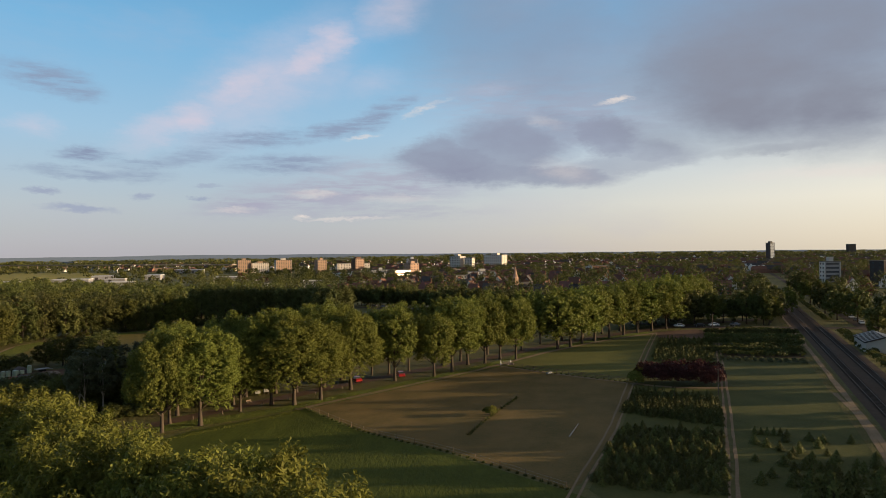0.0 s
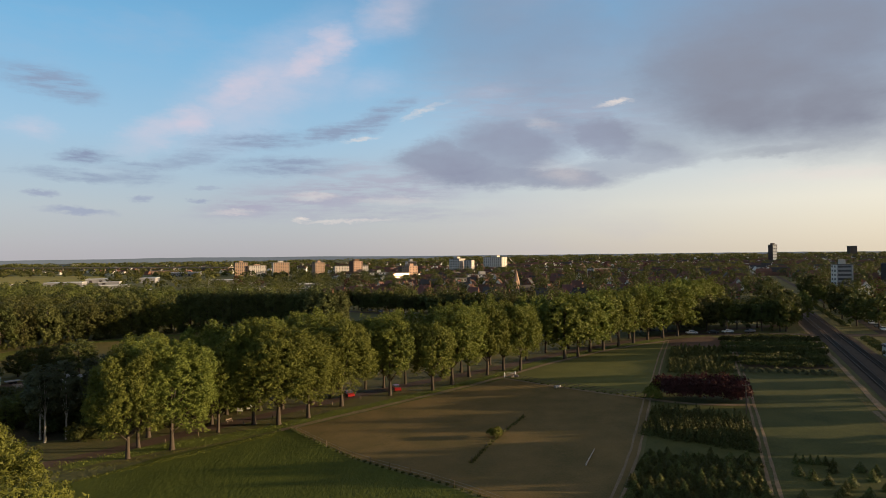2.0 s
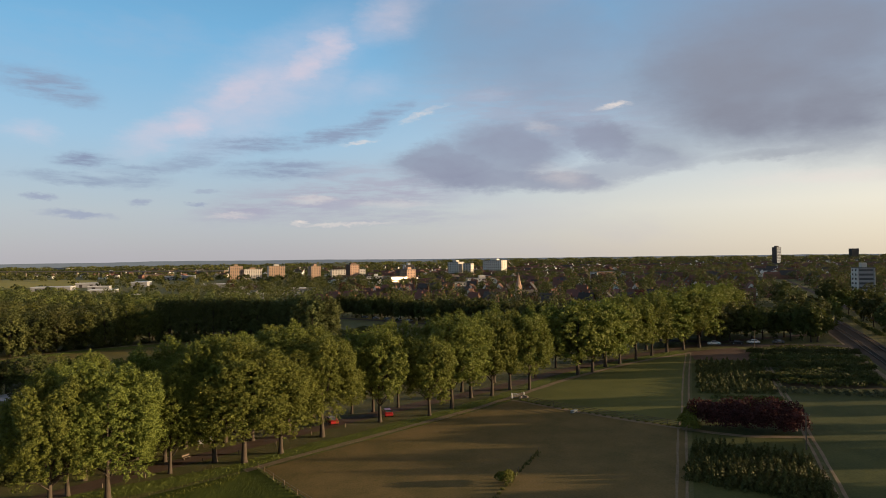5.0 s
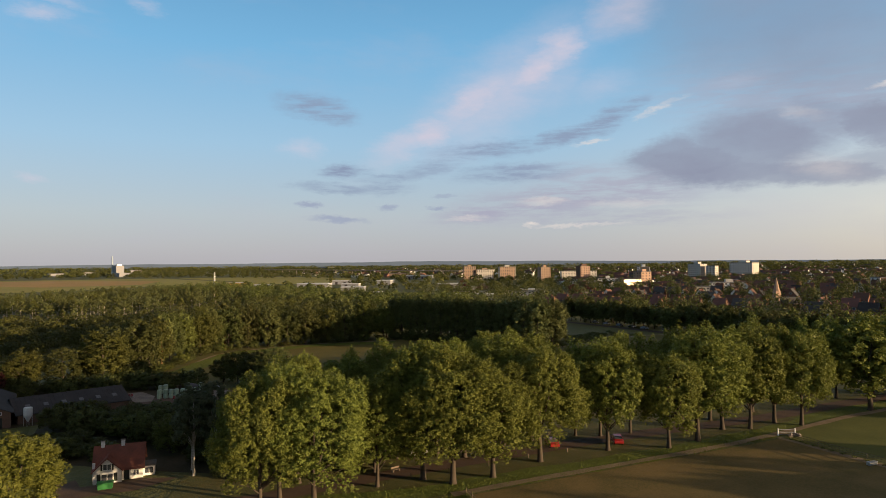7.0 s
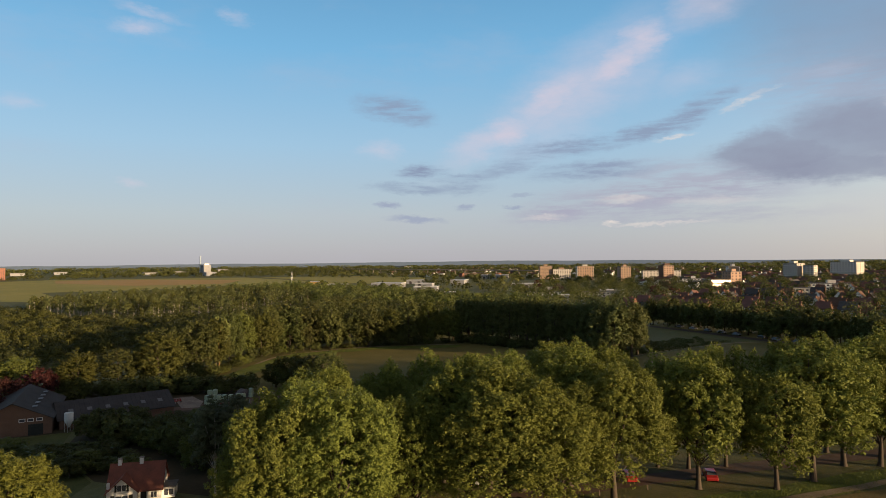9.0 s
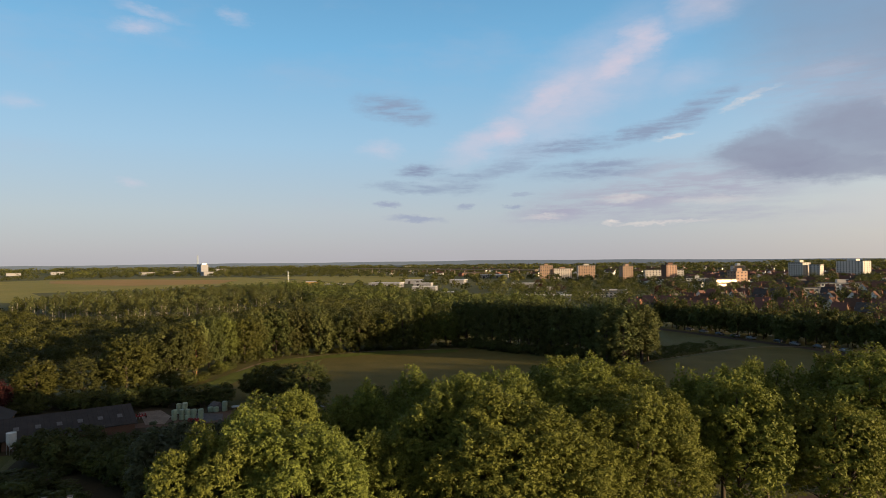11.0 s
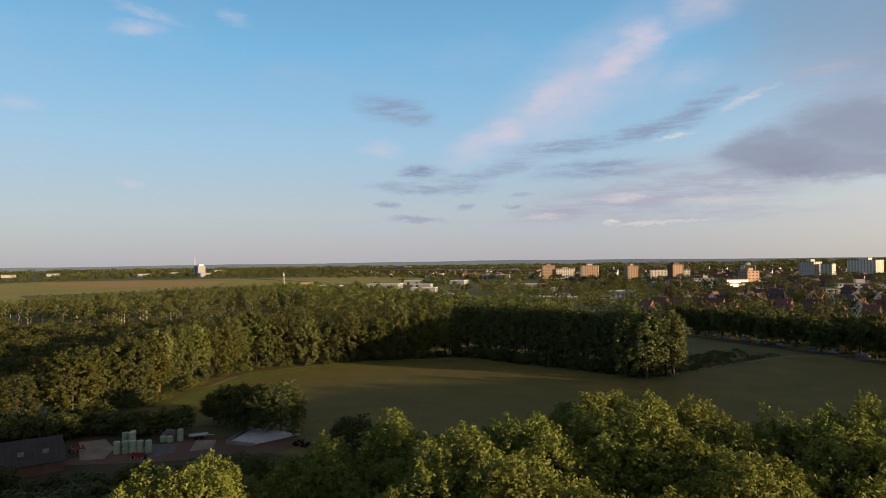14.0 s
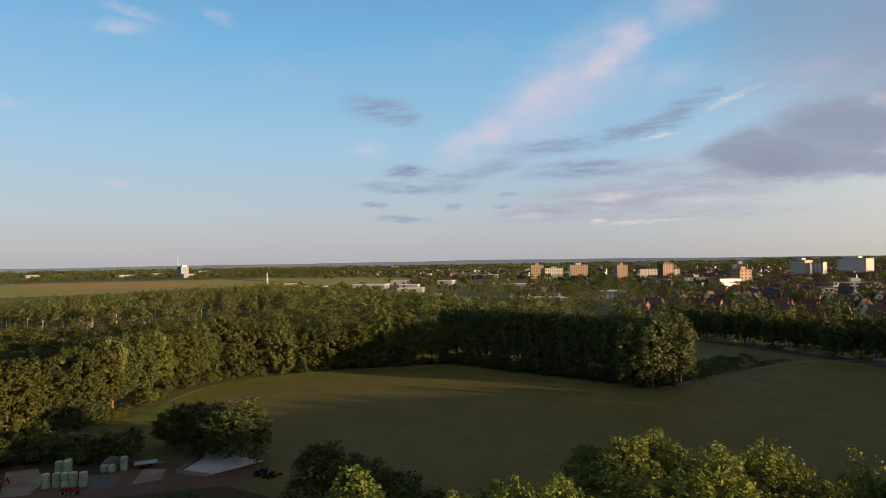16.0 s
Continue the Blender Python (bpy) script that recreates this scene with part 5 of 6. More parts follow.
fence("wooden_fence", FENCE2, 3.0, 1.25, (0.5, 0.85, 1.2), "weathered post and rail fence across the pasture", "wood", 0.05)
grass_row("fence_grass", FENCE2, 0.4, 0.3, 1600, "pale dry grass under the pasture fence", 82)
ribbon("fence_path", [(18.5, 186), (28, 174.8), (45.5, 158.6)], 0.9, 0.05, M["sand"], "bare sandy strip beside the fence", "path", 0.4)
grass_row("pasture_grass_row", [(4.4, 118.9), (9.4, 131.6), (16.5, 146.8)], 0.4, 0.45, 700, "broken row of tall grass in the pasture", 83)
fence("old_fence", [(4.4, 118.9), (9.4, 131.6), (16.5, 146.8)], 4.5, 1.0, (), "row of old leaning fence posts")
bush_block("lone_bush", [(9.4, 132.6), (9.9, 133.6), (8.9, 133.2)], 1.9, 0.95, 420, 0.3, "oak", "lone rounded bush in the pasture", 84)
grass_row("verge_weeds", [(-68, 119), (-56, 125), (-44, 134.5), (-32, 143), (-14, 160.0), (2, 174), (15, 187)], 1.0, 0.22, 3000, "weeds and tall grass along the avenue", 85, "lime")
grass_row("verge_grass", [(-66, 125), (-52, 133.5), (-38, 142.5), (-26, 152.5), (-12, 165), (3, 179), (15, 191.5)], 2.6, 0.26, 6500, "uneven green grass between the path and the lane", 89, "lime")
grass_row("meadow_edge_weeds", [(-64, 112), (-54, 121), (-45, 129), (-34, 139)], 1.2, 0.28, 1700, "nettles and tall grass at the meadow edge", 86, "oak")
grass_row("rail_verge_grass", [(rail_x(70, -2), 70), (rail_x(180, -2), 180), (rail_x(260, -2), 260)], 1.2, 0.22, 2600, "rough grass along the railway", 87)
log = thing("pale_log", "pale bare log lying in the pasture", "log")
part("log", rod(bmesh.new(), (22.3, 115.5, drop(22) + 0.14), (25.6, 123.5, drop(25) + 0.14), 0.14, 0.1, 8), M["bark_birch"], log)
trough = thing("water_trough", "small grey metal cattle trough beside the fence", "trough", pose(28.2, 173.6, drop(28.2), 0, 0, 40))
b = boxed(-0.9, -0.35, 0.1, 0.9, 0.35, 0.6, bevel=0.05)
part("basin", b, M["metal"], trough)
for sx in (-0.7, 0.7):
    part("leg", boxed(sx - 0.05, -0.3, 0, sx + 0.05, 0.3, 0.12), M["metal"], trough)
gate = thing("field_gate", "grey tubular field gate with white timber posts", "gate", pose(16.6, 189.0, drop(16.6), 0, 0, 20))
for sx in (0, 3.2):
    part("gate_post", boxed(sx - 0.1, -0.1, 0, sx + 0.1, 0.1, 1.4, bevel=0.02), M["wood_white"], gate)
for z in (0.3, 0.6, 0.9, 1.2):
    part("bar", rod(bmesh.new(), (0.1, 0, z), (3.1, 0, z), 0.03, 0.03, 6), M["metal"], gate)
pile = thing("stone_pile", "heap of pale stones beside the gate", "stones")
pr = random.Random(3)
for k in range(7):
    b = bmesh.new()
    bmesh.ops.create_icosphere(b, subdivisions=1, radius=pr.uniform(0.3, 0.55))
    for v in b.verts:
        v.co *= pr.uniform(0.8, 1.15)
    x, y = 19.2 + pr.uniform(-1.2, 1.2), 189.0 + pr.uniform(-0.7, 0.7)
    bmesh.ops.translate(b, vec=(x, y, drop(x) + 0.25), verts=b.verts)
    part("stone", b, M["concrete"], pile)


def utility_pole(x, y, h):
    t = thing("utility_pole", "slim wooden utility pole with a short crossbar", "pole", pose(x, y, drop(x)))
    part("pole", rod(bmesh.new(), (0, 0, -0.2), (0, 0, h), 0.13, 0.09, 8), M["wood"], t)
    part("crossbar", boxed(-0.7, -0.05, h - 0.5, 0.7, 0.05, h - 0.38), M["wood"], t)
    for sx in (-0.6, 0.6):
        part("insulator", rod(bmesh.new(), (sx, 0, h - 0.38), (sx, 0, h - 0.2), 0.05, 0.04, 6), M["wood_white"], t)


utility_pole(60.8, 143.1, 6.2)
utility_pole(104.2, 249.9, 6.5)

bush_block("railway_hedge", [(rail_x(yy, 14.6) + (k % 3 - 1) * 0.9, yy) for k, yy in enumerate(range(64, 236, 2))] + [(rail_x(yy, 14.5), yy) for yy in range(268, 420, 3)], 2.0, 1.5, 150, 0.5, "leaf_shaded", "dark overgrown hedge beside the railway", 88, "hedge")

# ---- railway: two tracks ----
ty, slope = np.array([RAIL_K, 1.0]) / math.hypot(RAIL_K, 1.0), math.degrees(math.atan(RAIL_K))
sleeper_me = bpy.data.meshes.new("sleeper")
b = boxed(-1.25, -0.13, 0, 1.25, 0.13, 0.12, bevel=0.02)
b.to_mesh(sleeper_me)
b.free()
sleeper_me.materials.append(M["sleeper"])
for off in (4.0, 9.0):
    t = tagged(new("railway_track"), "railway track with brown rails on pale sleepers", "railway", "tracks of the line")
    for side in (-0.75, 0.75):
        bm, prev = bmesh.new(), None
        for yy in list(range(40, 320, 20)) + [400, 520, 700, 1000]:
            x = rail_x(yy, off) + side * 0.916
            y2 = yy - side * 0.4
            row = [bm.verts.new((x + dx, y2, drop(x) + z)) for dx, z in ((-0.06, 0.2), (-0.06, 0.36), (0.06, 0.36), (0.06, 0.2))]
            if prev:
                for j in range(3):
                    bm.faces.new((prev[j], row[j], row[j + 1], prev[j + 1]))
            prev = row
        part("rail", bm, M["steel"], t)
    for k in range(140):
        yy = 90 + k * 1.15
        x = rail_x(yy, off)
        o = new("sleeper", sleeper_me)
        o.parent, o.matrix_basis = t, pose(x, yy, drop(x) + 0.10, 0, 0, -slope)


# ---- vehicles ----
CAR = {}


def car(kind, mat, label):
    t = thing("car", label, "car")
    side = [(-2.05, 0.35), (-2.1, 0.75), (-1.95, 0.9), (-1.5, 0.98), (-0.85, 1.42), (0.75, 1.45), (1.45, 1.02), (2.0, 0.9), (2.1, 0.6), (2.05, 0.35)]
    b = prism(bmesh.new(), side, "y", -0.85, 0.85)
    for v in b.verts:
        if v.co.z > 1.2:
            v.co.y *= 0.8
    bmesh.ops.bevel(b, geom=b.edges[:], offset=0.05, segments=1, affect="EDGES")
    part("body", b, M[mat], t)
    for sy in (-1, 1):
        g = bmesh.new()
        q = [(-1.2, 1.0), (-0.8, 1.36), (0.7, 1.38), (1.2, 1.02)]
        g.faces.new([g.verts.new((a, sy * (0.868 - (z - 1.0) * 0.40), z)) for a, z in q])
        part("side_window", g, M["glass"], t)
        for sx in (-1.3, 1.3):
            w = part("wheel", rod(bmesh.new(), (sx, sy * 0.68, 0.32), (sx, sy * 0.88, 0.32), 0.32, 0.32, 14), M["rubber"], t)
            part("rim", rod(bmesh.new(), (sx, sy * 0.87, 0.32), (sx, sy * 0.892, 0.32), 0.19, 0.17, 10), M["metal"], w)
    for a, b2 in (((0.80, 1.42), (1.42, 1.05)), ((-0.90, 1.40), (-1.46, 1.02))):
        g = bmesh.new()
        up = 0.035
        g.faces.new([g.verts.new((p[0], y, p[1] + up)) for p, y in ((a, -0.6), (a, 0.6), (b2, 0.72), (b2, -0.72))])
        part("windscreen", g, M["glass"], t)
    for sy in (-0.6, 0.6):
        part("headlight", boxed(2.02, sy - 0.15, 0.62, 2.12, sy + 0.15, 0.74), M["wood_white"], t)
    CAR[kind] = [t, False]


def park(kind, x, y, rz, label=None, group=""):
    m = pose(x, y, drop(x) + 0.06, 0, 0, rz)
    t, used = CAR[kind]
    if used:
        t = copy_thing(t, m)
    else:
        t.matrix_basis = m
        CAR[kind][1] = True
    tagged(t, label or "", group=group)


car("red", "red_paint", "small red hatchback on the lane")
car("grey", "paint", "parked car at the roadside")
car("white", "wood_white", "white car parked beside the street")
park("red", -23.4, 171.8, 118)
park("red", -12.0, 176.9, 105, "small red hatchback in a gap between trees")
pr = random.Random(21)
for k in range(16):
    yy = 258 + k * 9.5 + pr.uniform(-2, 2)
    park(pr.choice(("grey", "grey", "white")), rail_x(yy, 25.4), yy, 90 - slope + pr.uniform(-2, 2), None, "cars parked along the railway street")
for k in range(9):
    f = k / 8
    park("grey", -46 + f * 60 + pr.uniform(-2, 2), 408 - f * 62 + pr.uniform(-1, 1) + 4, -46, None, "cars parked behind the hay field")
for k, (x, y) in enumerate([(104, 262), (110, 262.5), (118, 261), (96, 262.5)]):
    park(("grey", "white")[k % 2], x, y, pr.uniform(-20, 20), None, "cars parked at the crossing")


def board(x, y, rz):
    t = thing("notice_board", "white notice board on two posts under the trees", "board", pose(x, y, drop(x), 0, 0, rz), "boards beside the lane")
    part("panel", boxed(-0.6, -0.03, 0.7, 0.6, 0.03, 1.6, bevel=0.01), M["wood_white"], t)
    for sx in (-0.5, 0.5):
        part("post", boxed(sx - 0.05, -0.05, 0, sx + 0.05, 0.02, 0.72), M["wood"], t)


board(-45.6, 157.4, 5)
board(-44.0, 159.2, 5)
bench = thing("park_bench", "weathered wooden bench beside the lane", "bench", pose(-45.6, 150.4, drop(-45.6), 0, 0, 60))
part("seat", boxed(-0.8, -0.2, 0.4, 0.8, 0.2, 0.46, bevel=0.01), M["wood"], bench)
part("backrest", boxed(-0.8, 0.2, 0.55, 0.8, 0.26, 0.85, bevel=0.01), M["wood"], bench)
for sx in (-0.6, 0.6):
    part("leg", boxed(sx - 0.05, -0.2, 0, sx + 0.05, 0.26, 0.4), M["wood"], bench)
for x, y in [(-53.5, 137.0), (-48.6, 141.0), (-42, 148.4), (-37, 152.6), (-31.5, 157.5), (-26, 163.5), (-60.5, 128.0), (-20, 168.5)]:
    bo = thing("bollard", "low weathered wooden bollard at the lane", "bollard", pose(x, y, drop(x)), "bollards along the lane")
    part("post", rod(bmesh.new(), (0, 0, 0), (0, 0, 0.75), 0.08, 0.075, 8), M["wood"], bo)


# ---- buildings ----
def window(parent, m, w, h, frame_mat="wood_white", cross=True):
    """A window with frame, glass and glazing bars; m sets its middle, x along the wall, -y outwards."""
    f = part("window", boxed(-w / 2, -0.06, -h / 2, w / 2, 0.04, h / 2), M[frame_mat], parent)
    f.matrix_basis = m
    cols = 2 if cross else 1
    pw = (w - 0.1 * (cols + 1)) / cols
    for c in range(cols):
        x0 = -w / 2 + 0.1 + c * (pw + 0.1)
        part("pane", boxed(x0, -0.075, -h / 2 + 0.1, x0 + pw, -0.062, h / 2 - 0.1), M["glass"], f)
    return f


def gable_roof(bm, x0, x1, y0, y1, eave, ridge, along, over=0.35, thick=0.22):
    """Two thick slopes with an overhang; the ridge runs along x or y."""
    if along == "x":
        a0, a1, c0, c1, axis = y0 - over, y1 + over, x0 - over, x1 + over, "x"
    else:
        a0, a1, c0, c1, axis = x0 - over, x1 + over, y0 - over, y1 + over, "y"
    mid = (a0 + a1) / 2
    drop_e = (ridge - eave) / ((a1 - a0) / 2 - over) * over
    out = [(a0, eave - drop_e), (mid, ridge), (a1, eave - drop_e), (a1, eave - drop_e + thick), (mid, ridge + thick), (a0, eave - drop_e + thick)]
    return prism(bm, out, axis, c0, c1)


def gable_walls(bm, x0, x1, y0, y1, eave, ridge, along):
    if along == "x":
        return prism(bm, [(y0, 0), (y1, 0), (y1, eave), ((y0 + y1) / 2, ridge), (y0, eave)], "x", x0, x1)
    return prism(bm, [(x0, 0), (x1, 0), (x1, eave), ((x0 + x1) / 2, ridge), (x0, eave)], "y", y0, y1)


cot = thing("cottage", "white cottage with a red tiled roof and dark shutters", "house", pose(-90.8, 130.8, drop(-90.8), 0, 0, 41.4) @ Matrix.Diagonal((0.9, 0.9, 0.82, 1)))
part("wall", gable_walls(bmesh.new(), 0, 8.2, 1.2, 7.6, 2.5, 6.3, "x"), M["render_white"], cot, "white rendered wall")
part("gable_wall", gable_walls(bmesh.new(), 0.0, 4.7, 0, 4.4, 2.6, 5.0, "y"), M["render_white"], cot, "white front gable")
part("roof", gable_roof(bmesh.new(), 0, 8.2, 1.2, 7.6, 2.5, 6.3, "x"), M["tile_cottage"], cot, "steep red tiled roof")
part("gable_roof", gable_roof(bmesh.new(), 0.0, 4.7, -0.05, 4.2, 2.6, 5.0, "y", 0.3), M["tile_cottage"], cot, "red tiled gable roof")
for x in (1.2, 4.6):
    ch = part("chimney", boxed(x - 0.3, 4.1, 5.6, x + 0.3, 4.7, 7.3, bevel=0.03), M["render_white"], cot, "white chimney stack")
    part("chimney_cap", boxed(x - 0.36, 4.04, 7.3, x + 0.36, 4.76, 7.42), M["concrete"], ch)
ch = part("chimney", boxed(-0.25, 1.3, 2.4, 0.2, 1.8, 3.9, bevel=0.03), M["render_white"], cot, "small white chimney")
window(cot, pose(2.35, -0.03, 3.35), 1.5, 1.25)
for sx in (1.45, 3.25):
    part("shutter", boxed(sx - 0.17, -0.09, 2.7, sx + 0.17, -0.03, 3.95), M["wood_dark"], cot, "dark shutter")
window(cot, pose(2.35, -0.03, 1.3), 2.0, 1.5)
for sx in (0.95, 3.75):
    part("shutter", boxed(sx - 0.28, -0.09, 0.5, sx + 0.28, -0.03, 2.1), M["wood_dark"], cot, "dark shutter")
part("door", boxed(5.0, 1.12, 0.0, 5.9, 1.19, 2.05), M["wood_dark"], cot, "dark front door")
window(cot, pose(7.05, 1.17, 1.35), 1.1, 1.2)
part("annex", boxed(8.2, 2.2, 0, 10.2, 5.2, 2.1), M["render_white"], cot, "low white annex")
part("annex_roof", boxed(8.15, 2.0, 2.1, 10.4, 5.4, 2.28), M["roof_flat"], cot)
window(cot, pose(9.2, 2.17, 1.2), 1.6, 1.3)
bin_ = thing("garden_skip", "green plastic container in front of the cottage", "container", pose(-87.6, 130.4, drop(-87.6), 0, 0, 41))
part("tub", prism(bmesh.new(), [(-1.0, 0), (1.0, 0), (1.2, 1.0), (-1.2, 1.0)], "y", -0.6, 0.6), M["green_paint"], bin_)
part("rim", boxed(-1.25, -0.65, 1.0, 1.25, 0.65, 1.07), M["green_paint"], bin_)
draped("cottage_yard", [(-97, 126), (-90, 124), (-82, 131), (-80, 138), (-86, 136), (-92, 129.5), (-96, 132)], 0.045, M["lane"], "brown earth drive before the cottage", "drive")

farm = thing("brick_barn", "large brick barn with a dark sheeted roof", "barn", pose(-152.5, 144.0, drop(-152), 0, 0, 52) @ Matrix.Diagonal((1, 1, 0.78, 1)))
part("wall", gable_walls(bmesh.new(), 0, 14.5, 0, 24, 4.6, 9.2, "y"), M["brick_brown"], farm)
part("roof", gable_roof(bmesh.new(), 0, 14.5, 0, 24, 4.6, 9.2, "y", 0.5), M["fibre"], farm)
for x in (3.0, 11.5):
    part("barn_door", boxed(x - 1.4, -0.08, 0, x + 1.4, -0.02, 3.2), M["wood_dark"], farm)
for k in range(3):
    window(farm, pose(9.0 + k * 1.6, -0.03, 4.4), 1.2, 0.9, "wood_white", False)
for k in range(5):
    part("rooflight", boxed(10.4, 2.5 + k * 4.4, 7.32, 11.4, 4.3 + k * 4.4, 7.40), M["fibre_pale"], farm).rotation_euler = (0, radians(0), 0)
shed = thing("long_cattle_shed", "long low shed with a dark corrugated roof", "shed", pose(-144.3, 157.6, drop(-144), 0, 0, 62.4) @ Matrix.Diagonal((1, 1, 0.84, 1)))
part("wall", gable_walls(bmesh.new(), 0, 24, 0, 16, 2.6, 5.6, "x"), M["brick_brown"], shed)
bm = gable_roof(bmesh.new(), 0, 24, 0, 16, 2.6, 5.6, "x", 0.5)
part("roof", bm, M["fibre"], shed)
pitch = math.degrees(math.atan2(3.0, 8.0))
for k in range(24):
    part("sheet_rib", rod(bmesh.new(), (0.5 + k, -0.4, 2.70), (0.5 + k, 8.0, 5.85), 0.05, 0.05, 4), M["fibre"], shed)
for k in range(6):
    o = part("rooflight", boxed(-0.5, -0.75, 0, 0.5, 0.75, 0.05), M["fibre_pale"], shed, "pale rooflight panel")
    o.matrix_basis = pose(2.5 + k * 3.8, 3.2, 2.6 + 3.2 * 0.375 + 0.28, pitch, 0, 0)
hop = thing("feed_hopper", "pale feed hopper on steel legs beside the barn", "hopper", pose(-141.0, 157.6, drop(-141)))
part("drum", rod(bmesh.new(), (0, 0, 2.4), (0, 0, 4.2), 0.9, 0.9, 14), M["roof_white"], hop)
part("cone", rod(bmesh.new(), (0, 0, 1.0), (0, 0, 2.4), 0.15, 0.9, 14), M["roof_white"], hop)
for k in range(4):
    a = k * math.pi / 2 + 0.7
    part("leg", rod(bmesh.new(), (0.85 * math.cos(a), 0.85 * math.sin(a), 0), (0.85 * math.cos(a), 0.85 * math.sin(a), 2.6), 0.05, 0.05, 6), M["metal"], hop)

# farm yard
draped("farm_yard", [(-152, 186), (-138, 180), (-120, 190), (-104, 203), (-104, 212), (-122, 207), (-137, 203), (-152, 197)], 0.035, M["soil"], "muddy farm yard", "yard")
draped("yard_slab", [(-149.4, 192.4), (-136.4, 184), (-133, 186.5), (-137.5, 192), (-146, 196)], 0.05, M["concrete"], "pale concrete slab in the farm yard", "slab")
draped("dark_slab", [(-134.7, 196.8), (-127.7, 198.9), (-123.8, 194.7), (-125.6, 188.8)], 0.05, M["film_dark"], "dark dirty silage slab", "slab")
draped("pale_slab", [(-126.6, 202.6), (-121.4, 196.2), (-118.8, 199.7), (-122.8, 204.5)], 0.05, M["concrete"], "littered concrete slab in the farm yard", "slab")
BALE = []


def bale(x, y, z, rz):
    if not BALE:
        b = bmesh.new()
        rod(b, (0, 0, 0), (0, 0, 1.2), 0.64, 0.64, 18)
        bmesh.ops.bevel(b, geom=[e for e in b.edges if abs(e.verts[0].co.z - e.verts[1].co.z) < 0.01], offset=0.12, segments=2, affect="EDGES")
        rb = random.Random(2)
        for v in b.verts:
            v.co += Vector((rb.uniform(-0.03, 0.03), rb.uniform(-0.03, 0.03), 0))
        t = thing("silage_bale", "round bale wrapped in pale green film", "bale", None, "bales in the farm yard")
        part("wrap", b, M["wrap"], t)
        BALE.append(t)
        t.matrix_basis = pose(x, y, drop(x) + 0.05 + z, 0, 0, rz)
    else:
        copy_thing(BALE[0], pose(x, y, drop(x) + 0.05 + z, 0, 0, rz))


for x, y, n in [(-133.6, 189.6, 2), (-132.3, 190.6, 2), (-131.0, 191.2, 2), (-129.9, 191.9, 2), (-128.4, 192.6, 2), (-138.4, 195.0, 2), (-137.2, 195.6, 2), (-137.9, 196.4, 2), (-132.2, 199.2, 1), (-130.9, 199.7, 1), (-129.6, 201.2, 2)]:
    for k in range(n):
        bale(x + 0.05 * k, y, 1.2 * k, 31 * k + x * 7)
clamp = thing("silage_clamp", "low silage heap under white film", "silage heap")
bm = bmesh.new()
gx, gy = 12, 10
vs = []
for j in range(gy):
    for i in range(gx):
        u, v = i / (gx - 1), j / (gy - 1)
        p = Vector((-118.4, 203.2)).lerp(Vector((-112.5, 204.0)), u).lerp(Vector((-122.5, 214.8)).lerp(Vector((-108.6, 214.2)), u), v)
        edge = min(u, 1 - u, v, 1 - v)
        vs.append(bm.verts.new((p.x, p.y, drop(p.x) + 0.15 + 0.95 * min(1, edge * 4.5) + 0.12 * noise.noise((p.x * 0.5, p.y * 0.5, 1)))))
for j in range(gy - 1):
    for i in range(gx - 1):
        f = bm.faces.new((vs[j * gx + i], vs[j * gx + i + 1], vs[(j + 1) * gx + i + 1], vs[(j + 1) * gx + i]))
        f.smooth = True
part("cover_film", bm, M["film"], clamp, "white plastic cover film")
for (x0, y0), (x1, y1) in (((-118.7, 203.0), (-112.3, 203.8)), ((-118.7, 203.0), (-122.9, 215.0))):
    part("side_wall", prism(bmesh.new(), [(x0, y0), (x1, y1), (x1 + 0.2, y1 + 0.25), (x0 + 0.2, y0 + 0.25)], "z", drop(x0) - 0.1, drop(x0) + 0.75), M["concrete"], clamp)
tarp = thing("tarpaulin_heap", "dark heap under black film", "heap")
b = bmesh.new()
bmesh.ops.create_icosphere(b, subdivisions=3, radius=1.0)
for v in b.verts:
    v.co = Vector((v.co.x * 2.3, v.co.y * 1.8, max(v.co.z, -0.05) * 2.2)) * (1 + 0.12 * noise.noise(v.co * 2))
bmesh.ops.translate(b, vec=(-132.6, 201.2, drop(-132)), verts=b.verts)
part("film", b, M["film_dark"], tarp)
trailer = thing("flat_trailer", "grey flatbed trailer in the farm yard", "trailer", pose(-127.2, 203.8, drop(-127) + 0.05, 0, 0, 50))
part("deck", boxed(-1.9, -0.95, 0.75, 1.9, 0.95, 0.95, bevel=0.03), M["metal"], trailer)
for sx, sy in ((-0.5, -0.8), (-0.5, 0.8), (0.5, -0.8), (0.5, 0.8)):
    part("wheel", rod(bmesh.new(), (sx, sy - 0.1, 0.38), (sx, sy + 0.1, 0.38), 0.38, 0.38, 12), M["rubber"], trailer)
part("drawbar", rod(bmesh.new(), (1.9, 0, 0.6), (3.1, 0, 0.5), 0.06, 0.06, 6), M["metal"], trailer)
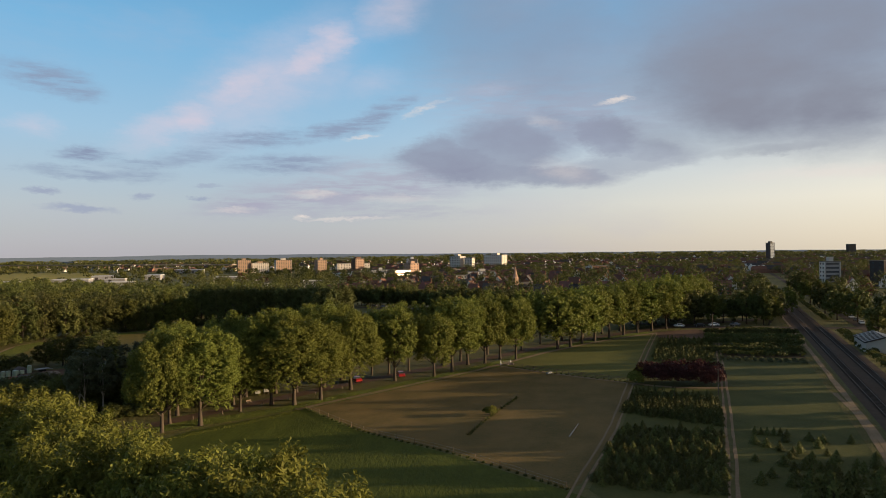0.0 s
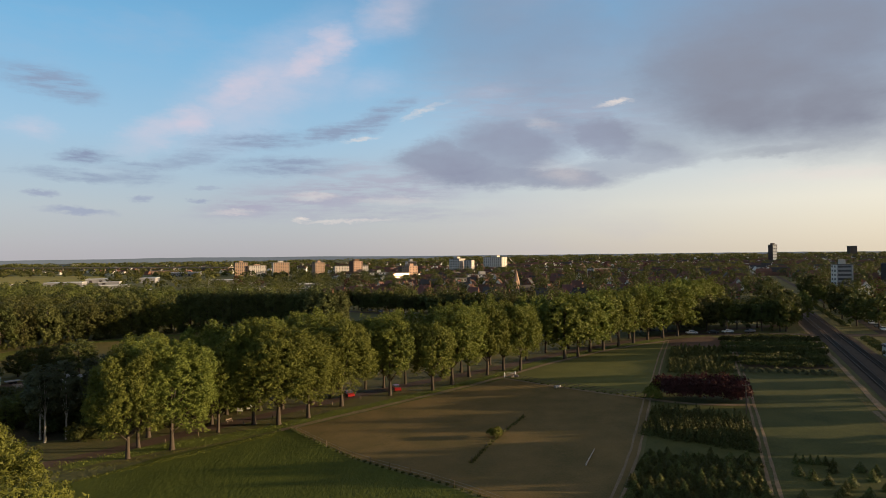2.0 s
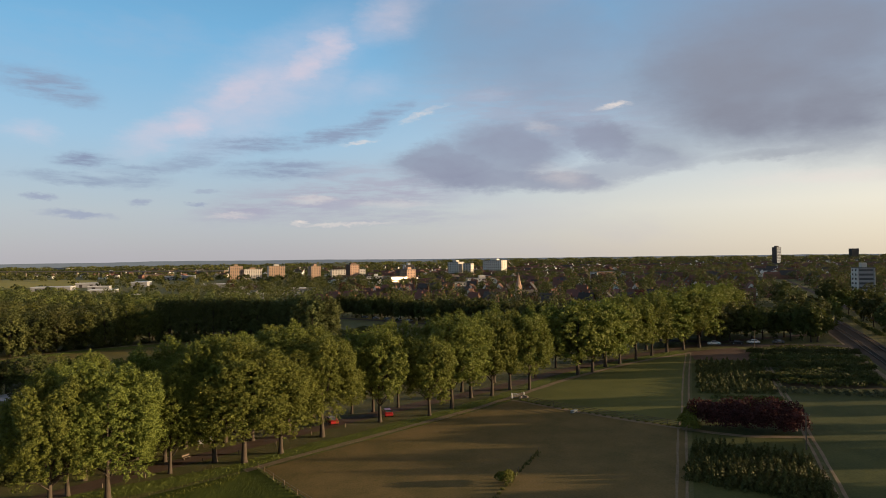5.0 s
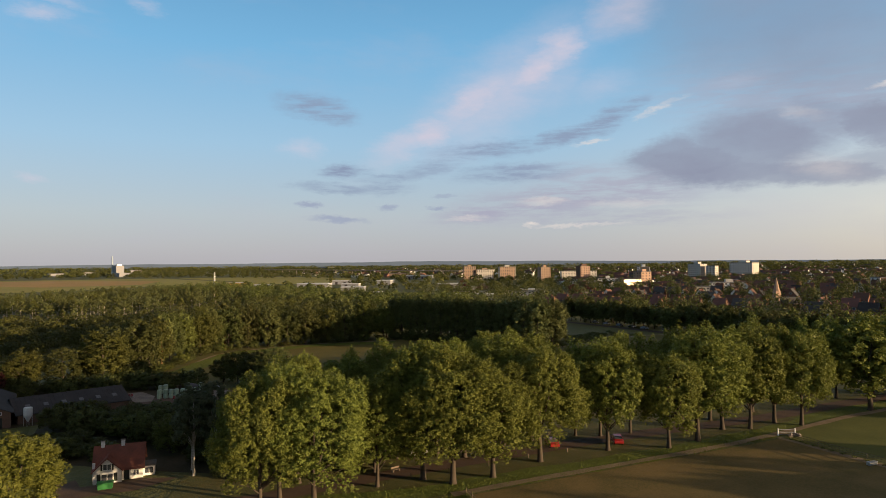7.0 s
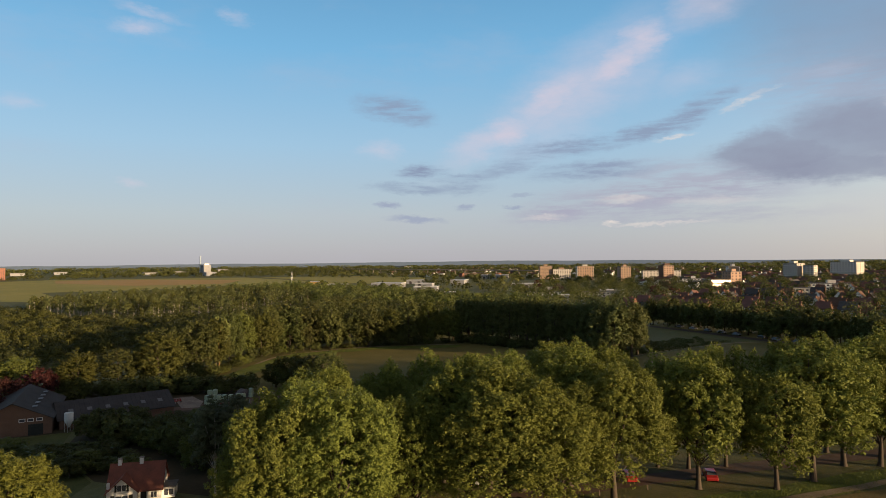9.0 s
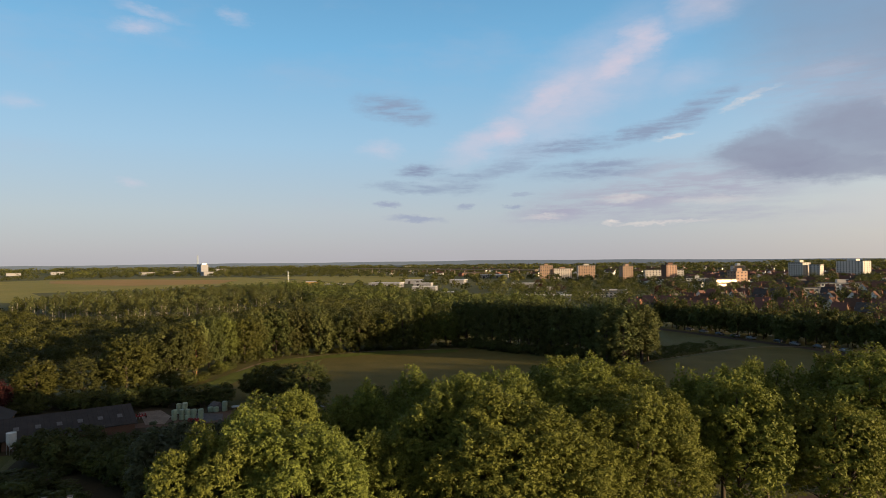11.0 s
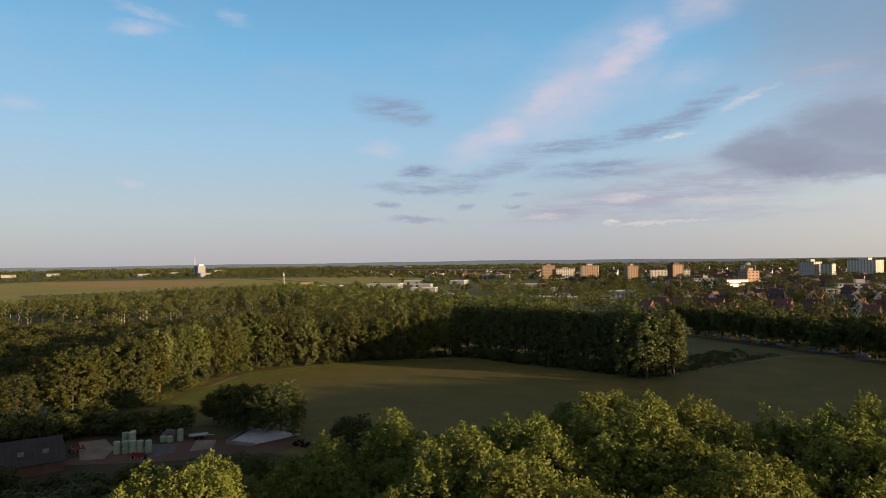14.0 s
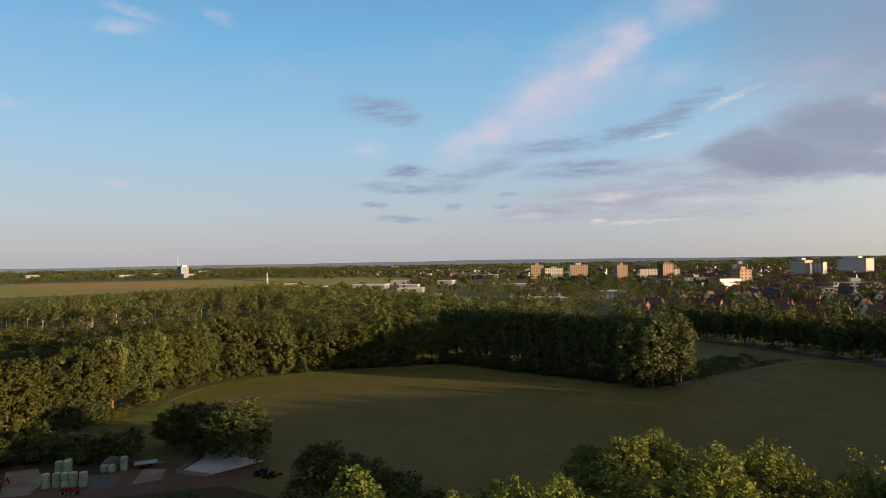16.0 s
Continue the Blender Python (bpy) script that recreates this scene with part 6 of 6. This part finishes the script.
for nm, lb, x, y, rz in (("farm_rake", "red farm implement with pale tines", -126.6, 188.9, 20), ("red_harrow", "folded red harrow beside the shed", -142.6, 187.6, 65)):
    t = thing(nm, lb, "farm machine", pose(x, y, drop(x) + 0.05, 0, 0, rz))
    part("frame", boxed(-1.2, -0.5, 0.55, 1.2, 0.5, 0.75, bevel=0.04), M["red_paint"], t)
    for sx in (-1.0, -0.35, 0.35, 1.0):
        part("upright", boxed(sx - 0.08, -0.55, 0.7, sx + 0.08, 0.5, 1.25, bevel=0.03), M["red_paint"], t)
        part("tine", rod(bmesh.new(), (sx, -0.5, 0.6), (sx, -0.75, 0.0), 0.04, 0.02, 6), M["metal"], t)
    for sy in (-1.25, 1.25):
        part("wheel", rod(bmesh.new(), (sy - 0.08, 0.3, 0.35), (sy + 0.08, 0.3, 0.35), 0.35, 0.35, 12), M["rubber"], t)
tyres = thing("tyre_heap", "heap of old tyres beside the silage", "tyres")
pr = random.Random(9)
for k in range(26):
    b = bmesh.new()
    bmesh.ops.create_cone(b, cap_ends=False, segments=10, radius1=0.36, radius2=0.36, depth=0.2)
    bmesh.ops.create_cone(b, cap_ends=False, segments=10, radius1=0.2, radius2=0.2, depth=0.2)
    x, y = -102.6 + pr.uniform(-2.2, 2.2), 207.8 + pr.uniform(-1.5, 1.5)
    bmesh.ops.transform(b, matrix=pose(x, y, drop(x) + 0.2 + pr.uniform(0, 0.5), pr.uniform(-25, 25), pr.uniform(-25, 25), 0), verts=b.verts)
    part("tyre", b, M["rubber"], tyres)
fence("yard_fence", [(-151.6, 197.4), (-144, 200), (-137, 202.8)], 2.5, 1.2, (0.6, 1.1), "wooden rail fence behind the farm yard", "wood", 0.04)

# low striped-roof building beyond the railway
wk = thing("striped_shed", "low shed with a dark roof of pale stripes", "shed", pose(133.5, 186.0, drop(133.5), 0, 0, 67))
part("wall", gable_walls(bmesh.new(), 0, 17, 0, 10, 3.0, 4.6, "x"), M["panel"], wk)
part("roof", gable_roof(bmesh.new(), 0, 17, 0, 10, 3.0, 4.6, "x", 0.4), M["fibre"], wk)
for k in range(8):
    part("roof_strip", rod(bmesh.new(), (1 + k * 2.15, -0.35, 3.13), (1 + k * 2.15, 4.95, 4.83), 0.11, 0.11, 4), M["roof_white"], wk)
    part("roof_strip", rod(bmesh.new(), (1 + k * 2.15, 10.35, 3.13), (1 + k * 2.15, 5.05, 4.83), 0.11, 0.11, 4), M["roof_white"], wk)
for k in range(3):
    window(wk, pose(3 + k * 5, -0.03, 1.6), 1.6, 1.2)


# ---- the town ----
HOUSES = []


def house(label, wall, roof, w, d, eave, ridge, along, floors=2):
    t = thing("house", label, "house")
    part("wall", gable_walls(bmesh.new(), -w / 2, w / 2, -d / 2, d / 2, eave, ridge, along), M[wall], t)
    part("roof", gable_roof(bmesh.new(), -w / 2, w / 2, -d / 2, d / 2, eave, ridge, along, 0.4), M[roof], t)
    part("chimney", boxed(w * 0.2 - 0.35, -0.35, ridge - 1.0, w * 0.2 + 0.35, 0.35, ridge + 1.1), M["brick"], t)
    for f in range(floors):
        for k in range(2):
            window(t, pose(-w / 4 + k * w / 2, -d / 2 - 0.02, 1.5 + f * 2.7), 1.5, 1.4, cross=False)
    if along == "y":
        window(t, pose(0, -d / 2 - 0.02, eave + (ridge - eave) * 0.35), 1.2, 1.2, cross=False)
    HOUSES.append([t, False])


house("red brick house with a red tiled roof", "brick", "tile_red", 8.0, 9.0, 5.4, 9.6, "x")
house("brown brick house with a grey tiled roof", "brick_brown", "tile_grey", 8.5, 9.0, 5.4, 9.4, "x")
house("brick house with a pale front gable", "render_white", "tile_red", 7.5, 10.0, 5.2, 10.0, "y")
house("brick gabled house with a dark roof", "brick", "tile_grey", 8.0, 10.0, 5.2, 10.2, "y")
house("low white house with a grey roof", "render_white", "tile_grey", 11.0, 8.0, 3.0, 6.6, "x", 1)
house("terraced brick house with a brown-red roof", "brick_brown", "tile_red", 6.5, 9.0, 5.6, 9.2, "x")


def place_house(k, x, y, rz):
    t, used = HOUSES[k]
    m = pose(x, y, drop(x), 0, 0, rz)
    if used:
        copy_thing(t, m)
    else:
        t.matrix_basis = m
        HOUSES[k][1] = True


pr = random.Random(77)
STREETS = [((-95, 520), (40, 470), 5), ((-90, 548), (50, 500), 0), ((-80, 590), (70, 545), 3), ((-75, 612), (80, 570), 2), ((-60, 655), (110, 610), 0),
           ((-50, 682), (120, 640), 1), ((-20, 735), (150, 690), 5), ((60, 440), (150, 400), 1), ((70, 470), (190, 420), 0), ((100, 520), (230, 470), 2),
           ((120, 560), (260, 510), 5), ((150, 620), (330, 560), 3), ((180, 680), (380, 610), 0), ((230, 330), (330, 290), 4), ((260, 420), (380, 350), 1),
           ((290, 480), (420, 420), 0), ((210, 760), (440, 690), 1), ((-40, 780), (200, 740), 0), ((330, 560), (520, 480), 5)]
for (x0, y0), (x1, y1), kind in STREETS:
    ln = math.hypot(x1 - x0, y1 - y0)
    rz = math.degrees(math.atan2(y1 - y0, x1 - x0))
    n = int(ln / 12)
    for i in range(n):
        if pr.random() < 0.14:
            continue
        f = (i + 0.5) / n
        x, y = x0 + (x1 - x0) * f + pr.uniform(-1, 1), y0 + (y1 - y0) * f + pr.uniform(-1, 1)
        if rail_x(y, -8) < x < rail_x(y, 30):
            continue
        place_house(kind if pr.random() < 0.6 else pr.randrange(6), x, y, rz + pr.choice((0, 0, 0, 180)) + pr.uniform(-3, 3))


def far_roofs(name, region, spacing, seed, label):
    """Far rows of gabled houses, too many to count."""
    rng = np.random.default_rng(seed)
    V, F, MI = [], [], []
    for x, y in scatter(region, spacing, seed, jitter=0.5):
        w, d, e, r = rng.uniform(8, 26), rng.uniform(8, 10), rng.uniform(4, 6), rng.uniform(7.5, 9.5)
        a = rng.choice((-0.35, -0.3, 1.25)) + rng.normal(scale=0.05)
        ca, sa = math.cos(a), math.sin(a)
        b = len(V)
        z = gz(x)
        for px, py, pz in [(-w / 2, -d / 2, 0), (w / 2, -d / 2, 0), (w / 2, d / 2, 0), (-w / 2, d / 2, 0), (-w / 2, -d / 2, e), (w / 2, -d / 2, e), (w / 2, d / 2, e), (-w / 2, d / 2, e), (-w / 2, 0, r), (w / 2, 0, r)]:
            V.append((x + px * ca - py * sa, y + px * sa + py * ca, z + pz))
        F += [(b, b + 1, b + 5, b + 4), (b + 1, b + 2, b + 6, b + 5), (b + 2, b + 3, b + 7, b + 6), (b + 3, b, b + 4, b + 7), (b + 4, b + 8, b + 7), (b + 5, b + 6, b + 9), (b + 4, b + 5, b + 9, b + 8), (b + 6, b + 7, b + 8, b + 9)]
        wl, rf = int(rng.choice((0, 1, 2, 2))), int(rng.choice((3, 3, 4)))
        MI += [wl] * 6 + [rf] * 2
    me = bpy.data.meshes.new(name)
    me.from_pydata(V, [], F)
    ob = link(name, me, [M[k] for k in ("brick", "brick_brown", "render_white", "tile_red", "tile_grey")])
    me.polygons.foreach_set("material_index", MI)
    return tagged(ob, label, "houses", kind="stuff")


far_roofs("far_houses", [(-60, 800), (230, 780), (460, 700), (560, 520), (900, 800), (1000, 1200), (600, 1500), (-100, 1500), (-180, 1000)], 34, 51, "rows of far brick houses with red roofs")
far_roofs("farther_houses", [(-1000, 1500), (-400, 1300), (600, 1500), (1100, 1200), (1700, 1700), (1500, 2600), (-1200, 2600)], 95, 52, "scattered houses far across the plain")
WIN = {}


def win_mesh(w, h, glass):
    key = (w, h, glass)
    if key not in WIN:
        me = bpy.data.meshes.new("window")
        b = boxed(-w / 2, -0.08, -h / 2, w / 2, 0.1, h / 2)
        b.to_mesh(me)
        b.free()
        me.materials.append(M[glass])
        WIN[key] = me
    return WIN[key]


def block(name, label, x, y, w, d, h, rz, wall, side, storeys, cols, side_cols, roof_box=0.3, ww=1.8, wh=1.35, glass="glass", category="apartment building", lean=0.0):
    """A flat-roofed block: front along x, end walls of their own, windows in storeys, plant room on the roof."""
    t = thing(name, label, category, pose(x, y, gz(x), 0, 0, rz))
    part("wall", boxed(-w / 2, -d / 2, 0, w / 2, d / 2, h), M[wall], t)
    for s in (-1, 1):
        part("end_wall", boxed(s * w / 2 - 0.15, -d / 2 - 0.2, 0, s * w / 2 + 0.25, d / 2 + 0.2, h + 0.2), M[side], t)
    part("roof", boxed(-w / 2 - 0.3, -d / 2 - 0.35, h, w / 2 + 0.3, d / 2 + 0.35, h + 0.5), M["roof_flat"], t)
    if roof_box:
        part("plant_room", boxed(-w * roof_box / 2, -d * 0.25, h + 0.5, w * roof_box / 2, d * 0.25, h + 3.2), M[side], t)
    sh = h / storeys
    for f in range(storeys):
        z = (f + 0.55) * sh
        for c in range(cols):
            o = new("window", win_mesh(ww, wh, glass))
            o.parent, o.matrix_basis = t, pose(-w / 2 + (c + 0.5) * w / cols, -d / 2 - 0.02, z, -lean)
        for c in range(side_cols):
            for s in (-1, 1):
                o = new("window", win_mesh(1.4, wh, glass))
                o.parent, o.matrix_basis = t, pose(s * (w / 2 + 0.26), -d / 2 + (c + 0.5) * d / side_cols, z, 0, 0, s * 90)
    return t


M["office_glass"] = material("office_glass", (0.24, 0.19, 0.14), (0.2, 0.16, 0.12), rough=0.26, metal=0.3, spec=0.7, scale=0.5, fine=3)
block("apartment_block", "orange brick apartment block with a flat roof", -403, 1302, 24, 14, 25.5, 28, "orange_brick", "orange_brick", 9, 6, 3)
block("low_apartment_block", "pale apartment block beside taller ones", -373, 1311, 34, 12, 19, 24, "panel", "orange_brick", 7, 8, 2)
block("apartment_block", "orange brick apartment block among trees", -311, 1251, 30, 14, 25, 28, "orange_brick", "panel", 9, 7, 3)
block("apartment_block", "orange brick apartment tower among trees", -213, 1119, 16, 16, 25, 32, "orange_brick", "orange_brick", 9, 4, 3)
# darker brick on the end walls stands for the tower's shaded side
block("apartment_block", "orange brick tower with roof masts, end walls browned for shade", -142, 1071, 16, 16, 26, 34, "orange_brick", "brick_brown", 9, 4, 3, 0.5)
block("low_apartment_block", "long pale block behind the towers", -165, 1180, 60, 12, 17, 20, "panel", "panel", 6, 12, 2, 0)
block("office_building", "white low office building", -93, 956, 26, 12, 9.5, 8, "render_white", "render_white", 3, 6, 2, 0.2, category="office")
block("glass_office", "tan office wing with windows catching the sun", -56, 819, 26, 14, 12, 46, "orange_brick", "orange_brick", 3, 8, 3, 0, 2.8, 2.2, "office_glass", "office", 4.6)
block("office_tower", "tan brick office tower", -42, 849, 14, 14, 19.5, 42, "orange_brick", "orange_brick", 6, 3, 3, 0.4, category="office")
block("slim_tower", "slim blue-grey tower behind the offices", -44, 909, 12, 12, 24.5, 20, "fibre", "metal", 8, 3, 3, 0.3, category="office")
block("apartment_block", "white apartment block with a tan end wall", 24, 1062, 20, 16, 25, -36, "panel", "panel", 9, 6, 3, 0.35)
block("apartment_block", "tan apartment block beside a white one", 43, 1050, 13, 12, 22, -24, "panel", "panel", 8, 3, 3, 0)
block("apartment_block", "long white apartment block with a bright end wall", 94, 1156, 36, 20, 24.5, -33, "panel", "panel", 9, 9, 3, 0.35)
block("school_building", "low grey flat-roofed building", 14, 700, 22, 12, 7.5, 8, "panel", "panel", 2, 6, 2, 0, category="school")
block("school_building", "low white flat-roofed building with pale bands", 45, 749, 34, 14, 9, 8, "render_white", "panel", 3, 9, 3, 0.2, category="school")
block("school_building", "long low white flat-roofed building among trees", -205, 691, 34, 14, 5.5, 10, "render_white", "panel", 2, 9, 3, 0, category="school")
block("school_building", "long low pale flat-roofed building among trees", -150, 700, 40, 14, 5, 6, "panel", "render_white", 2, 10, 3, 0, category="school")
block("office_building", "low white office building beside the towers", -130, 1000, 44, 14, 7, 12, "render_white", "render_white", 2, 9, 3, 0, category="office")
block("school_building", "low flat-roofed building behind the houses", 0, 735, 46, 14, 6, 8, "panel", "render_white", 2, 10, 3, 0, category="school")
block("low_apartment_block", "brown brick flats with a bright end", 180, 752, 24, 12, 11.5, 24, "brick_brown", "panel", 4, 6, 2, 0)
block("tower_block", "tall dark tower block on the horizon", 662, 1303, 11, 11, 39, 20, "steel_blue", "fibre", 13, 4, 4, 0.5)
block("tower_block", "far tower above the town", 1612, 2544, 27, 20, 40, 0, "fibre", "fibre", 12, 6, 3, 0)
block("apartment_block", "grey banded apartment block with a tan end wall", 248, 413, 9, 8, 20.5, -10, "pale_cladding", "panel", 8, 1, 2, 0.3, 7.5, 1.2)
block("apartment_block", "blue-grey block at the town's edge", 322, 470, 14, 11, 19, 15, "fibre", "fibre", 6, 3, 2, 0)
church = thing("church", "small brick church with a pointed spire", "church", pose(56, 500, gz(56), 0, 0, 30))
part("nave", gable_walls(bmesh.new(), 2, 16, -4, 4, 4.5, 8, "x"), M["brick_brown"], church)
part("roof", gable_roof(bmesh.new(), 2, 16, -4, 4, 4.5, 8, "x", 0.4), M["tile_grey"], church)
tw = part("tower", boxed(-1.7, -1.7, 0, 1.7, 1.7, 12), M["orange_brick"], church)
part("spire", rod(bmesh.new(), (0, 0, 12), (0, 0, 20.5), 2.0, 0.05, 8), M["orange_brick"], tw)

# warehouses and works to the left of the town
def warehouse(x, y, w, d, h, rz, label, wall="panel", roof="roof_white"):
    t = thing("warehouse", label, "warehouse", pose(x, y, gz(x), 0, 0, rz), "warehouses of the estate")
    part("wall", boxed(-w / 2, -d / 2, 0, w / 2, d / 2, h), M[wall], t)
    part("roof", boxed(-w / 2 - 0.3, -d / 2 - 0.3, h, w / 2 + 0.3, d / 2 + 0.3, h + 0.6), M[roof], t)
    for k in range(max(1, int(w / 14))):
        part("door", boxed(-w / 2 + 5 + k * 14, -d / 2 - 0.1, 0, -w / 2 + 9 + k * 14, -d / 2 - 0.02, 4.2), M["fibre"], t)


for x, y, w, d, h in [(-508, 882, 46, 26, 6), (-534, 1013, 30, 24, 6), (-448, 1000, 22, 30, 7), (-521, 1325, 56, 30, 7), (-572, 843, 28, 16, 5), (-353, 654, 14, 10, 3), (-330, 714, 24, 14, 3), (-180, 637, 28, 14, 5), (-400, 800, 30, 18, 5), (-460, 905, 26, 14, 5), (-300, 900, 40, 16, 6), (-240, 800, 24, 12, 5), (-150, 740, 26, 12, 5), (-205, 655, 16, 10, 4)]:
    warehouse(x, y, w, d, h, 12 + (x % 7), "low warehouse with a white sheet roof", "pale_cladding")
warehouse(-633, 1476, 60, 30, 8, 10, "low brown brick factory hall", "orange_brick", "roof_flat")
warehouse(-657, 899, 26, 14, 6, 20, "yellow warehouse at the estate's edge", "stubble", "roof_white")
for x, y, w in [(-1692, 2920, 120), (-2231, 1476, 95), (-2180, 1303, 55), (-1786, 1605, 34), (-2068, 2064, 60), (-1700, 1420, 40)]:
    warehouse(x, y, w, 40, 9, -30, "far pale works building across the plain", "pale_cladding", "roof_flat")
block("brick_block", "orange brick block far across the plain", -1668, 973, 20, 16, 29, -20, "brick", "brick", 10, 5, 3, 0)
plant_ = thing("power_plant", "pale power plant with a slim chimney", "power plant", pose(-1474, 1430, gz(-1474), 0, 0, -30))
part("boiler_house", boxed(-14, -10, 0, 20, 10, 31), M["pale_cladding"], plant_)
part("roof_house", boxed(2, -6, 31, 14, 6, 35), M["metal"], plant_)
part("boiler_annex", boxed(-30, -12, 0, -14, 12, 13), M["metal"], plant_)
part("turbine_hall", boxed(20, -14, 0, 70, 14, 11), M["pale_cladding"], plant_)
part("chimney", rod(bmesh.new(), (-10, -13, 0), (-10, -13, 58), 2.4, 1.7, 14), M["steel_blue"], plant_)
mast = thing("lattice_mast", "slim grey lattice mast above the wood", "mast", pose(-640, 822, gz(-640)))
for sx, sy in ((-1, -1), (1, -1), (1, 1), (-1, 1)):
    part("leg", rod(bmesh.new(), (sx * 1.3, sy * 1.3, 0), (sx * 0.5, sy * 0.5, 24), 0.2, 0.16, 5), M["metal"], mast)
for k in range(9):
    z, r = 1 + k * 2.6, 1.3 - 0.8 * (1 + k * 2.6) / 24
    part("brace", rod(bmesh.new(), (-r, -r, z), (r * 0.92, -r * 0.92, z + 2.4), 0.1, 0.1, 4), M["metal"], mast)
    part("brace", rod(bmesh.new(), (r, -r, z), (r * 0.92, r * 0.92, z + 2.4), 0.1, 0.1, 4), M["metal"], mast)
via = thing("motorway_viaduct", "long pale motorway viaduct on piers", "bridge")
pa, pb = Vector((-1250, 1800, 0)), Vector((-480, 1480, 0))
u = (pb - pa).normalized()
s = Vector((-u.y, u.x, 0)) * 8
b = bmesh.new()
for zz in (7.5,):
    lo = [b.verts.new(p + q + Vector((0, 0, zz))) for p, q in ((pa, -s), (pb, -s), (pb, s), (pa, s))]
    hi = [b.verts.new(p + q + Vector((0, 0, zz + 2.0))) for p, q in ((pa, -s), (pb, -s), (pb, s), (pa, s))]
    b.faces.new(lo)
    b.faces.new(hi)
    for i in range(4):
        b.faces.new((lo[i], lo[(i + 1) % 4], hi[(i + 1) % 4], hi[i]))
bmesh.ops.recalc_face_normals(b, faces=b.faces)
part("deck", b, M["concrete"], via)
for k in range(22):
    c = pa.lerp(pb, (k + 0.5) / 22)
    part("pier", rod(bmesh.new(), (c.x, c.y, gz(c.x)), (c.x, c.y, 7.5), 1.6, 1.6, 8), M["concrete"], via)

# open fields of the plain
draped("plain_meadow", [(-620, 470), (-870, 590), (-800, 700), (-810, 870), (-700, 930), (-650, 1000), (-1180, 1280), (-1500, 1000), (-1500, 560), (-900, 420)], 0.3, M["green_field"], "wide green field on the plain", "field")
draped("plain_stubble", [(-960, 800), (-880, 920), (-1000, 1090), (-1290, 1060), (-1400, 940), (-1240, 840)], 0.5, M["stubble"], "orange-brown stubble field on the plain", "field")
draped("mid_meadow", [(-620, 980), (-560, 1080), (-700, 1350), (-950, 1450), (-1150, 1300)], 0.4, M["green_field"], "yellow-green field beyond the wood", "field")
draped("rough_plot", [(-48, 304), (-41, 322), (-27.8, 341.5), (-15.7, 357), (-30, 372), (-50, 350), (-58, 325)], 0.04, M["verge"], "rough weedy plot beside the poplars", "plot")
ribbon("plot_path", [(-50, 303), (-40, 322), (-28, 340), (-15, 356), (2, 362)], 1.2, 0.07, M["sand"], "sandy path round the rough plot", "path", 0.3)
ribbon("wood_path", [(-168, 240), (-176, 262), (-175, 275), (-160, 300), (-140, 314), (-124, 323)], 1.5, 0.06, M["sand"], "sandy path along the wood's edge", "path", 0.3)
bush_block("plot_scrub", scatter([(-52, 306), (-43, 316), (-36, 330), (-24, 346), (-30, 366), (-48, 352), (-56, 330)], 3.4, 19, lambda x, y: random.Random(int(x * 13 + y * 7)).random() < 0.62), 1.3, 1.7, 150, 0.42, "leaf_shaded", "dark low scrub in the rough plot", 90)
grass_row("plot_weeds", [(-50, 308), (-40, 325), (-28, 345), (-20, 360)], 3.0, 0.5, 2500, "weeds in the rough plot", 91)
